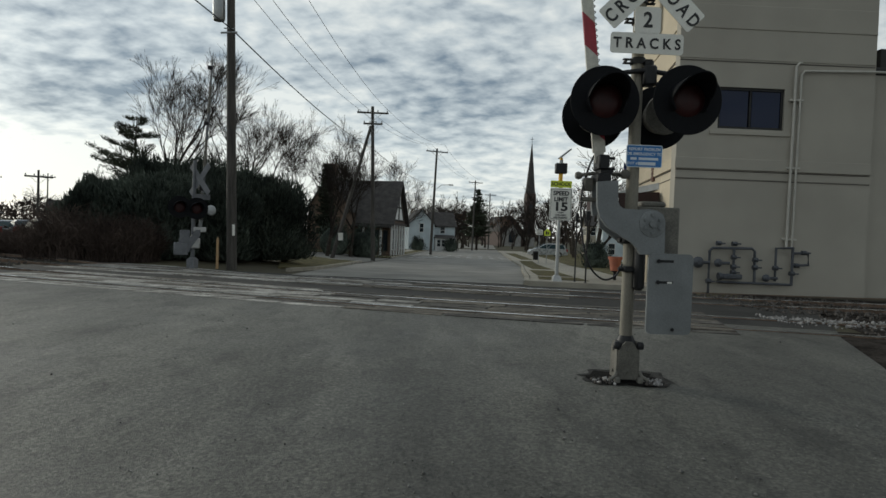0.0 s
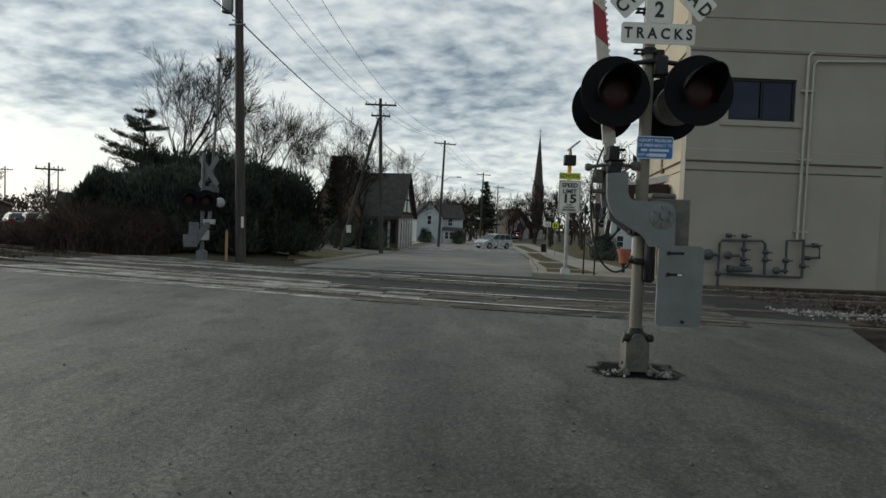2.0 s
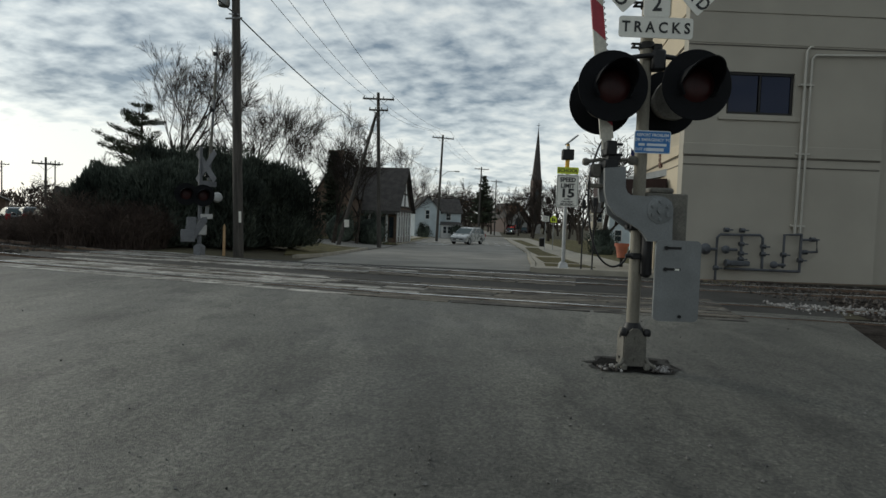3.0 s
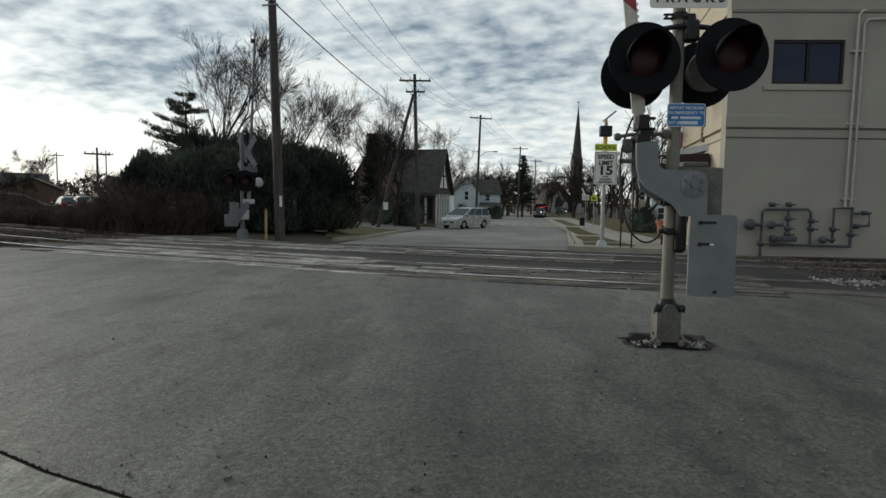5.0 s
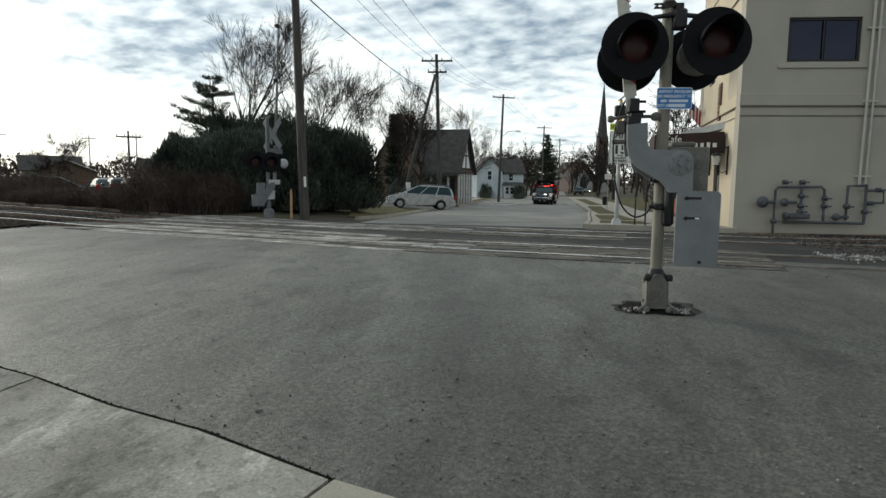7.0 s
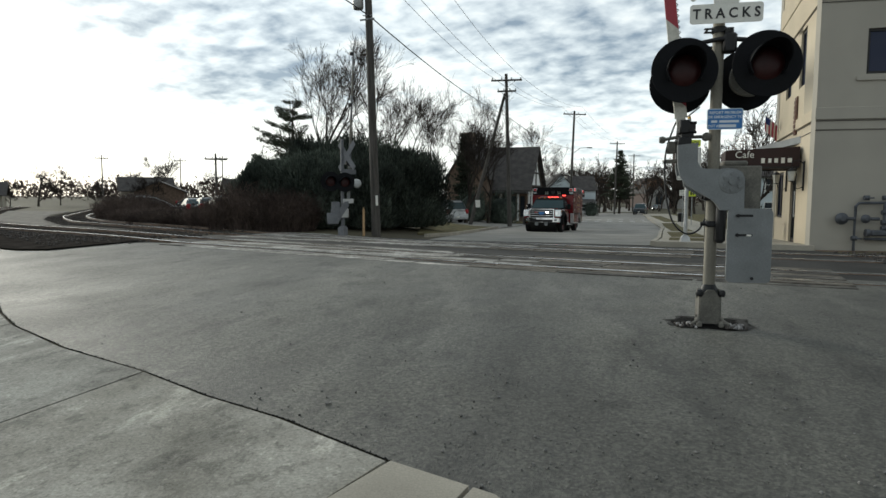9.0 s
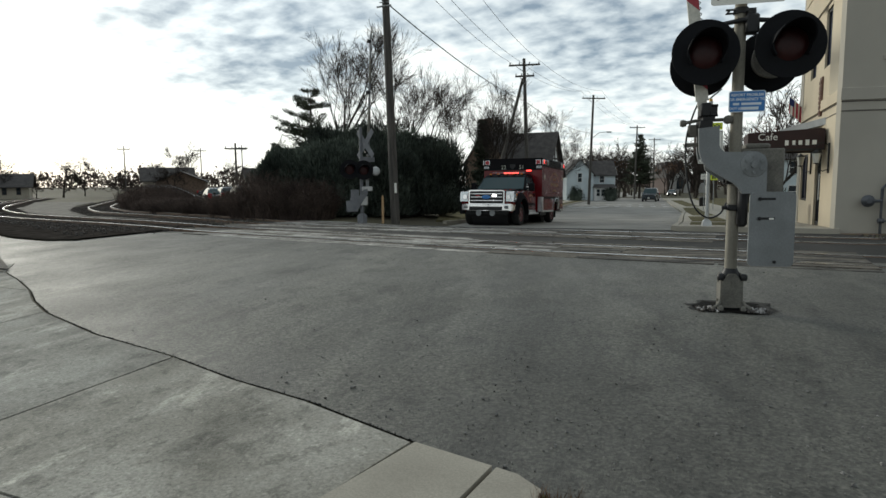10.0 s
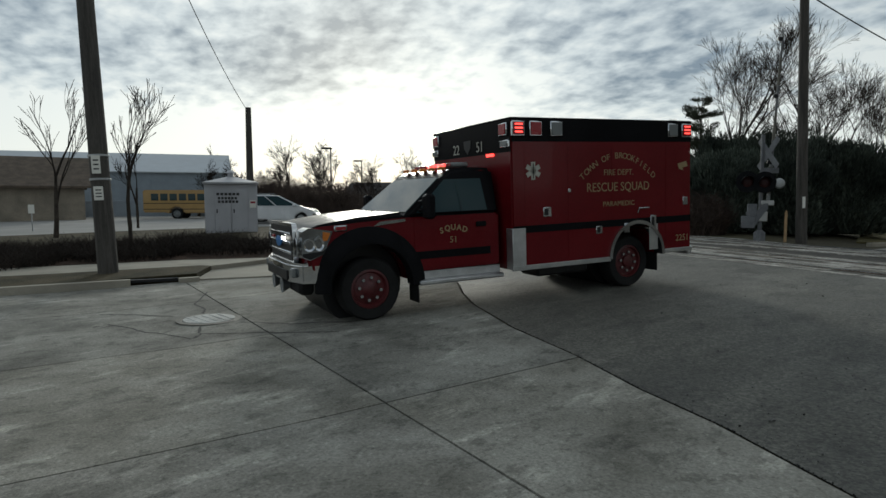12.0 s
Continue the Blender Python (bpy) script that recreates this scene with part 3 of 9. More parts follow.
    box(bm, (W - 0.02, 0.35, -0.4), (W + 14, 0.65, 6.1), 0.01)
    part("rear_wing_wall", bm, M_STUCCO, b, "lower grey wing wall")
    bm = bmesh.new()
    box(bm, (W + 0.1, 0.3, 6.1), (W + 14, 0.75, 6.3), 0.02)
    part("coping", bm, M_BRONZE, b, "dark metal coping")
    bm = bmesh.new()
    box(bm, (W - 0.3, 0.3, -0.4), (W - 0.02, 12, H), 0.0), box(bm, (1.0, 6.2, -0.4), (W - 0.3, 6.45, H), 0.0)
    part("rear_wall", bm, M_STUCCO, b)
    bm = bmesh.new()
    box(bm, (0.32, 0.3, H - 0.4), (W - 0.3, 6.2, H - 0.1))
    part("roof", bm, M_GREYPAINT, b, "flat roof slab")
    bm = bmesh.new()
    box(bm, (0.32, 0.32, 2.9), (W - 0.3, 6.2, 3.1))
    part("floor_slab", bm, M_GREYPAINT, b)
    bm = bmesh.new()
    prism(bm, [(0.9, 6.3), (2.6, 6.3), (2.6, 7.1), (0.9, 7.1)], 1.2, 2.4)
    part("roof_unit", bm, M_BRONZE, b, "dark rooftop air unit", pose(W + 0.1, 0, 0))
    bm = bmesh.new()
    box(bm, (-0.2, -0.28, -0.30), (W + 13, -0.06, 0.03), 0.02)
    part("base_curb", bm, M_RUST, b, "rusty brown curb along the wall")


build_building()


def build_awning():
    front = math.degrees(math.atan2(22.5 - BY, 7.6 - BX)) - 90
    a = thing("cafe_awning", pose(BX, BY, BZ, 0, 0, front), "dark maroon box awning with white lettering over the door", "awning")
    bm = bmesh.new()
    prism(bm, [(-1.95, 2.22), (-0.06, 2.22), (-0.06, 2.78), (-1.95, 2.70)], 1.55, 3.45)
    part("cover", bm, M_AWNING, a)
    bm = bmesh.new()
    box(bm, (-1.97, 1.53, 2.18), (-0.06, 1.56, 2.23), 0.004), box(bm, (-1.97, 3.44, 2.18), (-0.06, 3.47, 2.23), 0.004), box(bm, (-1.99, 1.53, 2.18), (-1.95, 3.47, 2.23), 0.004)
    part("frame", bm, M_BRONZE, a)
    letters("lettering", "Cafe", 0.27, M_SIGNWHITE, a, pose(-1.45, 1.545, 2.57), squeeze=1.0, weight=0.0)
    for k, (u, w, h) in enumerate(((-1.02, 0.12, 0.14), (-0.84, 0.10, 0.12), (-0.69, 0.12, 0.12), (-0.52, 0.12, 0.15), (-0.36, 0.14, 0.12))):
        bm = bmesh.new()
        box(bm, (u, 1.54, 2.40 - h / 2), (u + w * 0.75, 1.548, 2.40 + h / 2))
        part("name_bar", bm, M_SIGNWHITE, a)
    for u in (1.15, 4.0):
        l = thing("wall_lantern", pose(BX, BY, BZ, 0, 0, front) @ pose(0, u, 0), "black iron scroll wall lantern beside the door", "lamp", "lanterns at the door")
        bm = bmesh.new()
        box(bm, (-0.04, -0.05, 1.55), (-0.001, 0.05, 2.35), 0.01)
        part("back_plate", bm, M_BLACK, l)
        bm = bmesh.new()
        tube(bm, [(-0.03, 0, 2.28), (-0.12, 0, 2.36), (-0.25, 0, 2.36), (-0.32, 0, 2.26), (-0.30, 0, 2.16)], 0.014)
        part("bracket", bm, M_BLACK, l)
        bm = bmesh.new()
        tube(bm, [(-0.03, 0, 1.65), (-0.15, 0, 1.60), (-0.24, 0, 1.68), (-0.28, 0, 1.80)], 0.012)
        part("bracket", bm, M_BLACK, l)
        bm = bmesh.new()
        lathe(bm, [(0.02, 2.18), (0.13, 2.10), (0.13, 2.08)], pose(-0.30, 0, 0), 6)
        part("cap", bm, M_BLACK, l)
        bm = bmesh.new()
        lathe(bm, [(0.07, 1.80), (0.08, 1.82), (0.02, 1.79)], pose(-0.30, 0, 0), 6)
        part("finial", bm, M_BLACK, l)
        bm = bmesh.new()
        lathe(bm, [(0.065, 1.82), (0.115, 2.08)], pose(-0.30, 0, 0), 6)
        part("lantern_glass", bm, mat("frosted_lantern_glass", (0.5, 0.5, 0.46), 0.3, vary=0.05, bump=0), l)


build_awning()


def build_flag():
    """A small flag hanging in folds from a slanted staff on the street front."""
    f = thing("flag", pose(7.62, 22.2, 1.75) @ Matrix.Diagonal((0.55, 0.55, 0.55, 1)), "small red, white and blue flag hanging from a slanted staff", "flag")
    bm = bmesh.new()
    cyl(bm, (0.05, 0, 3.9), (-1.15, 0, 5.0), 0.018, 0.014, 8)
    staff = part("staff", bm, M_ALU, f, "thin metal flag staff")
    bm = bmesh.new()
    lathe(bm, [(0.01, -0.03), (0.035, 0.0), (0.01, 0.03)], pose(-1.16, 0, 5.01), 10)
    part("finial", bm, M_GOLDTIP, staff)

    def strip(a0, a1, z0, z1, material, name):
        # hung cloth: x runs along the staff, with folds in y
        bm = bmesh.new()
        rows = []
        for i in range(9):
            t = a0 + (a1 - a0) * i / 8
            x = -0.28 - 0.72 * t
            y = 0.06 * math.sin(t * 17.0)
            top = 4.21 + 0.66 * t
            rows.append([bm.verts.new((x, y + d, top - 0.02 - z)) for d, z in ((-0.004, z0), (-0.004, z1), (0.004, z1), (0.004, z0))])
        for p, q in zip(rows, rows[1:]):
            for k in range(4):
                bm.faces.new((p[k], p[(k + 1) % 4], q[(k + 1) % 4], q[k]))
        bm.faces.new(rows[0]), bm.faces.new(rows[-1][::-1])
        part(name, bm, material, f)
    for k in range(7):
        strip(k / 7, (k + 1) / 7 - 0.004, 0.42 if k > 3 else 0.0, 0.95, M_REDSTRIPE if k % 2 == 0 else M_SIGNWHITE, "stripe")
    strip(4 / 7, 1.0, 0.0, 0.415, mat("flag_blue", (0.02, 0.035, 0.13), 0.8, vary=0.15, scale=5, fine=60, bump=0.05), "canton")




def build_pipes():
    p = thing("gas_meter_piping", pose(BX + 0.18, BY - 0.18, BZ), "grey painted gas pipes, valves and regulators on the wall", "gas piping")
    r = 0.036
    runs = [("riser", [(0.77, 0, -0.05), (0.77, 0, 1.15), (0.84, 0, 1.23), (1.9, 0, 1.25), (1.98, 0, 1.17), (2.0, 0, 0.36)]),
            ("header", [(1.0, 0, 0.34), (2.98, 0, 0.32)]),
            ("riser", [(3.0, 0, 0.30), (3.0, 0, 1.32)]),
            ("branch", [(2.55, 0, 0.40), (2.55, 0, 1.28), (3.0, 0, 1.30)]),
            ("branch", [(3.0, 0, 1.16), (3.42, 0, 1.18), (3.44, 0, 0.86), (2.98, 0, 0.84)]),
            ("meter_loop", [(1.42, 0, 1.24), (1.42, 0, 0.45)])]
    for nm, pts in runs:
        bm = bmesh.new()
        tube(bm, pts, r, 10)
        part(nm, bm, M_PIPEGREY, p)
    for nm, u, z, rad, ln in (("regulator", 0.46, 0.84, 0.15, 0.10), ("regulator", 1.0, 0.84, 0.11, 0.09), ("regulator", 2.3, 0.48, 0.10, 0.08)):
        bm = bmesh.new()
        lathe(bm, [(rad * 0.4, -ln), (rad, -0.015), (rad, 0.015), (rad * 0.4, ln)], pose(u, -0.02, z, 90), 18)
        cyl(bm, (u, -0.02, z), (u + 0.3, -0.02, z), 0.04, seg=10)
        part(nm, bm, M_PIPEGREY, p)
    for u, z in ((1.42, 1.0), (1.42, 0.75), (1.42, 0.6), (2.0, 0.95), (2.0, 0.75), (2.55, 0.75), (3.0, 0.62), (0.77, 0.35), (1.42, 1.36), (1.0, 1.36), (3.12, 0.84), (3.3, 1.18)):
        bm = bmesh.new()
        cyl(bm, (u - 0.06, 0, z), (u + 0.06, 0, z), 0.062, seg=10)
        cyl(bm, (u, 0, z), (u, -0.1, z), 0.02, seg=8)
        box(bm, (u - 0.01, -0.115, z - 0.02), (u + 0.13, -0.095, z + 0.02), 0.004)
        part("valve", bm, M_PIPEGREY, p)
    bm = bmesh.new()
    box(bm, (1.1, -0.14, 0.42), (1.62, 0.06, 0.56), 0.03)
    cyl(bm, (1.08, -0.04, 0.49), (1.0, -0.04, 0.49), 0.1, seg=14)
    part("meter", bm, M_PIPEGREY, p)
    d = thing("downpipe", pose(BX + 0.18, BY - 0.1, BZ), "stucco-coloured conduit running down the wall", "pipe")
    bm = bmesh.new()
    tube(bm, [(2.86, 0, 1.3), (2.9, 0, 6.1), (2.98, 0, 6.2), (3.05, 0, 6.2)], 0.034, 10)
    part("pipe", bm, M_DOWNPIPE, d)
    bm = bmesh.new()
    tube(bm, [(3.02, 0.02, 1.32), (3.06, 0.02, 5.9), (3.14, 0.02, 6.0), (5.1, 0.02, 6.06), (12, 0.4, 6.1)], 0.03, 10)
    part("pipe", bm, M_DOWNPIPE, d)
    for z in (1.5, 3.4, 5.2):
        bm = bmesh.new()
        box(bm, (2.78, 0.0, z), (3.14, 0.1, z + 0.05), 0.004)
        part("clamp", bm, M_DOWNPIPE, d)


build_pipes()


# ---- the railway crossing signal with its gate ----
M_POST = mat("faded_grey_post", (0.20, 0.185, 0.15), 0.7, 0.2, vary=0.2, scale=3, fine=50, bump=0.08, stretch=(3, 3, 0.6))
M_CAST = mat("cast_base_grey", (0.135, 0.128, 0.11), 0.75, 0.2, vary=0.25, scale=6, fine=60, bump=0.15)
M_REDSTRIPE = mat("gate_red_tape", (0.30, 0.025, 0.04), 0.5, vary=0.12, scale=4, fine=40, bump=0.02)
M_ARMWHITE = mat("gate_white_tape", (0.50, 0.48, 0.42), 0.55, vary=0.15, scale=4, fine=40, bump=0.03)
M_BLUESIGN = mat("blue_sign", (0.03, 0.16, 0.42), 0.45, vary=0.08, scale=4, fine=40, bump=0.01)
M_GOLDTIP = mat("brass_tip", (0.45, 0.32, 0.10), 0.35, 0.9, vary=0.1, scale=8, fine=60, bump=0.02)
M_WHITEINK = mat("sign_white_ink", (0.62, 0.68, 0.72), 0.5, vary=0.05, bump=0)
M_LENS = mat("dark_red_lens", (0.032, 0.008, 0.008), 0.4, vary=0.15, scale=20, fine=90, bump=0.1, spec=0.25)
M_ALU = mat("bare_aluminium", (0.42, 0.42, 0.41), 0.45, 0.8, vary=0.12, scale=5, fine=60, bump=0.04)
M_FARGREY = mat("dull_pale_grey", (0.12, 0.125, 0.135), 0.6, vary=0.2, scale=4, fine=40, bump=0.05)
M_BLACKHOOD = mat("matt_black_signal", (0.006, 0.0065, 0.008), 0.7, vary=0.25, scale=4, fine=60, bump=0.05, spec=0.15)


def signal_head(parent, x, y, z, face, name="flasher"):
    """A round black target with a hooded lens; face: -1 looks to -y, 1 to +y."""
    m = pose(x, y, z, 90 if face < 0 else -90)
    bm = bmesh.new()
    lathe(bm, [(0.325, -0.006), (0.33, 0.0), (0.325, 0.006), (0.02, 0.006)], m, 40)
    target = part(name, bm, M_BLACKHOOD, parent, "round black signal target")
    bm = bmesh.new()
    lathe(bm, [(0.20, -0.20), (0.205, -0.17), (0.17, -0.02), (0.17, 0.0)], m, 28)
    part("housing", bm, M_CAST if face > 0 else M_BLACKHOOD, target, "round lamp housing behind the target")
    bm = bmesh.new()
    # the hood: an open half tube, longer at the top
    ro, ri, n = 0.185, 0.172, 28
    rows = []
    for k in range(n + 1):
        a = radians(-38 + (256) * k / n)
        ln = 0.10 + 0.26 * max(0.0, math.sin(a)) ** 0.8
        c, s = math.cos(a), math.sin(a)
        rows.append([bm.verts.new((c * r, s * r, d)) for r, d in ((ro, 0.0), (ro, ln), (ri, ln), (ri, 0.0))])
    for p, q in zip(rows, rows[1:]):
        for i in range(4):
            bm.faces.new((p[i], p[(i + 1) % 4], q[(i + 1) % 4], q[i]))
    bm.faces.new(rows[0]), bm.faces.new(rows[-1][::-1])
    # turned so that the long side is up
    up = m @ pose(0, 0, 0, 0, 0, 0 if face < 0 else 180)
    bmesh.ops.transform(bm, matrix=up, verts=bm.verts)
    part("hood", bm, M_BLACKHOOD, target, "black visor over the lens")
    bm = bmesh.new()
    lathe(bm, [(0.165, 0.004), (0.15, 0.022), (0.10, 0.036), (0.02, 0.042)], m, 28)
    part("lens", bm, M_LENS, target, "dark red unlit lens")
    return target


def crossbuck_blade(parent, ang, text, z, y=-0.16):
    m = pose(0.06, y, z) @ Matrix.Rotation(radians(ang), 4, "Y")
    bm = bmesh.new()
    prism(bm, rounded(1.22, 0.229, 0.02), -0.004, 0.004)
    blade = part("crossbuck_blade", bm, M_SIGNWHITE, parent, "white crossbuck blade with black lettering", m)
    for word, off in text:
        letters("lettering", word, 0.175, M_INK, blade, pose(off, -0.0065, -0.005), squeeze=0.80)
    return blade


def build_signal():
    S = thing("crossing_signal", pose(2.0, 5.98, 0.165), "grey railway crossing signal with raised gate arm and dark lamps", "crossing signal", "crossing signals")
    bm = bmesh.new()
    cyl(bm, (0, 0, 0.38), (0, 0, 4.25), 0.062, 0.056, 24)
    part("post", bm, M_POST, S, "faded grey steel post")
    bm = bmesh.new()
    lathe(bm, [(0.06, 4.25), (0.075, 4.25), (0.075, 4.30), (0.03, 4.36)], None, 18)
    part("post_cap", bm, M_ALU, S)
    # base casting: a four-sided skirt with scalloped plates
    for ang in (0, 90, 180, 270):
        bm = bmesh.new()
        prism(bm, [(-0.105, 0.085), (0.105, 0.085), (0.102, 0.20), (0.097, 0.36), (0.078, 0.385), (0.06, 0.42), (0.03, 0.45), (-0.03, 0.45), (-0.06, 0.42), (-0.078, 0.385), (-0.097, 0.36), (-0.102, 0.20)], -0.112, -0.092)
        for u, zz in ((0.0, 0.36), (0.0, 0.15)):
            cyl(bm, (u, -0.110, zz), (u, -0.128, zz), 0.016, seg=6)
        bmesh.ops.transform(bm, matrix=pose(0, 0, 0, 0, 0, ang), verts=bm.verts)
        part("base_plate", bm, M_CAST, S, "cast grey base plate with bolts")
    bm = bmesh.new()
    lathe(bm, [(0.10, 0.36), (0.105, 0.40), (0.09, 0.45), (0.075, 0.48), (0.066, 0.50)], None, 20)
    for sx in (-1, 1):
        lathe(bm, [(0.03, 0.38), (0.036, 0.40), (0.036, 0.43), (0.02, 0.45)], pose(sx * 0.115, -0.1, 0), 10)
    part("base_collar", bm, M_BLACK, S, "dark collar at the foot of the post")
    bm = bmesh.new()
    box(bm, (-0.10, -0.10, -0.06), (0.10, 0.10, 0.075), 0.02)
    part("footing", bm, M_BLACK, S, "dark footing under the base casting")
    for sx in (-1, 1):
        bm = bmesh.new()
        box(bm, (sx * 0.11 - 0.025, -0.17, -0.01), (sx * 0.11 + 0.025, -0.09, 0.115), 0.012)
        tube(bm, [(sx * 0.11, -0.11, 0.16), (sx * 0.13, -0.13, 0.12), (sx * 0.19, -0.15, 0.085)], 0.018)
        part("anchor_foot", bm, M_CAST, S)
    # plates of the crossbuck assembly
    for nm, w, h, zc, txt, sz in (("number_plate", 0.25, 0.25, 3.525, "2", 0.20), ("tracks_plate", 0.70, 0.195, 3.305, "T R A C K S", 0.138)):
        bm = bmesh.new()
        prism(bm, rounded(w, h, 0.03, 4, 0.035, zc), -0.142, -0.134)
        pl = part(nm, bm, M_SIGNWHITE, S, "white plate with black lettering")
        cu = letters("lettering", txt, sz, M_INK, pl, pose(0.035, -0.1445, zc - 0.004), squeeze=0.92)
        if txt == "T R A C K S":
            cu.matrix_basis = pose(0.035, -0.1445, zc - 0.004) @ Matrix.Diagonal((1.0, 1, 1, 1))
    crossbuck_blade(S, 45, (("R A I L", -0.34), ("R O A D", 0.36)), 3.93)
    crossbuck_blade(S, -45, (("C R O S", -0.36), ("S I N G", 0.34)), 3.93, -0.172)
    for zz in (3.17, 3.56, 3.75):
        bm = bmesh.new()
        lathe(bm, [(0.072, zz - 0.03), (0.072, zz + 0.03)], None, 18)
        for sx in (-1, 1):
            box(bm, (sx * 0.10 - 0.045, -0.02, zz - 0.025), (sx * 0.10 + 0.045, 0.02, zz - 0.012), 0.003)
            box(bm, (sx * 0.10 - 0.045, -0.02, zz + 0.012), (sx * 0.10 + 0.045, 0.02, zz + 0.025), 0.003)
            cyl(bm, (sx * 0.12, -0.03, zz), (sx * 0.12, 0.03, zz), 0.012, seg=6)
        part("clamp", bm, M_BLACK, S, "dark steel band clamp")
    # flashers on their crossarms
    bm = bmesh.new()
    tube(bm, [(-0.29, -0.02, 2.86), (-0.27, -0.08, 3.02), (0.0, -0.09, 3.06), (0.09, -0.09, 3.06), (0.42, -0.08, 3.03), (0.47, -0.02, 2.88)], 0.024, 10)
    box(bm, (0.03, -0.12, 2.92), (0.16, 0.0, 3.12), 0.02)
    cyl(bm, (0.09, -0.06, 3.12), (0.09, -0.06, 3.16), 0.045, seg=12)
    part("crossarm", bm, M_BLACK, S)
    bm = bmesh.new()
    tube(bm, [(-0.36, 0.20, 2.80), (-0.3, 0.12, 2.98), (0.0, 0.10, 3.02), (0.34, 0.12, 2.98), (0.42, 0.20, 2.80)], 0.022, 10)
    part("crossarm", bm, M_BLACK, S)
    signal_head(S, -0.36, -0.20, 2.735, -1), signal_head(S, 0.425, -0.20, 2.775, -1)
    signal_head(S, -0.30, 0.42, 2.70, 1), signal_head(S, 0.38, 0.42, 2.72, 1)
    # blue notice
    bm = bmesh.new()
    prism(bm, rounded(0.35, 0.215, 0.02, 4, 0.075, 2.245), -0.088, -0.082)
    rim = part("notice_plate", bm, M_WHITEINK, S, "blue notice plate with white writing")
    bm = bmesh.new()
    prism(bm, rounded(0.335, 0.20, 0.016, 4, 0.075, 2.245), -0.0905, -0.0885)
    part("notice_face", bm, M_BLUESIGN, rim)
    letters("lettering", "REPORT PROBLEM", 0.038, M_WHITEINK, rim, pose(0.075, -0.092, 2.31), depth=0.001)
    letters("lettering", "OR EMERGENCY TO", 0.038, M_WHITEINK, rim, pose(0.075, -0.092, 2.265), depth=0.001)
    bm = bmesh.new()
    for u0, u1, zz, h in ((-0.06, 0.0, 2.22, 0.024), (0.02, 0.21, 2.22, 0.024), (0.015, 0.185, 2.174, 0.03)):
        box(bm, (u0, -0.0925, zz - h / 2), (u1, -0.0908, zz + h / 2))
    part("number_bars", bm, M_WHITEINK, rim)
    letters("lettering", "DOT #", 0.034, M_WHITEINK, rim, pose(-0.04, -0.092, 2.174), depth=0.001)
    # gate mechanism and arm
    gate = [(-0.40, 1.975), (-0.20, 1.995), (-0.195, 1.80), (-0.175, 1.755), (-0.14, 1.73), (0.02, 1.725), (0.10, 1.735), (0.18, 1.725), (0.245, 1.685), (0.265, 1.62), (0.27, 1.30), (0.04, 1.30), (0.0, 1.36), (-0.05, 1.41), (-0.29, 1.55), (-0.36, 1.64), (-0.39, 1.75)]
    bm = bmesh.new()
    vs = prism(bm, gate, -0.20, -0.155)
    arm_plate = part("gate_bracket", bm, M_GREYPAINT, S, "curved grey gate bracket")
    bm = bmesh.new()
    cyl(bm, (0.14, -0.20, 1.595), (0.14, -0.232, 1.595), 0.034, seg=12)
    part("hub_bolt", bm, M_GREYPAINT, arm_plate)
    bm = bmesh.new()
    lathe(bm, [(0.125, 0.0), (0.125, 0.006), (0.118, 0.009), (0.02, 0.009)], pose(0.14, -0.20, 1.595, 90), 28)
    part("hub_plate", bm, M_GREYPAINT, arm_plate, "round grey hub plate")
    for k in range(6):
        a = radians(60 * k + 30)
        u, v = 0.14 + 0.082 * math.cos(a), 1.595 + 0.082 * math.sin(a)
        bm = bmesh.new()
        cyl(bm, (u, -0.205, v), (u, -0.226, v), 0.019, seg=6)
        part("bolt", bm, M_GREYPAINT, arm_plate)
    bm = bmesh.new()
    prism(bm, [(-0.37, 1.985), (-0.18, 1.995), (-0.175, 1.80), (-0.2, 1.7), (-0.35, 1.66), (-0.365, 1.75)], 0.10, 0.145)
    prism(bm, [(-0.30, 1.70), (0.22, 1.755), (0.31, 1.65), (0.32, 1.35), (0.06, 1.32), (-0.27, 1.55)], 0.11, 0.15)
    part("gate_bracket", bm, M_GREYPAINT, S, "far half of the gate bracket")
    bm = bmesh.new()
    prism(bm, rounded(0.43, 0.765, 0.05, 5, 0.325, 0.935), -0.232, -0.204)
    plate = part("counterweight", bm, M_GREYPAINT, S, "flat grey counterweight plate with two slots")
    for zz, ww in ((1.245, 0.155), (1.045, 0.155)):
        bm = bmesh.new()
        box(bm, (0.195, -0.2345, zz - 0.012), (0.195 + ww, -0.2325, zz + 0.012))
        part("slot", bm, M_BLACK, plate)
        bm = bmesh.new()
        cyl(bm, (0.205, -0.232, zz), (0.205, -0.25, zz), 0.02, seg=6)
        part("slot_bolt", bm, M_BLACK, plate)
    bm = bmesh.new()
    cyl(bm, (0.36, -0.232, 0.60), (0.36, -0.247, 0.60), 0.017, seg=6)
    part("plate_bolt", bm, M_BLACK, plate)
    bm = bmesh.new()
    box(bm, (0.295, -0.2352, 1.035), (0.34, -0.2330, 1.052))
    part("slot_gap", bm, M_SIGNWHITE, plate)
    bm = bmesh.new()
    box(bm, (0.06, -0.04, 1.30), (0.47, 0.22, 1.765), 0.012)
    box(bm, (0.10, -0.02, 1.76), (0.34, 0.20, 1.82), 0.02)
    part("mechanism_box", bm, M_CAST, S, "dull grey gate mechanism housing")
    bm = bmesh.new()
    box(bm, (0.02, -0.15, 0.95), (0.12, 0.10, 1.40), 0.03), box(bm, (-0.07, -0.09, 1.12), (0.08, 0.09, 1.18), 0.012), box(bm, (-0.10, -0.12, 1.40), (0.06, 0.10, 1.46), 0.012)
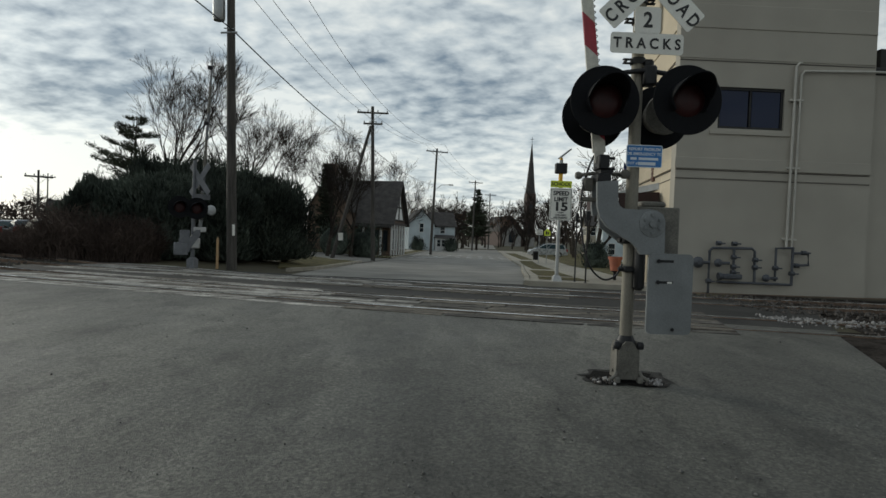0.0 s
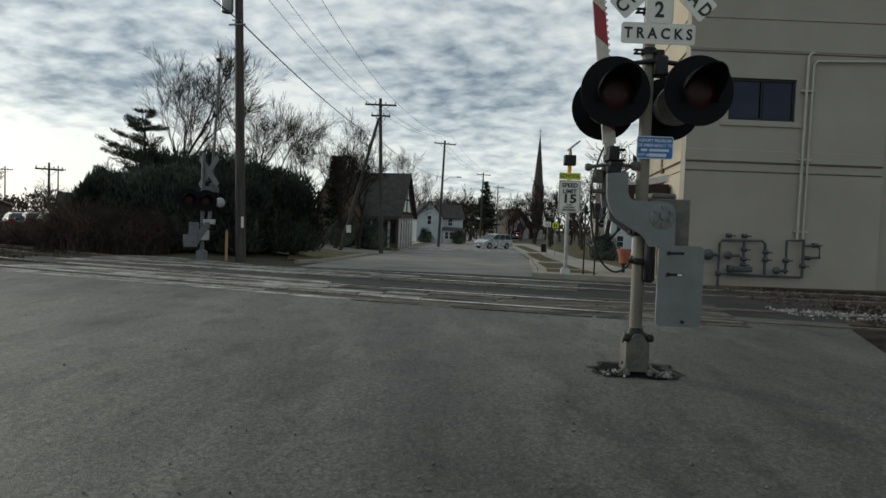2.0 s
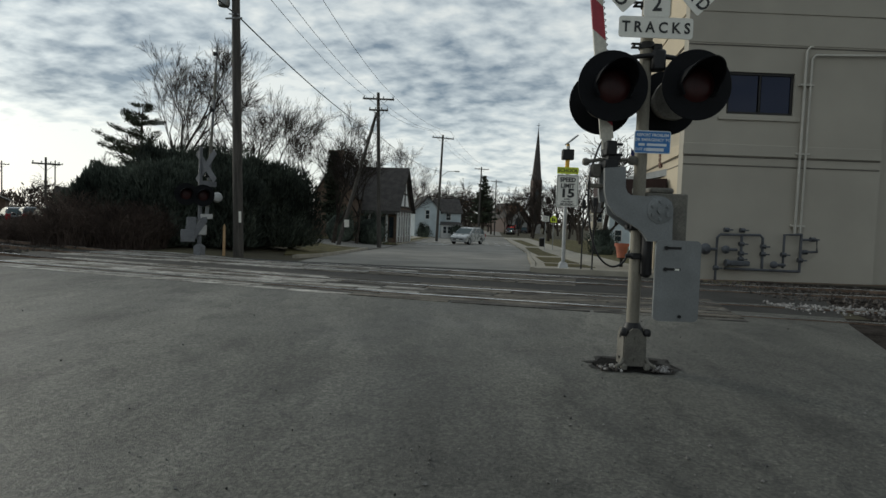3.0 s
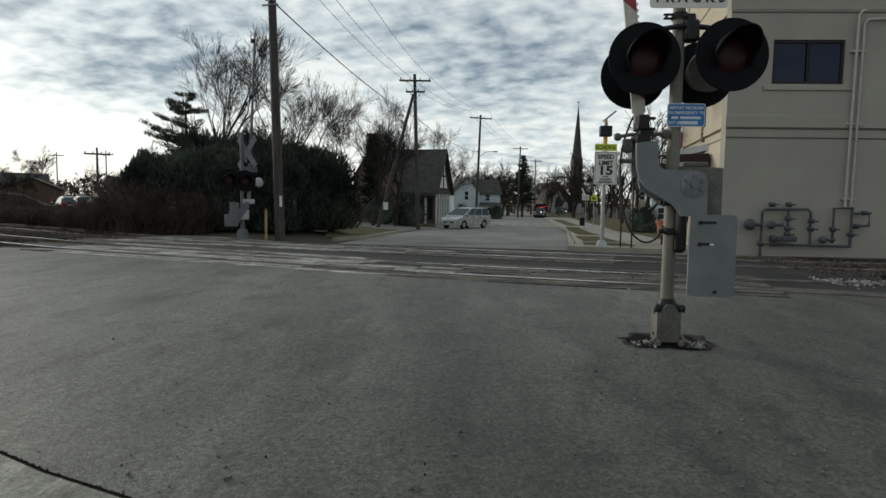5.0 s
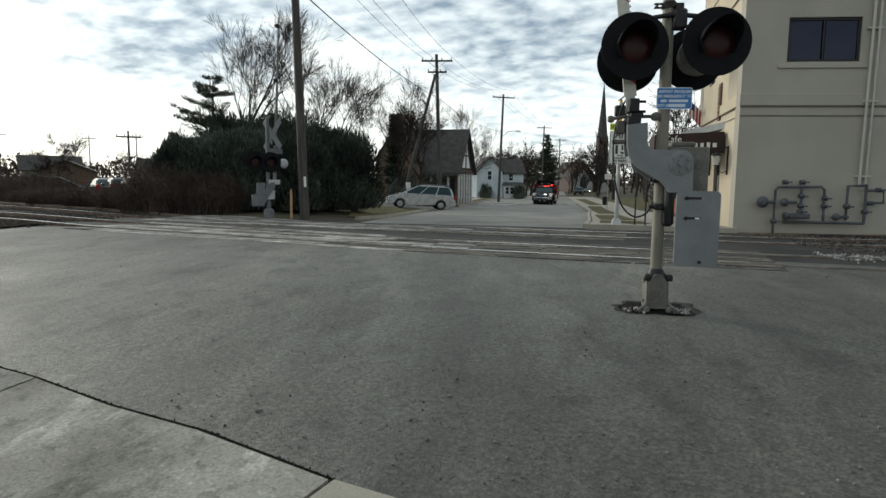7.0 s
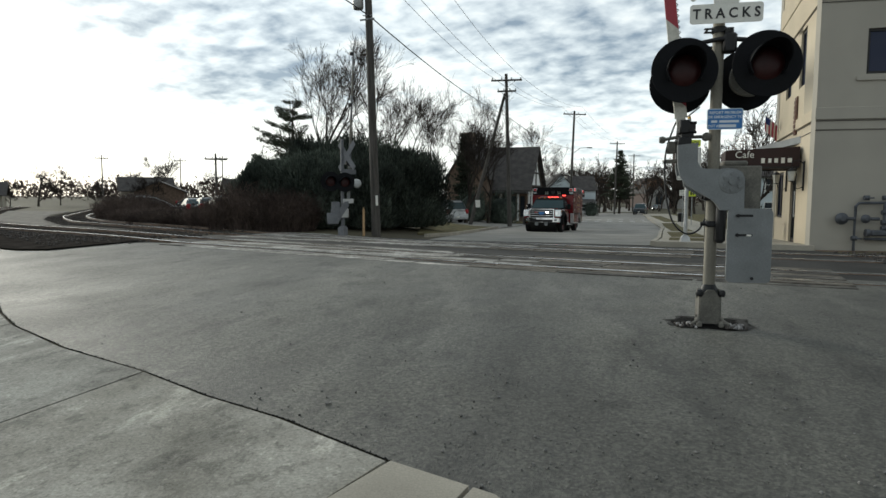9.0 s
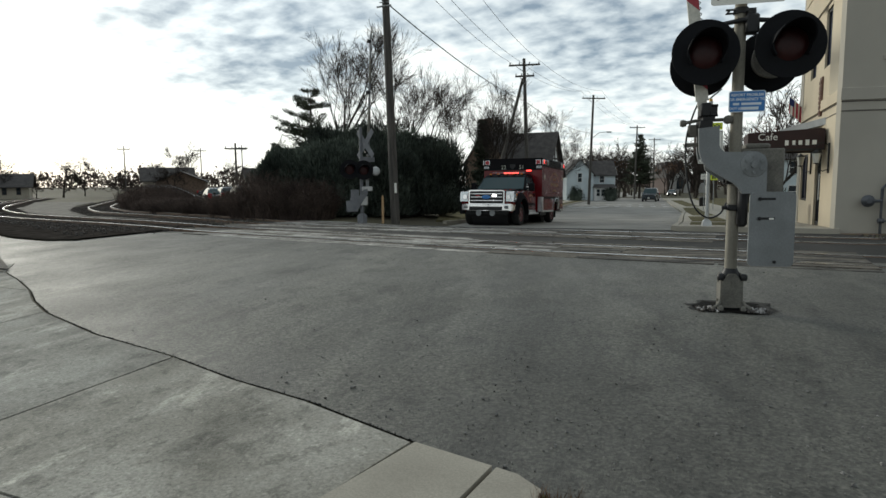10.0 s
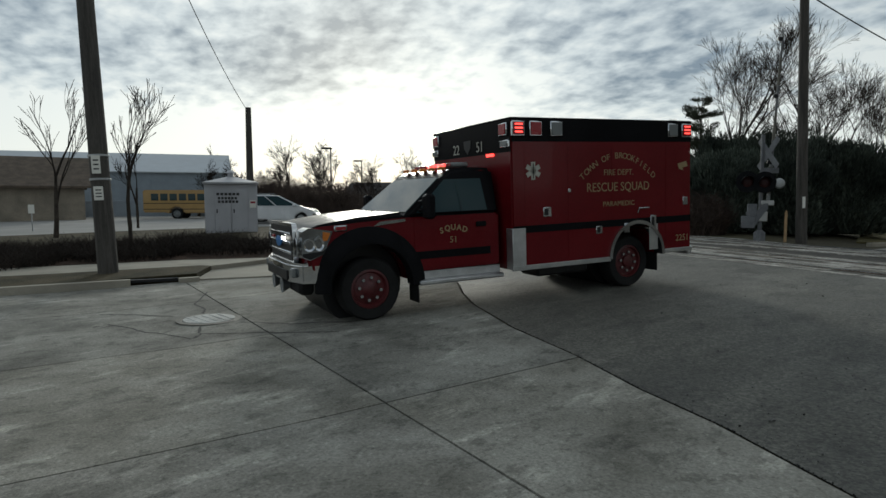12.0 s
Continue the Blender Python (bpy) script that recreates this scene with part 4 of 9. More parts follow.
    for zz in (1.15, 1.43):
        cyl(bm, (-0.12, -0.05, zz), (0.1, -0.05, zz), 0.02, seg=8)
    part("mounting_clamp", bm, M_BLACK, S)
    # upper fittings on the arm
    bm = bmesh.new()
    box(bm, (-0.385, -0.16, 1.98), (-0.255, 0.10, 2.06), 0.01), box(bm, (-0.375, -0.15, 2.10), (-0.275, 0.07, 2.24), 0.012), box(bm, (-0.35, -0.12, 2.06), (-0.23, 0.06, 2.10), 0.0)
    cyl(bm, (-0.38, -0.03, 2.22), (-0.19, -0.03, 2.22), 0.014, seg=8), cyl(bm, (-0.38, -0.03, 2.12), (-0.19, -0.03, 2.12), 0.014, seg=8)
    part("arm_socket", bm, M_BLACK, S, "dark hinged arm socket")
    bm = bmesh.new()
    tube(bm, [(-0.52, 0.05, 2.05), (-0.40, 0.02, 2.07), (-0.1, 0.0, 2.075), (-0.03, 0.0, 2.07)], 0.018, 8)
    lathe(bm, [(0.03, -0.04), (0.045, -0.02), (0.045, 0.03), (0.02, 0.045)], pose(-0.09, -0.03, 2.07, 90), 14)
    lathe(bm, [(0.03, -0.03), (0.04, 0.0), (0.03, 0.03)], pose(-0.52, 0.05, 2.05, 0, 90), 12)
    box(bm, (-0.47, 0.0, 1.90), (-0.38, 0.08, 2.03), 0.01), box(bm, (-0.50, 0.02, 1.80), (-0.2, 0.10, 1.84), 0.01)
    part("latch_rod", bm, M_CAST, S)
    # the arm: an outline with a slight lean, in red and white lengths
    arm_m = pose(-0.345, -0.04, 2.22, 0, -7.0, 0)
    segs = [(0.0, 0.17, 0), (0.17, 0.34, 1), (0.34, 0.98, 0), (0.98, 1.30, 1), (1.30, 1.9, 0), (1.9, 2.35, 1), (2.35, 2.9, 0), (2.9, 3.4, 1), (3.4, 4.0, 0)]
    arm = part("gate_arm", (lambda b: (box(b, (-0.050, -0.012, -0.05), (0.045, 0.012, 0.05), 0.004), b)[1])(bmesh.new()), M_ARMWHITE, S, "raised gate arm in red and white bands", arm_m)
    for a, c, red in segs:
        bm = bmesh.new()
        sl = 0.06
        w0, w1 = 0.062 - 0.005 * a, 0.062 - 0.005 * c
        prism(bm, [(-w0, a + 0.05 + (sl if a else 0)), (w0, a + 0.05 - (sl if a else 0)), (w1, c + 0.05 - sl), (-w1, c + 0.05 + sl)], -0.014, 0.014)
        part("arm_band", bm, M_REDSTRIPE if red else M_ARMWHITE, arm, "red reflective band" if red else "white reflective band")
    bm = bmesh.new()
    pts = [(0.062 + 0.013 * math.cos(k * 1.2), 0.013 * math.sin(k * 1.2), 0.42 + k * 0.011) for k in range(240)]
    tube(bm, pts, 0.0045, 4)
    part("lamp_cable", bm, M_BLACK, arm, "coiled black cable")
    # the loose loop of cable
    bm = bmesh.new()
    tube(bm, smooth3([(-0.33, 0.02, 2.35), (-0.42, 0.03, 2.15), (-0.49, 0.02, 1.85), (-0.47, 0.0, 1.45), (-0.40, -0.05, 1.17), (-0.27, -0.06, 1.045), (-0.14, -0.04, 1.08), (-0.07, -0.02, 1.20)]), 0.010, 6)
    part("cable_loop", bm, M_BLACK, S, "hanging black cable loop")
    return S


def smooth3(knots, n=8):
    k = [Vector(p) for p in knots]
    k = [2 * k[0] - k[1]] + k + [2 * k[-1] - k[-2]]
    out = []
    for i in range(1, len(k) - 2):
        for j in range(n):
            t = j / n
            out.append(0.5 * (2 * k[i] + (k[i + 1] - k[i - 1]) * t + (2 * k[i - 1] - 5 * k[i] + 4 * k[i + 1] - k[i + 2]) * t * t + (3 * k[i] - 3 * k[i + 1] + k[i + 2] - k[i - 1]) * t ** 3))
    out.append(k[-2])
    return out


SIGNAL = build_signal()
build_flag()


def build_signal_hole():
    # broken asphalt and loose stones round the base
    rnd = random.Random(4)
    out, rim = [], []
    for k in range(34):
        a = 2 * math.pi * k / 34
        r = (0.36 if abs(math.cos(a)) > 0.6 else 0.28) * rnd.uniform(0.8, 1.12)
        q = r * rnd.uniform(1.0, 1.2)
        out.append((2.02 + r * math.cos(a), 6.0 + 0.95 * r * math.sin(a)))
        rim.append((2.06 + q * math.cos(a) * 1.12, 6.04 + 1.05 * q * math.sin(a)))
    # a darker ring, wider than the hole and set a little behind it
    drape("stained_asphalt", rim, 0.018, M_DARK_ASPHALT, "darker asphalt round the signal foot", "stain")
    # flat sheet; the shade inside the hole is painted into its near-black dirt
    drape("post_hole", out, 0.024, mat("shaded_hole_dirt", (0.010, 0.009, 0.008), 0.95, vary=0.3, scale=8, fine=60, bump=0.6, spec=0.1), "flat near-black sheet for the dirt and shade of the hole round the signal foot", "hole")
    for k in range(96):
        side = -1 if k % 2 else 1
        x, y = 2.0 + side * rnd.uniform(0.15, 0.34), 5.86 + rnd.uniform(-0.10, 0.10)
        s = rnd.uniform(0.008, 0.022)
        bm = bmesh.new()
        bmesh.ops.create_icosphere(bm, subdivisions=1, radius=s)
        for v in bm.verts:
            v.co *= rnd.uniform(0.6, 1.25)
        single("loose_stone", bm, M_STONE if rnd.random() < 0.6 else M_TRACKSTONE, pose(x, y, ground_z(x, y) + 0.020 + s * 0.5, rnd.uniform(0, 360), rnd.uniform(0, 360)), "pale broken stone lying at the signal foot", "stone", "stones at the signal foot")


build_signal_hole()


# ---- far crossing signal ----
def build_far_signal():
    S = thing("crossing_signal", pose(-7.09, 18.97, 0.24, 0, 0, 30), "far railway crossing signal with raised arm beside the hedge", "crossing signal", "crossing signals")
    bm = bmesh.new()
    cyl(bm, (0, 0, 0.3), (0, 0, 3.3), 0.06, 0.055, 16)
    part("post", bm, M_FARGREY, S, "dull grey steel post")
    bm = bmesh.new()
    lathe(bm, [(0.17, 0.0), (0.17, 0.28), (0.10, 0.34), (0.065, 0.36)], None, 4)
    part("base", bm, M_FARGREY, S)
    for ang, yy in ((45, 0.10), (-45, 0.115)):
        bm = bmesh.new()
        prism(bm, rounded(1.22, 0.2, 0.01, 2, 0, 0), -0.004, 0.004)
        part("crossbuck_blade", bm, M_FARGREY, S, "grey crossbuck blade seen from behind", pose(0.12, yy - 0.32, 2.72, 0, 0, -64) @ Matrix.Rotation(radians(ang), 4, "Y"))
    bm = bmesh.new()
    prism(bm, rounded(0.5, 0.17, 0.02, 3, 0.2, 2.2), -0.11, -0.103)
    part("tracks_plate", bm, M_FARGREY, S)
    signal_head(S, -0.42, -0.16, 1.86, -1), signal_head(S, 0.06, -0.18, 1.84, -1)
    bm = bmesh.new()
    lathe(bm, [(0.05, -0.14), (0.13, -0.10), (0.16, 0.0), (0.13, 0.08), (0.04, 0.10)], pose(0.48, -0.1, 1.80, 90), 18)
    part("bell", bm, M_GALV, S, "silver round lamp back")
    bm = bmesh.new()
    tube(bm, [(-0.5, 0, 1.9), (0, -0.05, 2.0), (0.5, 0, 1.85)], 0.025)
    part("crossarm", bm, M_BLACK, S)
    bm = bmesh.new()
    prism(bm, [(-0.42, 0.92), (-0.1, 0.98), (0.05, 1.18), (0.18, 1.2), (0.18, 1.02), (-0.02, 0.74), (-0.14, 0.52), (-0.42, 0.52)], -0.18, -0.14)
    box(bm, (-0.56, -0.2, 0.42), (-0.16, -0.12, 0.80), 0.02), box(bm, (-0.40, -0.19, 0.78), (-0.12, -0.13, 1.18), 0.02)
    part("counterweight", bm, M_FARGREY, S, "pale grey counterweight plates")
    bm = bmesh.new()
    box(bm, (-0.2, -0.1, 0.62), (0.2, 0.14, 0.95), 0.03), box(bm, (0.0, -0.12, 1.12), (0.36, 0.12, 1.28), 0.02)
    part("mechanism_box", bm, M_ALU, S)
    arm = part("gate_arm", (lambda b: (box(b, (-0.05, -0.03, 0), (0.05, 0.03, 0.3), 0.005), b)[1])(bmesh.new()), M_GREYPAINT, S, "raised gate arm, grey from behind", pose(0.2, 0, 1.2, 0, 2.5, 0))
    for k in range(6):
        bm = bmesh.new()
        w = 0.05 - 0.004 * k
        prism(bm, [(-w, 0.3 + k * 0.82), (w, 0.3 + k * 0.82), (w - 0.004, 1.12 + k * 0.82), (-w + 0.004, 1.12 + k * 0.82)], -0.012, 0.012)
        part("arm_band", bm, M_FARGREY if k % 2 else M_CAST, arm)
    for zz in (1.2, 3.2, 4.9):
        bm = bmesh.new()
        box(bm, (-0.12, -0.05, zz), (0.02, 0.05, zz + 0.12), 0.02)
        part("arm_lamp", bm, M_BLACK, arm)


build_far_signal()


# ---- school-zone sign, wire posts, small signs ----
M_YELLOWGREEN = mat("fluorescent_yellow_green", (0.62, 0.72, 0.05), 0.5, vary=0.05, bump=0)
M_YELLOW = mat("beacon_yellow", (0.75, 0.42, 0.04), 0.5, vary=0.1, bump=0.02)


def build_school_sign():
    s = thing("school_speed_sign", at_ground(3.74, 17.3), "school speed limit sign with solar beacon on a galvanized pole", "road sign")
    bm = bmesh.new()
    lathe(bm, [(0.20, 0.0), (0.20, 0.04), (0.15, 0.26), (0.10, 0.30), (0.06, 0.32)], pose(0, 0, 0, 0, 0, 45), 4)
    part("pole_base", bm, M_ALU, s, "square aluminium pole base")
    bm = bmesh.new()
    cyl(bm, (0, 0, 0.3), (0, 0, 3.55), 0.055, seg=16)
    part("pole", bm, M_GALV, s)
    bm = bmesh.new()
    prism(bm, rounded(0.62, 0.90, 0.03, 4, 0.02, 2.31), -0.075, -0.068)
    p1 = part("speed_plate", bm, M_SIGNWHITE, s, "white speed limit plate with black writing")
    bm = bmesh.new()
    for o, i in (((0.58, 0.86), (0.56, 0.84)),):
        for a, b_ in (((-0.27, 1.89), (0.31, 1.90)), ((-0.27, 2.72), (0.31, 2.73)), ((-0.27, 1.9), (-0.26, 2.72)), ((0.30, 1.9), (0.31, 2.72))):
            box(bm, (a[0], -0.0775, a[1]), (b_[0], -0.0755, b_[1]))
    part("border", bm, M_INK, p1)
    for txt, sz, zz in (("SPEED", 0.165, 2.61), ("LIMIT", 0.165, 2.44), ("15", 0.33, 2.23), ("WHEN", 0.055, 2.07), ("CHILDREN", 0.065, 2.0), ("ARE PRESENT", 0.065, 1.93)):
        letters("lettering", txt, sz, M_INK, p1, pose(0.02, -0.078, zz), weight=0.035, squeeze=1.25 if txt == "15" else 1.0)
    bm = bmesh.new()
    prism(bm, rounded(0.60, 0.19, 0.02, 3, 0.01, 2.87), -0.075, -0.068)
    p2 = part("school_plate", bm, M_YELLOWGREEN, s, "yellow-green plate with the word SCHOOL")
    letters("lettering", "SCHOOL", 0.14, M_INK, p2, pose(0.01, -0.078, 2.868))
    bm = bmesh.new()
    box(bm, (-0.16, -0.12, 3.17), (0.16, 0.10, 3.46), 0.02)
    part("beacon", bm, M_BLACK, s, "black beacon box")
    bm = bmesh.new()
    cyl(bm, (0, 0, 2.96), (0, 0, 3.17), 0.06, seg=12), cyl(bm, (0, 0, 3.46), (0, 0, 3.62), 0.045, seg=12)
    part("beacon_neck", bm, M_YELLOW, s, "yellow beacon neck")
    bm = bmesh.new()
    prism(bm, [(-0.03, 3.60), (0.24, 3.83), (0.22, 3.86), (-0.05, 3.63)], -0.22, 0.22)
    part("solar_panel", bm, M_GREYPAINT, s, "tilted solar panel")


build_school_sign()


def build_small_signs():
    for x, y, h, kind in ((10.2, 51.5, 2.75, "diamond"), (9.25, 50.0, 2.7, "plate")):
        s = thing("road_sign", at_ground(x, y), "school crossing sign on a thin post beside the sidewalk" if kind == "diamond" else "white road sign seen on a thin post", "road sign")
        bm = bmesh.new()
        box(bm, (-0.025, -0.02, 0), (0.025, 0.02, h + 0.3), 0.004)
        part("post", bm, M_GALV, s)
        bm = bmesh.new()
        if kind == "diamond":
            prism(bm, [(-0.27, h - 0.3), (0.27, h - 0.3), (0.27, h + 0.06), (0.0, h + 0.32), (-0.27, h + 0.06)], -0.03, -0.024)
            pl = part("sign_plate", bm, M_YELLOWGREEN, s, "yellow-green five-sided plate")
            bm = bmesh.new()
            box(bm, (-0.14, -0.033, h - 0.2), (-0.02, -0.031, h + 0.08)), box(bm, (0.03, -0.033, h - 0.2), (0.13, -0.031, h + 0.02))
            part("symbol", bm, M_INK, pl)
        else:
            prism(bm, rounded(0.55, 0.42, 0.02, 3, 0, h), -0.03, -0.024)
            pl = part("sign_plate", bm, M_SIGNWHITE, s)
            bm = bmesh.new()
            for k in range(3):
                box(bm, (-0.2, -0.033, h + 0.1 - k * 0.11), (0.2, -0.031, h + 0.13 - k * 0.11))
            part("writing_bars", bm, M_INK, pl)
    for x, y in ((4.28, 17.4), (4.38, 16.6)):
        s = thing("cable_post", at_ground(x, y), "thin black cable post standing at the sidewalk edge", "post", "cable posts")
        bm = bmesh.new()
        cyl(bm, (0, 0, 0), (0, 0, 2.05), 0.022, seg=8), cyl(bm, (0, 0, 0), (0, 0, 0.14), 0.045, seg=10)
        part("pole", bm, M_BLACK, s)
        bm = bmesh.new()
        box(bm, (-0.05, -0.05, 1.85), (0.05, 0.05, 2.08), 0.01)
        part("cap", bm, M_BLACK, s)
    p = thing("flower_pot", at_ground(6.42, 20.6, 0, 0.02), "salmon-pink empty flower pot on a low stand beside the wall", "flower pot")
    bm = bmesh.new()
    lathe(bm, [(0.14, 0.42), (0.20, 0.80), (0.235, 0.80), (0.24, 0.90), (0.20, 0.90), (0.17, 0.78)], None, 20)
    part("pot", bm, M_TERRA, p)
    bm = bmesh.new()
    lathe(bm, [(0.16, 0.0), (0.06, 0.06), (0.05, 0.36), (0.15, 0.42)], None, 16)
    part("stand", bm, M_BLACK, p)
    t = thing("litter_bin", at_ground(11.0, 61.0), "dark green litter bin beside the sidewalk", "bin")
    bm = bmesh.new()
    lathe(bm, [(0.25, 0.0), (0.30, 0.85), (0.32, 0.88), (0.28, 0.98), (0.1, 1.02)], None, 16)
    part("body", bm, M_BLACK, t)
    mk = thing("marker_post", at_ground(-6.55, 19.6), "thin tan marker stake standing beside the utility pole", "marker post")
    bm = bmesh.new()
    prism(bm, [(-0.04, 0), (0.04, 0), (0.035, 0.92), (0.0, 1.0), (-0.035, 0.92)], -0.02, 0.02)
    part("stake", bm, mat("tan_marker", (0.42, 0.27, 0.14), 0.7, vary=0.15), mk)


build_small_signs()


# ---- vehicles ----
M_RED = mat("fire_red_paint", (0.115, 0.005, 0.008), 0.22, vary=0.08, scale=1.5, fine=30, bump=0.0, spec=0.22, coat=0.12)
M_BLACKPAINT = mat("gloss_black_paint", (0.010, 0.010, 0.011), 0.2, vary=0.1, scale=2, fine=30, bump=0.0, coat=0.0, spec=0.22)
M_BLACKPAINT.node_tree.nodes["Principled BSDF"].inputs["IOR"].default_value = 1.12
M_CHROME = mat("chrome", (0.60, 0.61, 0.63), 0.10, 1.0, vary=0.04, scale=4, fine=30, bump=0.0)
M_DIAMOND = mat("diamond_plate", (0.50, 0.50, 0.50), 0.35, 0.9, vary=0.12, scale=6, fine=120, bump=0.3)
M_GOLD = mat("gold_leaf_letters", (0.30, 0.225, 0.115), 0.5, 0.2, vary=0.12, scale=10, fine=60, bump=0.0)
M_PALELEAF = mat("pale_leaf_letters", (0.42, 0.41, 0.36), 0.45, 0.2, vary=0.12, scale=10, fine=60, bump=0.0)
M_HEADLAMP = mat("headlamp_glass", (0.50, 0.52, 0.53), 0.08, 0.9, vary=0.06, scale=5, fine=30, bump=0.0)
M_AMBER = mat("amber_lens", (0.55, 0.16, 0.02), 0.25, vary=0.08, bump=0)
M_REDLENS = mat("red_lens", (0.28, 0.01, 0.015), 0.25, vary=0.08, bump=0)
M_REDLIT = mat("lit_red_lamp", (1.0, 0.06, 0.05), 0.4, vary=0.05, bump=0, emit=3.0)
M_WHITELIT = mat("lit_white_lamp", (1.0, 0.95, 0.9), 0.4, vary=0.02, bump=0, emit=6.0)
M_FLARE = mat("matt_black_plastic", (0.008, 0.008, 0.009), 0.85, spec=0.08, vary=0.2, scale=5, fine=60, bump=0.04)
M_SMOKE = glass("smoked_lamp", (0.18, 0.19, 0.19), 0.1)
M_WINDSHIELD = glass("windshield_glass", (0.022, 0.045, 0.05), 0.02, 0.55)
M_REDRIM = mat("red_wheel_rim", (0.075, 0.008, 0.010), 0.45, vary=0.2, scale=5, fine=40, bump=0.02)


def bevelled_prism(bm, outline, t0, t1, axis="y", bevel=0.03, seg=2):
    vs = prism(bm, outline, t0, t1, axis)
    bmesh.ops.recalc_face_normals(bm, faces=list({f for v in vs for f in v.link_faces}))
    es = [e for e in {e for v in vs for e in v.link_edges} if len(e.link_faces) == 2 and e.calc_face_angle(0) > 0.5]
    bmesh.ops.bevel(bm, geom=es, offset=bevel, segments=seg, affect="EDGES", clamp_overlap=True)


def arch(cx, cz, r, n=10):
    """Points of a wheel arch from its rear foot to its front foot, for an outline that runs forwards."""
    return [(cx - r * math.cos(radians(180 * k / n)), cz + r * math.sin(radians(180 * k / n))) for k in range(n + 1)]


def wheel(parent, x, y, r, w, side, rim_mat, name="wheel", hub=0.5, dual=False):
    """A wheel turning about its own y axis; side: 1 shows its face to +y."""
    hubm = new(name)
    hubm.parent = parent
    hubm.matrix_basis = pose(x, y, r)
    bm = bmesh.new()
    m = pose(0, 0, 0, -90 * side)
    lathe(bm, [(r * 0.62, -w * 0.5), (r * 0.93, -w * 0.5), (r, -w * 0.36), (r, w * 0.36), (r * 0.93, w * 0.5), (r * 0.64, w * 0.47), (r * 0.62, w * 0.05)], m, 32)
    part("tyre", bm, M_RUBBER, hubm, "black rubber tyre")
    bm = bmesh.new()
    lathe(bm, [(r * 0.62, w * 0.30), (r * 0.63, w * 0.44), (r * 0.56, w * 0.46), (r * 0.50, w * 0.20 if dual else w * 0.30), (r * 0.26, w * 0.16 if dual else w * 0.38), (r * 0.22, w * 0.45), (r * 0.08, w * 0.5)], m, 28)
    rim = part("rim", bm, rim_mat, hubm)
    for k in range(8 if rim_mat is M_REDRIM else 5):
        a = 2 * math.pi * k / (8 if rim_mat is M_REDRIM else 5)
        bm = bmesh.new()
        if rim_mat is M_REDRIM:
            cyl(bm, (r * 0.36 * math.cos(a), side * w * 0.30, r * 0.36 * math.sin(a)), (r * 0.36 * math.cos(a), side * w * 0.46, r * 0.36 * math.sin(a)), 0.022, seg=6)
            part("wheel_nut", bm, M_CHROME, rim)
        else:
            box(bm, (r * 0.12, side * w * 0.33 - 0.01, -0.03), (r * 0.58, side * w * 0.46, 0.03), 0.008, Matrix.Rotation(a, 4, "Y"))
            part("spoke", bm, rim_mat, rim)
    return hubm


def pane_quad(bm, corners, lift):
    """A thin glass panel over four corners, pushed outwards by lift."""
    c = [Vector(p) for p in corners]
    n = (c[1] - c[0]).cross(c[2] - c[0]).normalized()
    a = [bm.verts.new(p + n * lift) for p in c]
    b = [bm.verts.new(p - n * 0.01) for p in c]
    k = len(c)
    bm.faces.new(a), bm.faces.new(b[::-1])
    for i in range(k):
        bm.faces.new((a[i], b[i], b[(i + 1) % k], a[(i + 1) % k]))


def lower_cab(z):
    """The cab stands low under the box: its upper part is let down."""
    return z - 0.095 * ease((z - 1.06) / 0.30)


def settle(bm):
    for v in bm.verts:
        v.co.z = lower_cab(v.co.z)
    return bm


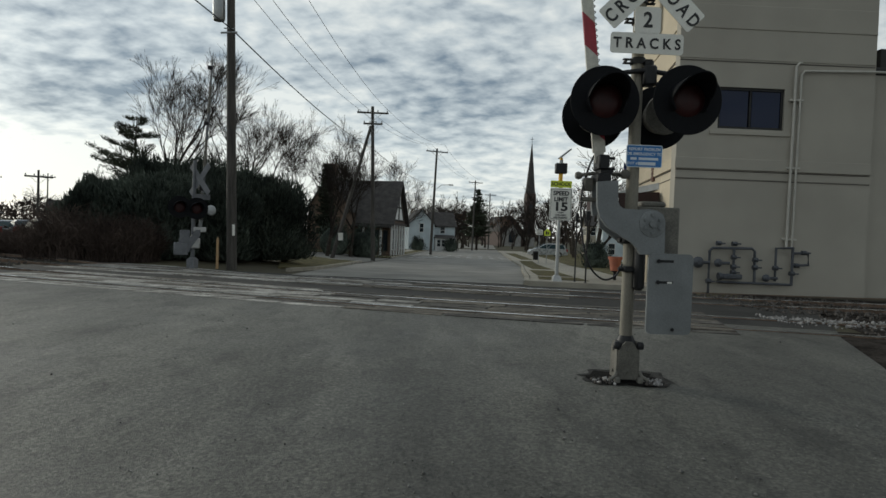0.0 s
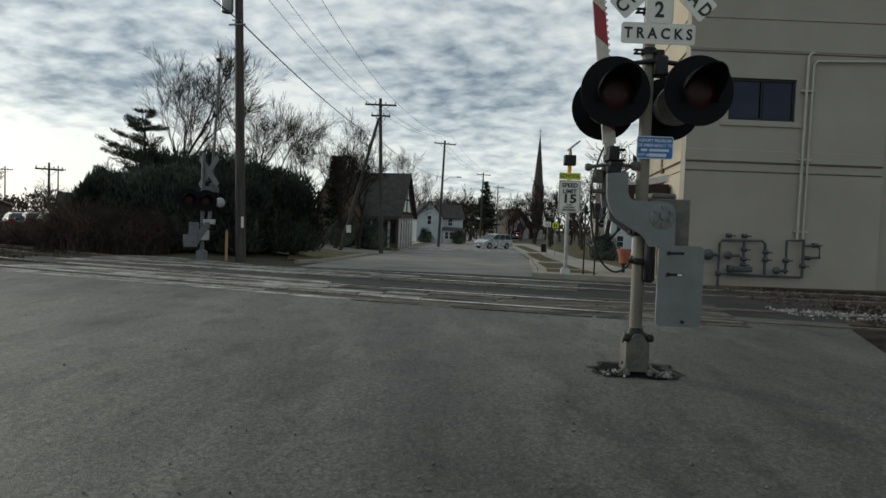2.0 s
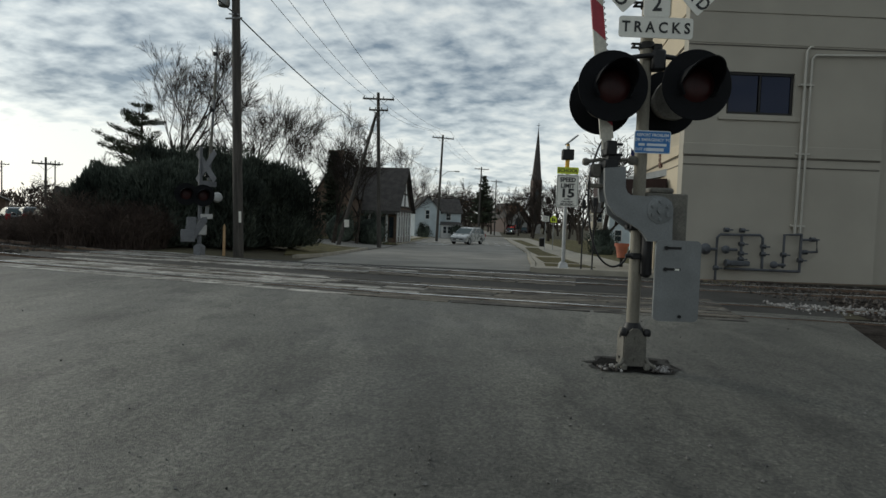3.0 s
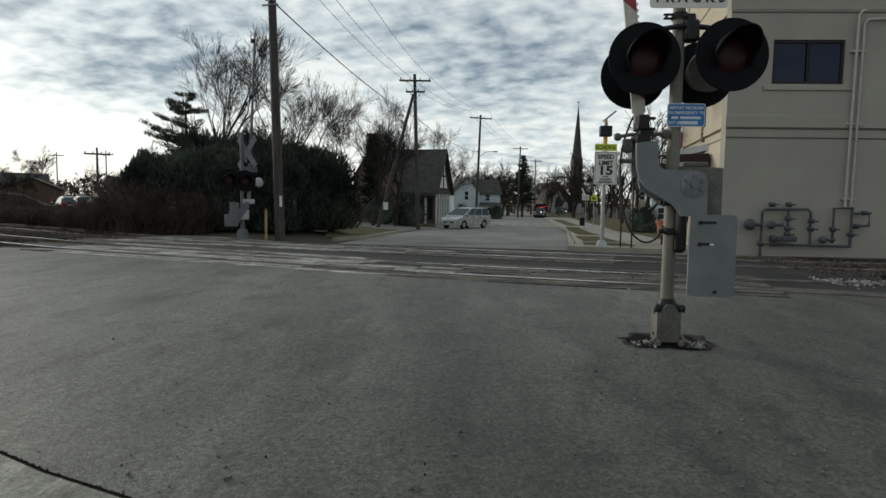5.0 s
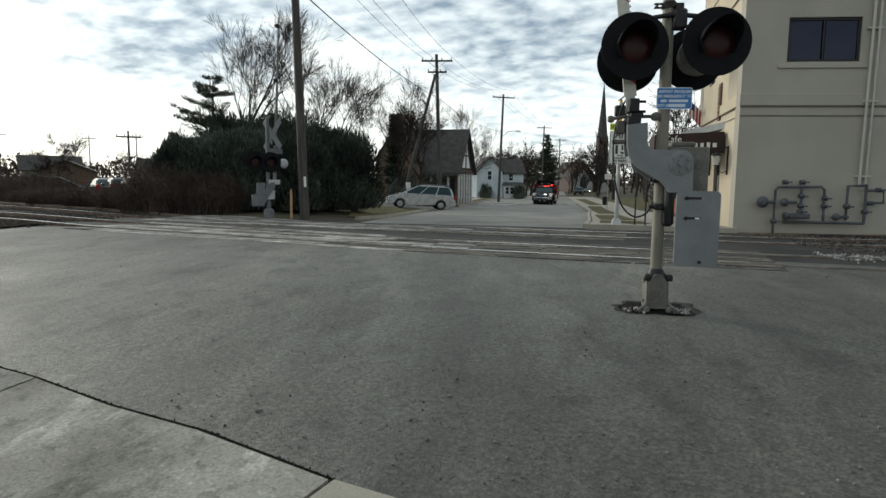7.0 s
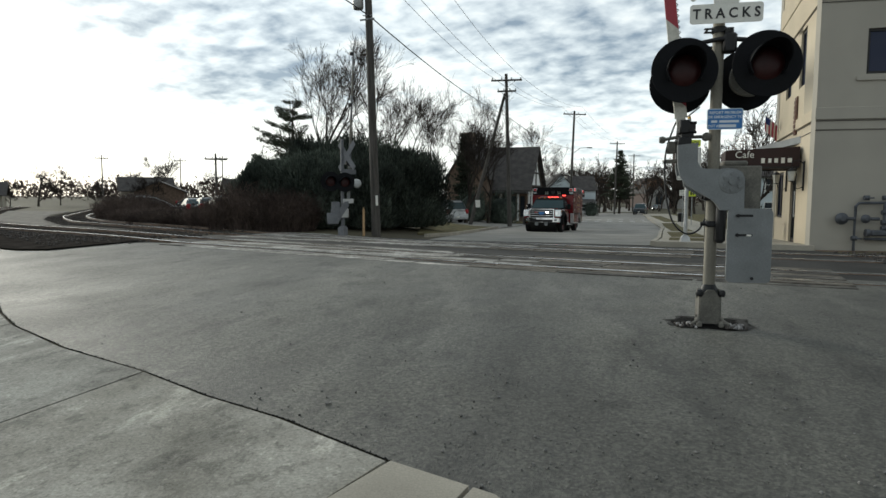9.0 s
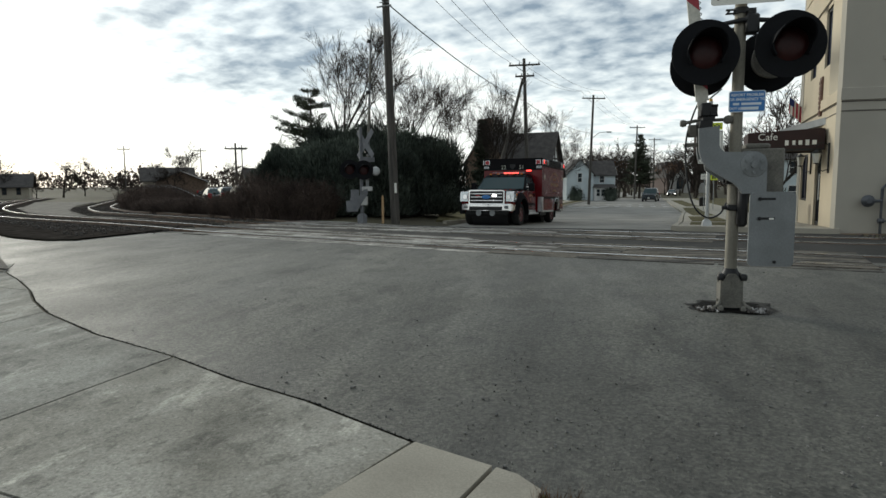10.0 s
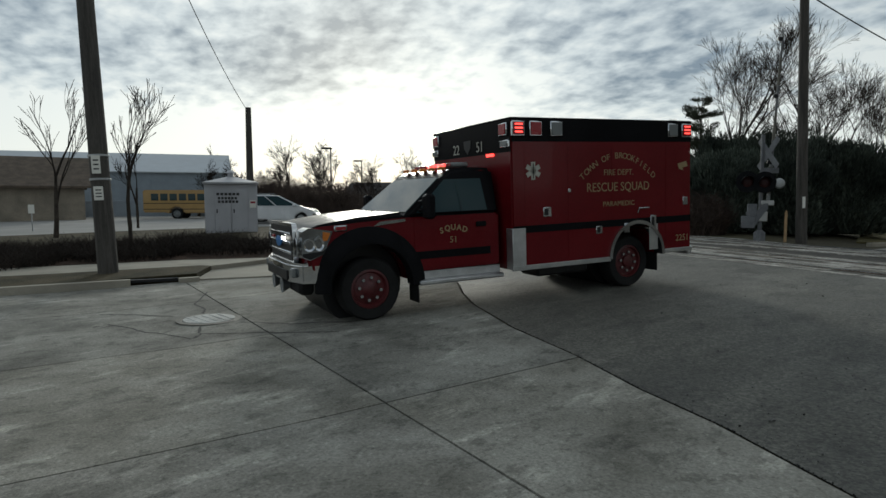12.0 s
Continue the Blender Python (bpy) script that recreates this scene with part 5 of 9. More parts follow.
def build_ambulance():
    A = thing("ambulance", pose(0, 0, 0), "red and black ambulance with gold lettering and lit red lamps", "ambulance")
    FZ, R = 0.39, 0.39
    # chassis
    bm = bmesh.new()
    for s in (-0.42, 0.42):
        box(bm, (-5.3, s - 0.05, 0.45), (0.6, s + 0.05, 0.65), 0.01)
    box(bm, (-0.12, -0.8, 0.32), (0.12, 0.8, 0.46), 0.03), box(bm, (-4.26, -0.8, 0.30), (-4.02, 0.8, 0.50), 0.04)
    box(bm, (-3.4, 0.5, 0.30), (-2.5, 0.95, 0.48), 0.03), box(bm, (-1.6, -0.9, 0.32), (-0.8, -0.5, 0.55), 0.05)
    cyl(bm, (0, -0.66, 0.42), (0, 0.66, 0.42), 0.53, seg=24), cyl(bm, (-4.14, -0.62, 0.48), (-4.14, 0.62, 0.48), 0.485, seg=24)
    part("chassis", bm, M_BLACK, A, "black underbody frame")
    # cab
    lower = [(-1.88, 0.52), (-0.62, 0.52)] + arch(0, 0.42, 0.54)[0:] + [(0.66, 0.60), (0.80, 0.66), (0.86, 1.02), (0.82, 1.18), (0.62, 1.25), (-0.5, 1.33), (-1.88, 1.33)]
    bm = bmesh.new()
    bevelled_prism(bm, lower, -0.97, 0.97, "y", 0.035)
    cab = part("cab_body", settle(bm), M_RED, A, "red pickup-style cab")
    bm = bmesh.new()
    bevelled_prism(bm, [(0.84, 1.16), (0.80, 1.24), (0.62, 1.33), (0.1, 1.41), (-0.52, 1.45), (-0.52, 1.30), (0.6, 1.20)], -0.90, 0.90, "y", 0.05, 3)
    for v in bm.verts:
        v.co.z -= 0.05 * (abs(v.co.y) / 0.9) ** 3
    part("hood", settle(bm), M_BLACKPAINT, A, "gloss black bonnet")
    bm = bmesh.new()
    bevelled_prism(bm, [(-0.46, 1.32), (-1.13, 1.86), (-1.24, 1.93), (-1.45, 1.96), (-1.88, 1.94), (-1.88, 1.32)], -0.96, 0.96, "y", 0.05, 3)
    for v in bm.verts:
        v.co.y *= 1 - 0.16 * max(0, v.co.z - 1.32) / 0.62
    part("cab_top", settle(bm), M_BLACKPAINT, A, "black cab roof and pillars")

    def half(z):
        return 0.96 * (1 - 0.16 * max(0, z - 1.32) / 0.62)
    bm = bmesh.new()
    y0, y1 = half(1.40) - 0.06, half(1.84) - 0.07
    pane_quad(bm, [(-0.50 - 0.05, y0, 1.395), (-1.075, y1, 1.82), (-1.075, -y1, 1.82), (-0.55, -y0, 1.395)][::-1], 0.012)
    part("windshield", settle(bm), M_WINDSHIELD, A, "sky-reflecting windshield")
    for s in (1, -1):
        bm = bmesh.new()
        q = [(-0.66, s * half(1.38), 1.38), (-1.12, s * half(1.80), 1.80), (-1.66, s * half(1.80), 1.80), (-1.70, s * half(1.38), 1.38)]
        pane_quad(bm, q if s < 0 else q[::-1], 0.008)
        part("side_window", settle(bm), M_WINDSHIELD, A)
        bm = bmesh.new()
        prism(bm, [(-0.62, 0.58), (-1.72, 0.58), (-1.72, 1.32), (-0.62, 1.32)], s * 0.968, s * 0.978)
        door = part("door", settle(bm), M_RED, A, "red cab door with gold unit number")
        bm = bmesh.new()
        box(bm, (-1.66, s * 0.978 - 0.005, 1.07), (-1.50, s * 0.978 + 0.03, 1.14), 0.015)
        part("door_handle", bm, M_BLACKPAINT, door)
        bm = bmesh.new()
        box(bm, (-1.72, s * 0.979 - 0.002, 0.70), (-0.62, s * 0.979 + 0.004, 0.80))
        part("black_stripe", bm, M_BLACKPAINT, door)
        if s > 0:
            for i, ch in enumerate("SQUAD"):
                a = (i - 2) * 0.13
                letters("lettering", ch, 0.105, M_GOLD, door, pose(-1.17 - (i - 2) * 0.085, 0.980, 1.08 - 0.9 * ((i - 2) * 0.1) ** 2, 0, 0, 180) @ Matrix.Rotation(-a * -0.9, 4, "Y"))
            letters("lettering", "51", 0.115, M_GOLD, door, pose(-1.17, 0.980, 0.92, 0, 0, 180), weight=0.0)
        # mirror
        bm = bmesh.new()
        box(bm, (-0.82, s * 1.12 - 0.09, 1.30), (-0.70, s * 1.12 + 0.11, 1.62), 0.035)
        mirror = part("mirror", settle(bm), M_BLACKPAINT, A, "large black door mirror")
        bm = bmesh.new()
        tube(bm, [(-0.72, s * 0.95, 1.42), (-0.76, s * 1.10, 1.42)], 0.03), tube(bm, [(-0.72, s * 0.93, 1.52), (-0.76, s * 1.10, 1.52)], 0.025)
        part("mirror_arm", settle(bm), M_BLACKPAINT, mirror)
        # flare, step, mud flap
        bm = bmesh.new()
        rows = []
        for k in range(21):
            a = radians(-2 + 184 * k / 20)
            rows.append([bm.verts.new((r * math.cos(a), s * y, 0.42 + r * math.sin(a))) for r, y in ((0.53, 0.90), (0.53, 1.10), (0.60, 1.10), (0.74, 0.985), (0.74, 0.90))])
        for p, q in zip(rows, rows[1:]):
            for i in range(5):
                bm.faces.new((p[i], p[(i + 1) % 5], q[(i + 1) % 5], q[i]))
        bm.faces.new(rows[0]), bm.faces.new(rows[-1][::-1])
        part("fender_flare", bm, M_FLARE, A, "matt black wheel arch flare")
        bm = bmesh.new()
        box(bm, (-1.86, s * 0.90, 0.38), (-0.62, s * 1.10, 0.44), 0.015), box(bm, (-1.86, s * 0.96 - 0.01, 0.44), (-0.66, s * 0.96 + 0.02, 0.54), 0.004)
        part("running_board", bm, M_DIAMOND, A, "silver running board")
        bm = bmesh.new()
        box(bm, (-0.62, s * 0.92 - 0.14, 0.16), (-0.60, s * 0.92 + 0.14, 0.50), 0.004)
        part("mud_flap", bm, M_RUBBER, A)
        # headlamp and fender badge
        bm = bmesh.new()
        prism(bm, [(0.44, 1.13), (0.58, 0.86), (0.80, 0.80), (0.895, 0.84), (0.88, 1.14), (0.80, 1.18)], s * 0.70, s * 0.985)
        hl = part("headlight", bm, M_HEADLAMP, A, "large clear headlight")
        for xa, za, ra in ((0.66, 0.99, 0.085), (0.80, 0.98, 0.075)):
            bm = bmesh.new()
            lathe(bm, [(ra, 0.0), (ra, 0.012), (ra * 0.8, 0.006), (ra * 0.3, -0.02)], pose(xa, s * 0.986, za, -90 * s), 18)
            part("lamp_bowl", bm, M_CHROME, hl, "bright lamp bowl")
        bm = bmesh.new()
        prism(bm, [(0.50, 0.965), (0.565, 0.865), (0.80, 0.81), (0.885, 0.85), (0.884, 0.885), (0.60, 0.90)], s * 0.9853, s * 0.989)
        part("lamp_surround", bm, M_BLACK, hl, "dark lower lamp surround")
        bm = bmesh.new()
        prism(bm, [(0.47, 1.11), (0.52, 1.02), (0.60, 1.02), (0.58, 1.13)], s * 0.9855, s * 0.991)
        part("turn_signal", bm, M_AMBER, hl, "amber turn signal")
        bm = bmesh.new()
        lathe(bm, [(0.03, 0), (0.075, 0.02), (0.075, 0.03)], pose(0.895, s * 0.79, 0.99, 0, 90), 16)
        part("bulb", bm, M_CHROME, hl)
        bm = bmesh.new()
        box(bm, (0.26, s * 0.972 - 0.005, 1.12), (0.42, s * 0.972 + 0.022, 1.19), 0.01)
        fl = part("fender_lamp", bm, M_CHROME, A)
        bm = bmesh.new()
        box(bm, (0.28, s * 0.99, 1.135), (0.40, s * 0.999, 1.175), 0.003)
        part("lens", bm, M_REDLENS, fl)
        bm = bmesh.new()
        prism(bm, [(-0.08, 1.20), (-0.50, 1.27), (-0.50, 1.32), (-0.16, 1.29)], s * 0.972, s * 0.984)
        part("fender_vent", settle(bm), M_CHROME, A, "chrome fender vent")
    # grille and bumper
    bm = bmesh.new()
    prism(bm, rounded(1.32, 0.50, 0.06, 4, 0, 0.98), 0.86, 0.92, "x")
    grille = part("grille", bm, M_CHROME, A, "big chrome grille")
    bm = bmesh.new()
    prism(bm, rounded(1.23, 0.42, 0.05, 4, 0, 0.98), 0.915, 0.924, "x")
    part("grille_mesh", bm, M_BLACK, grille)
    for zz in (0.87, 0.99, 1.10):
        bm = bmesh.new()
        box(bm, (0.918, -0.59, zz - 0.018), (0.945, 0.59, zz + 0.018), 0.010)
        part("grille_bar", bm, M_CHROME, grille)
    bm = bmesh.new()
    lathe(bm, [(0.11, 0.0), (0.115, 0.012), (0.09, 0.02)], pose(0.945, 0, 0.99, 0, 90) @ Matrix.Diagonal((0.6, 1.35, 1, 1)), 24)
    part("badge", bm, M_BLUESIGN, grille, "plain blue oval badge")
    for y in (-0.3, 0.3):
        bm = bmesh.new()
        box(bm, (0.945, y - 0.08, 1.02), (0.965, y + 0.08, 1.06), 0.006)
        part("grille_lamp", bm, M_REDLENS if y < 0 else M_WHITELIT, grille, "small grille lamp")
    bm = bmesh.new()
    prism(bm, [(0.60, -1.0), (0.62, 1.0), (0.90, 0.92), (0.99, 0.6), (1.0, 0.0), (0.99, -0.6), (0.90, -0.92)], 0.52, 0.76, "z")
    bmesh.ops.bevel(bm, geom=bm.edges[:], offset=0.03, segments=2, affect="EDGES", clamp_overlap=True)
    bumper = part("bumper", bm, M_CHROME, A, "chrome front bumper")
    bm = bmesh.new()
    box(bm, (0.985, -0.60, 0.535), (1.004, 0.60, 0.665), 0.01)
    part("bumper_grille", bm, M_BLACK, bumper)
    for s in (1, -1):
        bm = bmesh.new()
        box(bm, (0.93, s * 0.74 - 0.07, 0.59), (0.985, s * 0.74 + 0.07, 0.70), 0.015)
        part("fog_lamp", bm, M_SMOKE, bumper)
        bm = bmesh.new()
        lathe(bm, [(0.03, -0.22), (0.045, -0.06), (0.09, 0.04), (0.10, 0.05), (0.08, 0.045)], pose(0.95, s * 0.25, 0.44, 0, 90), 16)
        part("siren_horn", bm, M_GREYPAINT, A, "silver siren horn under the bumper")
    bm = bmesh.new()
    box(bm, (0.70, -0.78, 0.36), (0.90, 0.78, 0.54), 0.04)
    part("air_dam", bm, M_RUBBER, A)
    # roof light bar and clearance lamps
    bm = bmesh.new()
    box(bm, (-1.62, -0.62, 1.965), (-1.36, 0.62, 2.03), 0.02)
    bar = part("light_bar", settle(bm), M_SMOKE, A, "roof light bar with glowing red modules")
    for k in range(8):
        bm = bmesh.new()
        y = -0.54 + k * 0.154
        box(bm, (-1.355, y - 0.06, 1.98), (-1.345, y + 0.06, 2.02), 0.003)
        part("lamp_module", settle(bm), M_REDLIT if k in (3, 4, 5, 6) else M_REDLENS, bar)
    for k in range(5):
        bm = bmesh.new()
        y = -0.6 + k * 0.3
        box(bm, (-1.26, y - 0.05, 1.93), (-1.16, y + 0.05, 1.975), 0.02)
        part("clearance_lamp", settle(bm), M_AMBER, A, "amber roof marker lamp")
    # the box
    X0, X1, HW, Z0, Z1 = -1.96, -5.25, 1.17, 0.46, 2.48
    outline = [(X1, Z0 + 0.04), (-4.70, Z0 + 0.04)] + [p for p in arch(-4.14, 0.48, 0.50)][0:] + [(-3.60, Z0), (X0, Z0), (X0, Z1), (X1, Z1)]
    bm = bmesh.new()
    bevelled_prism(bm, outline, -HW, HW, "y", 0.02)
    body = part("module_body", bm, M_RED, A, "red box body")
    for s in (1, -1):
        for z0, z1, nm in ((2.17, 2.465, "black_band"), (0.95, 1.05, "black_stripe")):
            bm = bmesh.new()
            box(bm, (X1 + 0.01, s * HW, z0), (X0 - 0.01, s * (HW + 0.004), z1))
            part(nm, bm, M_BLACKPAINT, body, "black painted band")
    bm = bmesh.new()
    box(bm, (X0, -HW + 0.01, 2.04), (X0 + 0.004, HW - 0.01, 2.465))
    part("black_band", bm, M_BLACKPAINT, body, "black painted band")
    bm = bmesh.new()
    box(bm, (X1 - 0.005, -HW - 0.006, 2.46), (X0 + 0.008, HW + 0.006, 2.49), 0.012)
    part("roof_cap", bm, M_BLACKPAINT, A, "black roof edge")
    for s in (1, -1):
        bm = bmesh.new()
        box(bm, (-3.62, s * HW - 0.01, 0.45), (X0 + 0.02, s * HW + 0.02, 0.515), 0.005)
        part("rub_rail", bm, M_ALU, A, "aluminium rub rail")
        bm = bmesh.new()
        box(bm, (X1 - 0.02, s * HW - 0.01, 0.49), (-4.70, s * HW + 0.02, 0.55), 0.005)
        part("rub_rail", bm, M_ALU, A, "aluminium rub rail")
        bm = bmesh.new()
        rows = []
        for k in range(19):
            a = radians(180 * k / 18)
            rows.append([bm.verts.new((-4.14 + r * math.cos(a), s * y, 0.48 + r * math.sin(a))) for r, y in ((0.49, HW - 0.15), (0.49, HW + 0.025), (0.54, HW + 0.025), (0.54, HW + 0.002))])
        for p, q in zip(rows, rows[1:]):
            for i in range(4):
                bm.faces.new((p[i], p[(i + 1) % 4], q[(i + 1) % 4], q[i]))
        part("wheel_trim", bm, M_CHROME, A, "polished wheel arch trim")
        bm = bmesh.new()
        box(bm, (X0 - 0.02, s * 1.02, 0.47), (X0 + 0.012, s * (HW + 0.015), 1.02), 0.006), box(bm, (X0 - 0.20, s * HW - 0.002, 0.515), (X0 + 0.01, s * HW + 0.012, 1.02), 0.004)
        part("corner_guard", bm, M_DIAMOND, A, "diamond-plate corner guard")
        # compartment doors, as slightly proud leaves
        for xa, xb, za, zb in ((-2.16, -2.84, 0.56, 2.10), (-2.88, -3.56, 0.56, 2.10), (-4.72, -5.20, 0.62, 2.10), (-3.66, -4.66, 1.10, 2.10)):
            bm = bmesh.new()
            box(bm, (xa, s * (HW + 0.001), za), (xb, s * (HW + 0.0035), zb))
            part("compartment_door", bm, M_RED, body)
        for xa, za, w, h in ((-2.52, 1.22, 0.13, 0.13), (-3.42, 0.92, 0.11, 0.11), (-3.94, 0.92, 0.10, 0.14), (-4.46, 0.98, 0.11, 0.20), (-5.12, 1.27, 0.10, 0.12), (-2.90, 1.50, 0.05, 0.05)):
            bm = bmesh.new()
            box(bm, (xa - w / 2, s * HW, za - h / 2), (xa + w / 2, s * (HW + 0.012), za + h / 2), 0.004)
            latch = part("latch", bm, M_CHROME, body, "chrome paddle latch")
            if w > 0.1:
                bm = bmesh.new()
                box(bm, (xa - w * 0.12, s * (HW + 0.0125), za - h * 0.35), (xa + w * 0.36, s * (HW + 0.014), za + h * 0.35))
                part("latch_recess", bm, M_BLACK, latch)
        bm = bmesh.new()
        box(bm, (-4.38, s * HW, 0.56), (-4.55, s * (HW + 0.010), 0.95), 0.004)
        part("fuel_plate", bm, M_ALU, body)
        bm = bmesh.new()
        cyl(bm, (-4.15, s * (HW + 0.03), 1.20), (-4.35, s * (HW + 0.03), 1.20), 0.010, seg=8), cyl(bm, (-4.16, s * (HW), 1.13), (-4.16, s * (HW + 0.03), 1.20), 0.010, seg=8)
        part("grab_handle", bm, M_CHROME, body)
        # scene and warning lamps along the top
        for xa, kind in ((-2.06, "lit"), (-2.68, "clear"), (-4.84, "clear"), (-5.12, "lit"), (-2.34, "red")):
            bm = bmesh.new()
            box(bm, (xa - 0.10, s * HW, 2.24), (xa + 0.10, s * (HW + 0.035), 2.44), 0.01)
            lamp = part("warning_lamp", bm, M_CHROME, A, "square lamp in a chrome bezel")
            bm = bmesh.new()
            box(bm, (xa - 0.085, s * (HW + 0.034), 2.255), (xa + 0.085, s * (HW + 0.045), 2.425), 0.006)
            part("lens", bm, {"lit": M_REDLENS, "clear": M_SMOKE, "red": M_REDLENS}[kind], lamp)
            if kind == "lit":
                bm = bmesh.new()
                for k in range(3):
                    box(bm, (xa - 0.06, s * (HW + 0.0455), 2.285 + k * 0.05), (xa + 0.06, s * (HW + 0.048), 2.305 + k * 0.05))
                part("glowing_tube", bm, M_REDLIT, lamp)
    for y, kind in ((1.02, "lit"), (-1.02, "lit"), (1.05, "low"), (-1.05, "low")):
        bm = bmesh.new()
        z = 2.34 if kind == "lit" else 2.15
        h = 0.085 if kind == "lit" else 0.05
        box(bm, (X0 + 0.004, y - 0.10, z - h), (X0 + 0.04, y + 0.10, z + h), 0.01)
        lamp = part("front_warning_lamp", bm, M_CHROME, A)
        bm = bmesh.new()
        box(bm, (X0 + 0.038, y - 0.08, z - h + 0.015), (X0 + 0.05, y + 0.08, z + h - 0.015), 0.005)
        part("lens", bm, M_REDLENS if kind == "lit" else M_SMOKE, lamp)
    bm = bmesh.new()
    box(bm, (X0 + 0.004, 0.55, 2.0), (X0 + 0.02, 0.75, 2.04), 0.004)
    part("front_glow_lamp", bm, M_REDLIT, A, "lit red lamp strip")
    bm = bmesh.new()
    prism(bm, [(-0.11, 2.27), (0.11, 2.27), (0.10, 2.16), (0.0, 2.07), (-0.10, 2.16)], X0 + 0.004, X0 + 0.012, "x")
    part("shield", bm, M_BLACK, A, "dark shield emblem")
    # front numerals in a paler tone than the gold of the sides
    letters("lettering", "22", 0.21, M_PALELEAF, A, pose(X0 + 0.008, -0.36, 2.15, 0, 0, 90), weight=-0.004)
    letters("lettering", "51", 0.21, M_PALELEAF, A, pose(X0 + 0.008, 0.36, 2.15, 0, 0, 90), weight=-0.004)
    yl = HW + 0.0065
    arc = "TOWN OF BROOKFIELD"
    for i, ch in enumerate(arc):
        if ch == " ":
            continue
        u = (i - (len(arc) - 1) / 2) / 8.5
        letters("lettering", ch, 0.125, M_GOLD, body, pose(-3.79 - 0.66 * u, yl, 1.97 - 0.29 * u * u, 0, 0, 180) @ Matrix.Rotation(math.atan(0.88 * u), 4, "Y"), weight=-0.006)
    letters("lettering", "FIRE DEPT.", 0.12, M_GOLD, body, pose(-3.79, yl, 1.73, 0, 0, 180), weight=-0.006)
    letters("lettering", "RESCUE SQUAD", 0.18, M_GOLD, body, pose(-3.79, yl, 1.52, 0, 0, 180), squeeze=0.92, weight=-0.004)
    letters("lettering", "PARAMEDIC", 0.10, M_GOLD, body, pose(-3.79, yl, 1.28, 0, 0, 180), squeeze=1.1, weight=-0.004)
    letters("lettering", "2251", 0.14, M_GOLD, body, pose(-5.06, HW + 0.006, 0.70, 0, 0, 180), weight=-0.004)
    bm = bmesh.new()
    for k in range(3):
        box(bm, (-0.032, -0.002, -0.12), (0.032, 0.002, 0.12), 0, Matrix.Translation((-2.30, yl, 1.78)) @ Matrix.Rotation(radians(60 * k), 4, "Y"))
    part("star_of_life", bm, M_PALELEAF, body, "pale six-pointed medical star")
    bm = bmesh.new()
    cyl(bm, (-2.30, yl + 0.003, 1.68), (-2.30, yl + 0.003, 1.88), 0.006, seg=6)
    part("staff", bm, M_BLACKPAINT, body)
    bm = bmesh.new()
    prism(bm, [(-4.96, 1.84), (-5.14, 1.88), (-5.17, 1.80), (-5.06, 1.78), (-5.08, 1.74), (-4.99, 1.76)], yl - 0.002, yl)
    part("small_emblem", bm, M_GOLD, body)
    for y in (-1.0, 0.55):
        bm = bmesh.new()
        box(bm, (-4.72, y, 0.20), (-4.70, y + 0.45, 0.58), 0.004)
        part("mud_flap", bm, M_RUBBER, A)
    bm = bmesh.new()
    box(bm, (X1 - 0.12, -1.1, 0.42), (X1, 1.1, 0.55), 0.02)
    part("rear_step", bm, M_DIAMOND, A)
    # the nose is short: everything ahead of the wheel is drawn in a little
    for ob in A.children_recursive:
        if ob.type == "MESH" and ob.data.users == 1 and ob.matrix_basis.is_identity:
            for v in ob.data.vertices:
                v.co.x -= 0.075 * ease((v.co.x - 0.45) / 0.35)
    ws = []
    for x, dual in ((0.0, False), (-4.14, True)):
        for s in (1, -1):
            ws.append(wheel(A, x, s * 0.86, R, 0.26, s, M_REDRIM, dual=dual))
    return A, ws


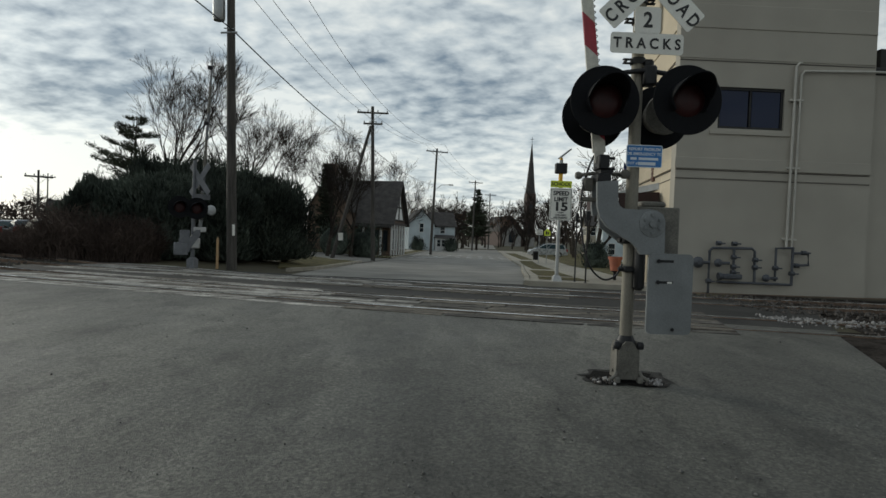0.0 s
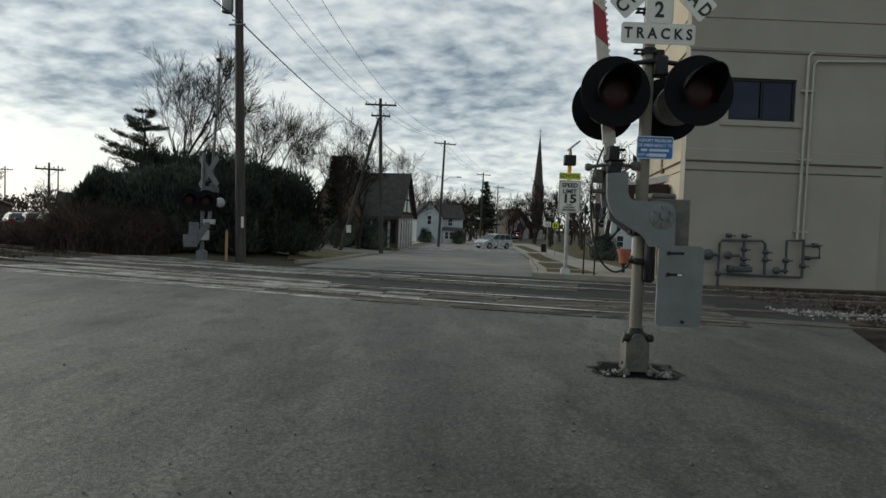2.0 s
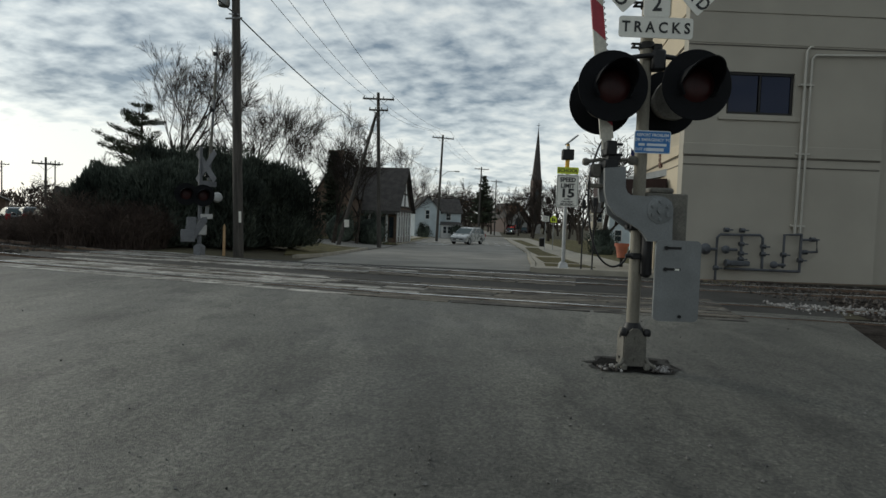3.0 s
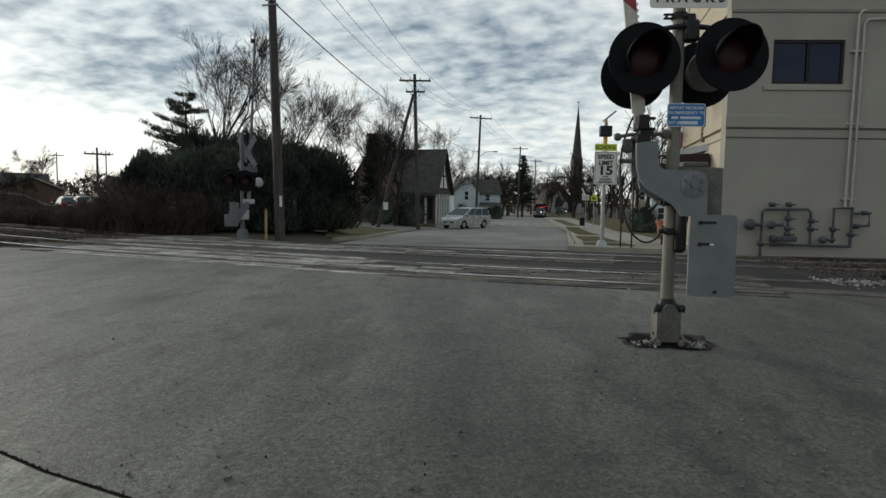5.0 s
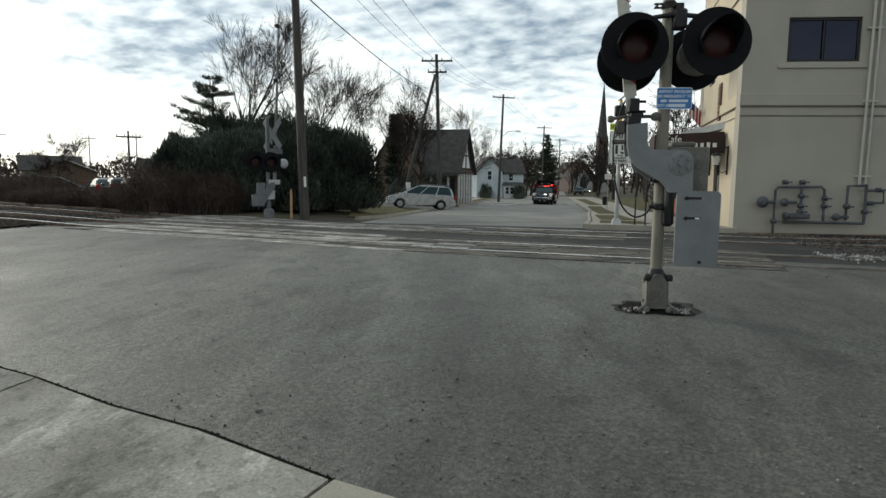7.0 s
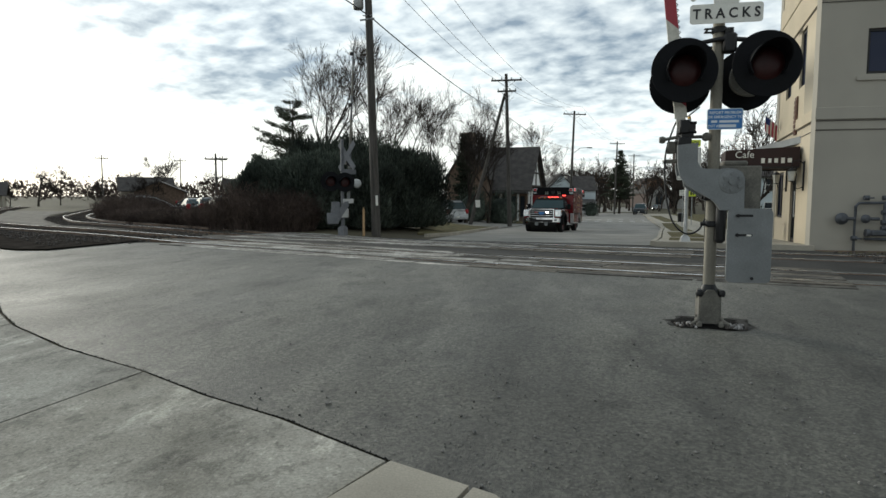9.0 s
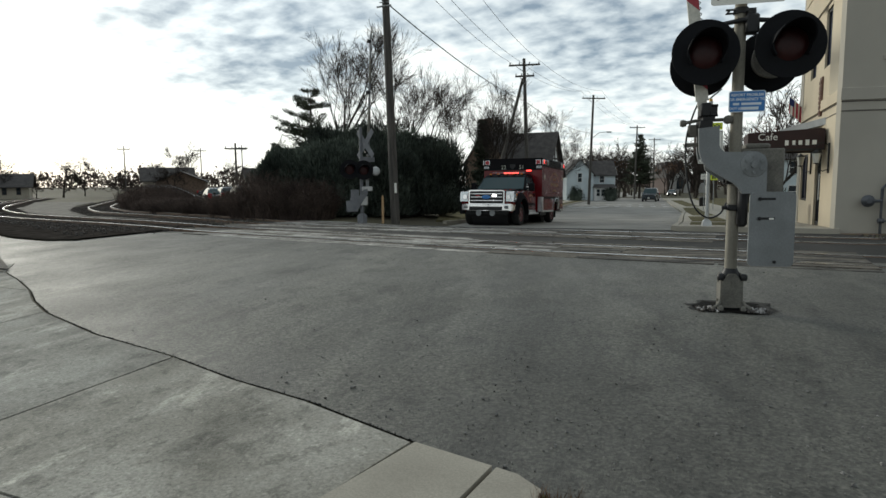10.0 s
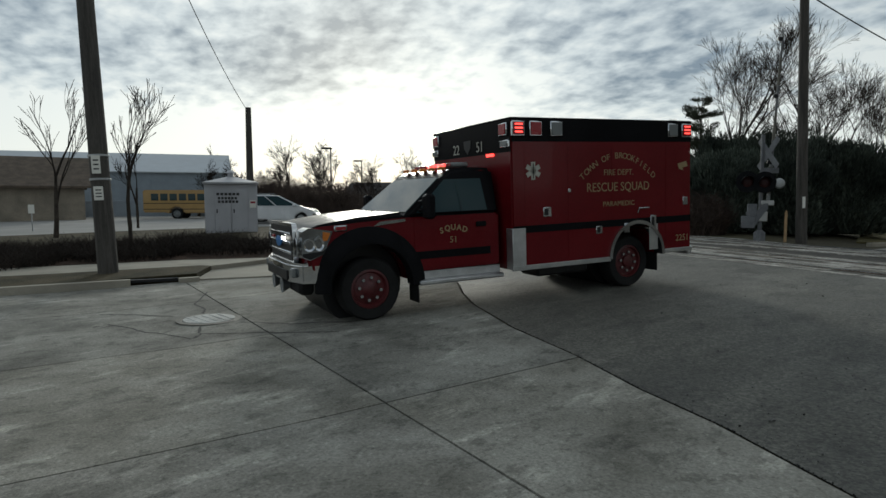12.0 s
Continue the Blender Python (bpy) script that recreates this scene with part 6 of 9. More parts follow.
def build_car(name, label, category, L, W, H, wb, rw, paint, nose, glass_line, roof, rim=None, tail=None, lamps_lit=False, front_over=0.9, rails=False):
    """A road car, x forward, origin on the ground below the front axle. nose: outline of the lower body's top from rear to front;
    glass_line: the greenhouse outline (rear foot, rear top, front top, front foot)."""
    C = thing(name, pose(0, 0, 0), label, category)
    xr = front_over - L
    lower = [(xr, 0.32), (-wb - rw * 1.12, 0.24)] + arch(-wb, rw, rw * 1.15) + [(-rw * 1.3, 0.22)] + arch(0, rw, rw * 1.15) + [(front_over - 0.12, 0.26), (front_over, 0.42)] + nose[::-1]
    bm = bmesh.new()
    bevelled_prism(bm, lower, -W / 2, W / 2, "y", 0.05, 2)
    for v in bm.verts:
        fx = max(0, v.co.x - front_over + 0.5) / 0.5
        v.co.y *= 1 - 0.14 * fx * fx
    body = part("body", bm, paint, C, "painted body shell")
    bm = bmesh.new()
    bevelled_prism(bm, glass_line, -W / 2 + 0.03, W / 2 - 0.03, "y", 0.06, 2)
    zb, zt = min(p[1] for p in glass_line), max(p[1] for p in glass_line)
    for v in bm.verts:
        v.co.y *= 1 - 0.20 * max(0, v.co.z - zb) / (zt - zb)
    part("cabin", bm, paint, C, "roof and pillars")

    def half(z):
        return (W / 2 - 0.03) * (1 - 0.20 * max(0, z - zb) / (zt - zb))
    (ra, rb_, fb, fa) = (glass_line[0], glass_line[1], glass_line[-2], glass_line[-1])

    def along(p, q, z):
        t = (z - p[1]) / (q[1] - p[1])
        return p[0] + (q[0] - p[0]) * t
    z0, z1 = zb + 0.10, zt - 0.10
    for s in (1, -1):
        xs0, xs1 = along(ra, rb_, z0) + 0.12, along(fa, fb, z0) - 0.14
        xt0, xt1 = along(ra, rb_, z1) + 0.12, along(fa, fb, z1) - 0.10
        n = 3 if L > 4.6 else 2
        for k in range(n):
            f0, f1 = k / n + 0.012, (k + 1) / n - 0.012
            q = [(xs0 + (xs1 - xs0) * f1, s * half(z0), z0), (xt0 + (xt1 - xt0) * f1, s * half(z1), z1), (xt0 + (xt1 - xt0) * f0, s * half(z1), z1), (xs0 + (xs1 - xs0) * f0, s * half(z0), z0)]
            bm = bmesh.new()
            pane_quad(bm, q if s < 0 else q[::-1], 0.010)
            part("side_window", bm, M_WINDSHIELD, C)
        bm = bmesh.new()
        box(bm, (fa[0] - 0.62, s * W / 2 - 0.02, zb + 0.04), (fa[0] - 0.45, s * (W / 2 + 0.16), zb + 0.20), 0.04)
        part("mirror", bm, paint, C)
        bm = bmesh.new()
        zl = nose[-1][1]
        box(bm, (front_over - 0.30, s * (W / 2 - 0.42), zl - 0.22), (front_over - 0.02, s * (W / 2 - 0.07), zl - 0.04), 0.03)
        part("headlight", bm, M_WHITELIT if lamps_lit else M_HEADLAMP, C)
        bm = bmesh.new()
        box(bm, (xr - 0.012, s * (W / 2 - 0.24), 0.75), (xr + 0.20, s * (W / 2 - 0.04) + s * 0.045, 1.10), 0.03)
        part("tail_light", bm, M_REDLENS, C)
        for xa in (-0.75, -1.75):
            bm = bmesh.new()
            box(bm, (xa, s * W / 2 - 0.01, zb - 0.16), (xa - 0.18, s * (W / 2 + 0.02), zb - 0.12), 0.01)
            part("door_handle", bm, paint, C)
        if rails:
            bm = bmesh.new()
            tube(bm, [(fb[0] - 0.3, s * half(zt) * 0.9, zt - 0.01), (fb[0] - 0.4, s * half(zt) * 0.9, zt + 0.05), (rb_[0] + 0.4, s * half(zt) * 0.9, zt + 0.05), (rb_[0] + 0.3, s * half(zt) * 0.9, zt - 0.01)], 0.02)
            part("roof_rail", bm, M_GREYPAINT, C)
    for p, q, nm, sg in ((fa, fb, "windshield", 1), (ra, rb_, "rear_window", -1)):
        bm = bmesh.new()
        xa, xb = along(p, q, z0), along(p, q, z1)
        c = [(xa, half(z0) - 0.08, z0), (xb, half(z1) - 0.08, z1), (xb, -half(z1) + 0.08, z1), (xa, -half(z0) + 0.08, z0)]
        pane_quad(bm, c[::-1] if sg > 0 else c, 0.012)
        part(nm, bm, M_WINDSHIELD, C)
    bm = bmesh.new()
    box(bm, (front_over - 0.05, -W * 0.28, nose[-1][1] - 0.22), (front_over + 0.012, W * 0.28, nose[-1][1] - 0.10), 0.02)
    part("grille", bm, M_BLACK, C)
    bm = bmesh.new()
    box(bm, (front_over - 0.08, -W * 0.40, 0.28), (front_over + 0.02, W * 0.40, 0.42), 0.03)
    part("bumper", bm, M_RUBBER if rim else paint, C)
    bm = bmesh.new()
    box(bm, (xr - 0.04, -W * 0.45, 0.36), (xr + 0.1, W * 0.45, 0.58), 0.04)
    part("bumper", bm, M_RUBBER if rim else paint, C)
    for x, nm in ((front_over + 0.014, "number_plate"), (xr - 0.05, "number_plate")):
        bm = bmesh.new()
        box(bm, (x, -0.15, 0.44), (x + 0.008, 0.15, 0.55))
        part(nm, bm, M_SIGNWHITE, C)
    ws = []
    for x in (0.0, -wb):
        for s in (1, -1):
            ws.append(wheel(C, x, s * (W / 2 - 0.13), rw, 0.22, s, M_ALU))
    return C, ws


M_SILVER = mat("silver_car_paint", (0.42, 0.43, 0.43), 0.28, 0.35, vary=0.04, scale=2, fine=30, bump=0, coat=0.5)
M_WHITECAR = mat("white_car_paint", (0.66, 0.67, 0.68), 0.25, vary=0.03, scale=2, fine=30, bump=0, coat=0.6)
M_NAVY = mat("dark_slate_car_paint", (0.045, 0.055, 0.065), 0.25, 0.2, vary=0.06, scale=2, fine=30, bump=0, coat=0.6)
M_DARKCAR = mat("dark_car_paint", (0.02, 0.02, 0.022), 0.25, 0.2, vary=0.06, scale=2, fine=30, bump=0, coat=0.6)
M_BUSYELLOW = mat("school_bus_yellow", (0.36, 0.22, 0.07), 0.4, vary=0.06, scale=2, fine=30, bump=0, coat=0.3)

AMBULANCE, AMB_WHEELS = build_ambulance()
VAN, VAN_WHEELS = build_car("minivan", "silver minivan turning off the street into a driveway", "minivan", 5.0, 1.95, 1.75, 3.0, 0.34, M_SILVER,
                            [(-4.05, 0.95), (-3.9, 1.06), (0.1, 1.02), (0.6, 0.86), (0.88, 0.70)],
                            [(-3.98, 1.0), (-3.72, 1.62), (-3.2, 1.74), (-1.9, 1.75), (-1.2, 1.66), (0.15, 1.0)], 0, rails=True, lamps_lit=False)
PICKUP, PICKUP_WHEELS = build_car("pickup_truck", "dark slate pickup truck driving along the street", "pickup truck", 5.4, 1.98, 1.85, 3.5, 0.38, M_NAVY,
                                  [(-4.45, 1.05), (-2.3, 1.08), (-0.1, 1.14), (0.8, 1.08), (0.9, 0.98)],
                                  [(-2.75, 1.05), (-2.6, 1.80), (-2.2, 1.86), (-1.4, 1.86), (-1.15, 1.80), (-0.45, 1.08)], 0, rim=True, front_over=0.92)
CAR, CAR_WHEELS = build_car("sedan", "dark sedan with headlights on, far down the street", "car", 4.7, 1.82, 1.45, 2.75, 0.32, M_DARKCAR,
                            [(-3.75, 0.95), (-3.6, 1.0), (0.1, 0.92), (0.7, 0.78), (0.88, 0.66)],
                            [(-3.35, 0.92), (-2.7, 1.38), (-2.3, 1.44), (-1.7, 1.44), (-1.3, 1.40), (-0.45, 0.94)], 0, lamps_lit=True)


# ---- plants ----
M_BARK = mat("grey_bark", (0.055, 0.046, 0.038), 0.9, vary=0.3, scale=4, fine=30, bump=0.3, spec=0.1)
M_TWIG = mat("winter_twigs", (0.034, 0.028, 0.024), 0.9, vary=0.25, scale=2, fine=10, bump=0, spec=0.1)
M_EVERGREEN = mat("juniper_green", (0.054, 0.067, 0.056), 0.9, vary=0.5, scale=0.7, fine=5, bump=0, spec=0.08, island=0.45, tint=(0.088, 0.105, 0.084))
M_PINE = mat("pine_needles", (0.042, 0.050, 0.032), 0.85, vary=0.4, scale=1, fine=6, bump=0, spec=0.15, island=0.4)
M_BRUSH = mat("brown_brush", (0.085, 0.064, 0.054), 0.9, vary=0.35, scale=1, fine=6, bump=0, spec=0.1, island=0.4)
M_DRYLEAF = mat("dry_brown_leaves", (0.12, 0.065, 0.035), 0.9, vary=0.35, scale=1, fine=6, bump=0, spec=0.1, island=0.45)


def raw(name, verts, faces, material, parent=None, label="", m=None, smooth=False):
    me = bpy.data.meshes.new(name)
    me.from_pydata([tuple(v) for v in verts], [], faces)
    me.materials.append(material)
    if smooth:
        me.polygons.foreach_set("use_smooth", [True] * len(me.polygons))
    ob = new(name, me)
    if parent is not None:
        ob.parent = parent
    if m is not None:
        ob.matrix_basis = m
    return tagged(ob, label)


def limb(V, F, pts, radii, seg):
    base = len(V)
    for i, p in enumerate(pts):
        d = (pts[min(i + 1, len(pts) - 1)] - pts[max(i - 1, 0)]).normalized()
        q = d.to_track_quat("Z", "Y")
        for k in range(seg):
            a = 2 * math.pi * k / seg
            V.append(p + q @ Vector((radii[i] * math.cos(a), radii[i] * math.sin(a), 0)))
    for i in range(len(pts) - 1):
        for k in range(seg):
            F.append((base + i * seg + k, base + i * seg + (k + 1) % seg, base + (i + 1) * seg + (k + 1) % seg, base + (i + 1) * seg + k))


def bare_tree(x, y, h, seed, label="leafless winter tree with grey bark and fine twigs", spread=0.55, depth=5, trunk=0.016, group="", leaves=0, lean=0.0, twig=0.009):
    """A tapered trunk with limbs that fork down to twigs."""
    rnd = random.Random(seed)
    T = thing("tree", at_ground(x, y), label, "tree", group)
    V, F, tV, tF, tips = [], [], [], [], []

    def grow(p, d, ln, r, lev):
        n = 3 if lev < 3 else 2
        pts, rad = [p], [r]
        for i in range(n):
            d = (d + Vector((rnd.uniform(-1, 1), rnd.uniform(-1, 1), rnd.uniform(-0.3, 0.7))) * (0.13 if lev < 2 else 0.24)).normalized()
            p = p + d * (ln / n)
            pts.append(p)
            rad.append(max(twig, r * (1 - 0.45 * (i + 1) / n)))
        limb(*((V, F) if lev == 0 else (tV, tF)), pts, rad, 7 if lev == 0 else 5 if lev < 3 else 3)
        if lev >= depth:
            tips.append(p)
            return
        kids = rnd.randint(3, 4) if lev < 4 else rnd.randint(3, 5)
        for k in range(kids):
            t = 1.0 if k == 0 else rnd.uniform(0.3, 1.0)
            i = min(n - 1, int(t * n))
            q = pts[i].lerp(pts[i + 1], t * n - i) if t < 1 else pts[-1]
            a = rnd.uniform(0, 2 * math.pi)
            side = d.orthogonal().normalized()
            side.rotate(Matrix.Rotation(a, 3, d))
            nd = (d * rnd.uniform(0.75, 1.2) + side * rnd.uniform(0.35, 0.85) * (spread / 0.55) + Vector((0, 0, 0.12))).normalized()
            if k == 0:
                nd = (d + side * 0.25).normalized()
            grow(q, nd, ln * rnd.uniform(0.55, 0.78), rad[i] * rnd.uniform(0.45, 0.68), lev + 1)
    grow(Vector((0, 0, -0.1)), Vector((lean, 0, 1)).normalized(), h * 0.33, h * trunk, 0)
    raw("trunk", V, F, M_BARK, T, "grey tapered trunk", None, True)
    raw("crown", tV, tF, M_TWIG, T, "spreading bare branches")
    if leaves:
        lV, lF = [], []
        for p in tips:
            for _ in range(leaves):
                c = p + Vector((rnd.uniform(-1, 1), rnd.uniform(-1, 1), rnd.uniform(-1, 1))) * 0.35
                a, b = Vector((rnd.uniform(-1, 1), rnd.uniform(-1, 1), rnd.uniform(-1, 1))) * 0.14, Vector((rnd.uniform(-1, 1), rnd.uniform(-1, 1), rnd.uniform(-1, 1))) * 0.14
                i = len(lV)
                lV += [c, c + a, c + a + b, c + b]
                lF.append((i, i + 1, i + 2, i + 3))
        raw("dry_leaves", lV, lF, M_DRYLEAF, T, "clinging dry brown leaves")
    return T


def blades(V, F, rnd, centre, radii, n, size, up=0.5, low=-0.35, wide=0.34):
    """Leaf sprays over an uneven ellipsoid."""
    ph = [rnd.uniform(0, 6.28) for _ in range(4)]
    for _ in range(n):
        u, a = rnd.uniform(low, 1), rnd.uniform(0, 2 * math.pi)
        c = math.sqrt(max(0, 1 - u * u))
        bump = 1 + 0.16 * math.sin(3 * a + ph[0]) * c + 0.12 * math.sin(5 * u + ph[1]) + 0.10 * math.sin(7 * a + 4 * u + ph[2])
        r = bump * rnd.uniform(0.72, 1.06)
        n_ = Vector((c * math.cos(a), c * math.sin(a), u))
        p = centre + Vector((n_.x * radii[0], n_.y * radii[1], n_.z * radii[2])) * r
        if low < -0.5 and p.z < 0.03:
            continue
        d = (n_ * 0.8 + Vector((rnd.uniform(-1, 1), rnd.uniform(-1, 1), rnd.uniform(-0.4, 1) + up)) * 0.7).normalized() * size * rnd.uniform(0.6, 1.5)
        w = d.orthogonal().normalized()
        w.rotate(Matrix.Rotation(rnd.uniform(0, 3.14), 3, d))
        w *= size * rnd.uniform(wide * 0.55, wide)
        i = len(V)
        V += [p - w * 0.4, p + d * 0.5 - w, p + d, p + d * 0.5 + w, p + w * 0.4]
        F.append((i, i + 1, i + 2, i + 3, i + 4))


def evergreen(x, y, h, r, seed, label="dense dark juniper bush beside the tracks", n=22000, size=0.21, group="juniper bushes"):
    rnd = random.Random(seed)
    T = thing("evergreen_bush", at_ground(x, y), label, "bush", group)
    V, F = [], []
    blades(V, F, rnd, Vector((0, 0, h * 0.38)), (r, r * 0.9, h * 0.60), n, size, 1.6, -0.8, 0.13)
    for k in range(11):
        # upright plumes that stand out of the mass
        a, q = rnd.uniform(0, 6.28), r * rnd.uniform(0.2, 0.85)
        blades(V, F, rnd, Vector((math.cos(a) * q, math.sin(a) * q * 0.9, h * rnd.uniform(0.45, 0.72))), (r * 0.22, r * 0.22, h * rnd.uniform(0.24, 0.36)), n // 14, size, 2.4, -0.35, 0.12)
    raw("foliage", V, F, M_EVERGREEN, T, "dark green sprays")
    bm = bmesh.new()
    bmesh.ops.create_icosphere(bm, subdivisions=3, radius=1)
    for v in bm.verts:
        k = 0.80 + 0.14 * noise.noise(v.co * 2.3 + Vector((seed, 0, 0)))
        v.co = Vector((v.co.x * r * k, v.co.y * r * 0.9 * k, max(0.0, h * 0.38 + v.co.z * h * 0.58 * k)))
    part("inner_growth", bm, M_EVERGREEN, T, "shaded inner growth")
    return T


def brush(x, y, h, r, seed, n=1500):
    rnd = random.Random(seed)
    T = thing("brush", at_ground(x, y), "leafless red-brown roadside brush", "bush", "roadside brush")
    V, F = [], []
    for _ in range(n):
        a, q = rnd.uniform(0, 6.28), math.sqrt(rnd.random()) * r
        p = Vector((q * math.cos(a), q * math.sin(a), 0))
        hh = h * rnd.uniform(0.45, 1.1) * (1 - 0.45 * (q / r) ** 2)
        d = Vector((rnd.uniform(-0.4, 0.4), rnd.uniform(-0.4, 0.4), 1)).normalized()
        w = rnd.uniform(0.006, 0.015)
        pts = [p, p + d * hh * 0.5, p + (d + Vector((rnd.uniform(-0.3, 0.3), rnd.uniform(-0.3, 0.3), 0))) * hh]
        limb(V, F, pts, [w, w * 0.8, w * 0.35], 3)
        for _k in range(7):
            t = rnd.uniform(0.05, 1)
            b = pts[1].lerp(pts[2], t)
            limb(V, F, [b, b + Vector((rnd.uniform(-1, 1), rnd.uniform(-1, 1), rnd.uniform(0.1, 1))) * rnd.uniform(0.15, 0.42)], [w * 0.6, w * 0.25], 3)
    raw("stem_mass", V, F, M_BRUSH, T, "tangled brown stems")
    return T


def conifer(x, y, h, r, seed, label, sparse=0.5):
    rnd = random.Random(seed)
    T = thing("conifer", at_ground(x, y), label, "tree")
    V, F = [], []
    limb(V, F, [Vector((0, 0, -0.1)), Vector((0.05, 0, h * 0.5)), Vector((0, 0, h))], [h * 0.022, h * 0.014, 0.02], 7)
    nV, nF = [], []
    tiers = int(h * (2.1 if sparse > 0.3 else 3.2))
    for t in range(tiers):
        z = h * (0.22 + 0.78 * t / tiers)
        ln = r * (1 - (z / h)) ** 0.9 * 1.15 + 0.15
        for k in range(rnd.randint(4, 6)):
            if rnd.random() < sparse * 0.45:
                continue
            a = rnd.uniform(0, 6.28)
            L_ = ln * rnd.uniform(0.6, 1.15)
            d = Vector((math.cos(a), math.sin(a), rnd.uniform(0.0, 0.38)))
            p0 = Vector((0, 0, z))
            limb(V, F, [p0, p0 + d * L_ * 0.6, p0 + d * L_], [0.05, 0.03, 0.01], 4)
            for q in range(int(14 + 34 * L_)):
                s = rnd.uniform(0.25, 1.0)
                c = p0 + d * L_ * s + Vector((rnd.uniform(-1, 1), rnd.uniform(-1, 1), rnd.uniform(-0.35, 0.5))) * 0.28 * (0.5 + s * 0.5)
                e = Vector((rnd.uniform(-1, 1), rnd.uniform(-1, 1), rnd.uniform(-0.2, 0.6))).normalized() * rnd.uniform(0.18, 0.38)
                w = e.orthogonal().normalized() * rnd.uniform(0.035, 0.08)
                i = len(nV)
                nV += [c - w, c + e - w * 0.3, c + e + w * 0.3, c + w]
                nF.append((i, i + 1, i + 2, i + 3))
    raw("trunk", V, F, M_BARK, T, "dark trunk and boughs", None, True)
    raw("crown", nV, nF, M_PINE, T, "dark needle clumps")
    return T


def white_pine(x, y, h, r, seed):
    """An open pine: flat needle pads on long level boughs with sky between them."""
    rnd = random.Random(seed)
    T = thing("pine_tree", at_ground(x, y), "tall open-branched pine tree behind the hedge", "tree")
    V, F, nV, nF = [], [], [], []
    limb(V, F, [Vector((0, 0, -0.1)), Vector((0.08, 0, h * 0.5)), Vector((0.02, 0.05, h * 0.8)), Vector((0.1, 0, h))], [h * 0.022, h * 0.016, 0.06, 0.015], 8)
    z = h * 0.30
    while z < h - 0.15:
        f = (h - z) / (h * 0.70)
        for k in range(rnd.randint(3, 5)):
            a = rnd.uniform(0, 6.28)
            ln = r * (min(1.0, f * 1.9) ** 0.7) * rnd.uniform(0.35, 1.1) * (1 + 0.12 * math.cos(a - 3.0)) + 0.25
            d = Vector((math.cos(a), math.sin(a), rnd.uniform(0.0, 0.42)))
            side = Vector((-d.y, d.x, 0))
            p0 = Vector((0.05, 0, min(h - 0.1, z + rnd.uniform(-0.32, 0.32))))
            p1, p2 = p0 + d * ln * 0.6, p0 + d * ln + Vector((0, 0, 0.10 * ln))
            limb(V, F, [p0, p1, p2], [0.045 * ln / r + 0.012, 0.02, 0.006], 4)
            for _ in range(int(5 + 7 * ln)):
                t = rnd.uniform(0.22, 1.0)
                c = (p0.lerp(p1, t / 0.6) if t < 0.6 else p1.lerp(p2, (t - 0.6) / 0.4)) + side * rnd.uniform(-0.26, 0.26) * ln * (1.1 - 0.6 * t)
                for _k in range(16):
                    e = (d * rnd.uniform(-0.3, 1) + side * rnd.uniform(-0.8, 0.8) + Vector((0, 0, rnd.uniform(-0.1, 0.75)))).normalized() * rnd.uniform(0.12, 0.27)
                    w = e.orthogonal().normalized() * rnd.uniform(0.012, 0.03)
                    q = c + Vector((rnd.uniform(-0.17, 0.17), rnd.uniform(-0.17, 0.17), rnd.uniform(-0.08, 0.14)))
                    i = len(nV)
                    nV += [q - w, q + e, q + w]
                    nF.append((i, i + 1, i + 2))
        z += rnd.uniform(0.34, 0.56) * (0.75 + 0.5 * f)
    raw("trunk", V, F, M_BARK, T, "dark trunk and level boughs", None, True)
    raw("crown", nV, nF, M_PINE, T, "flat dark needle pads")
    return T


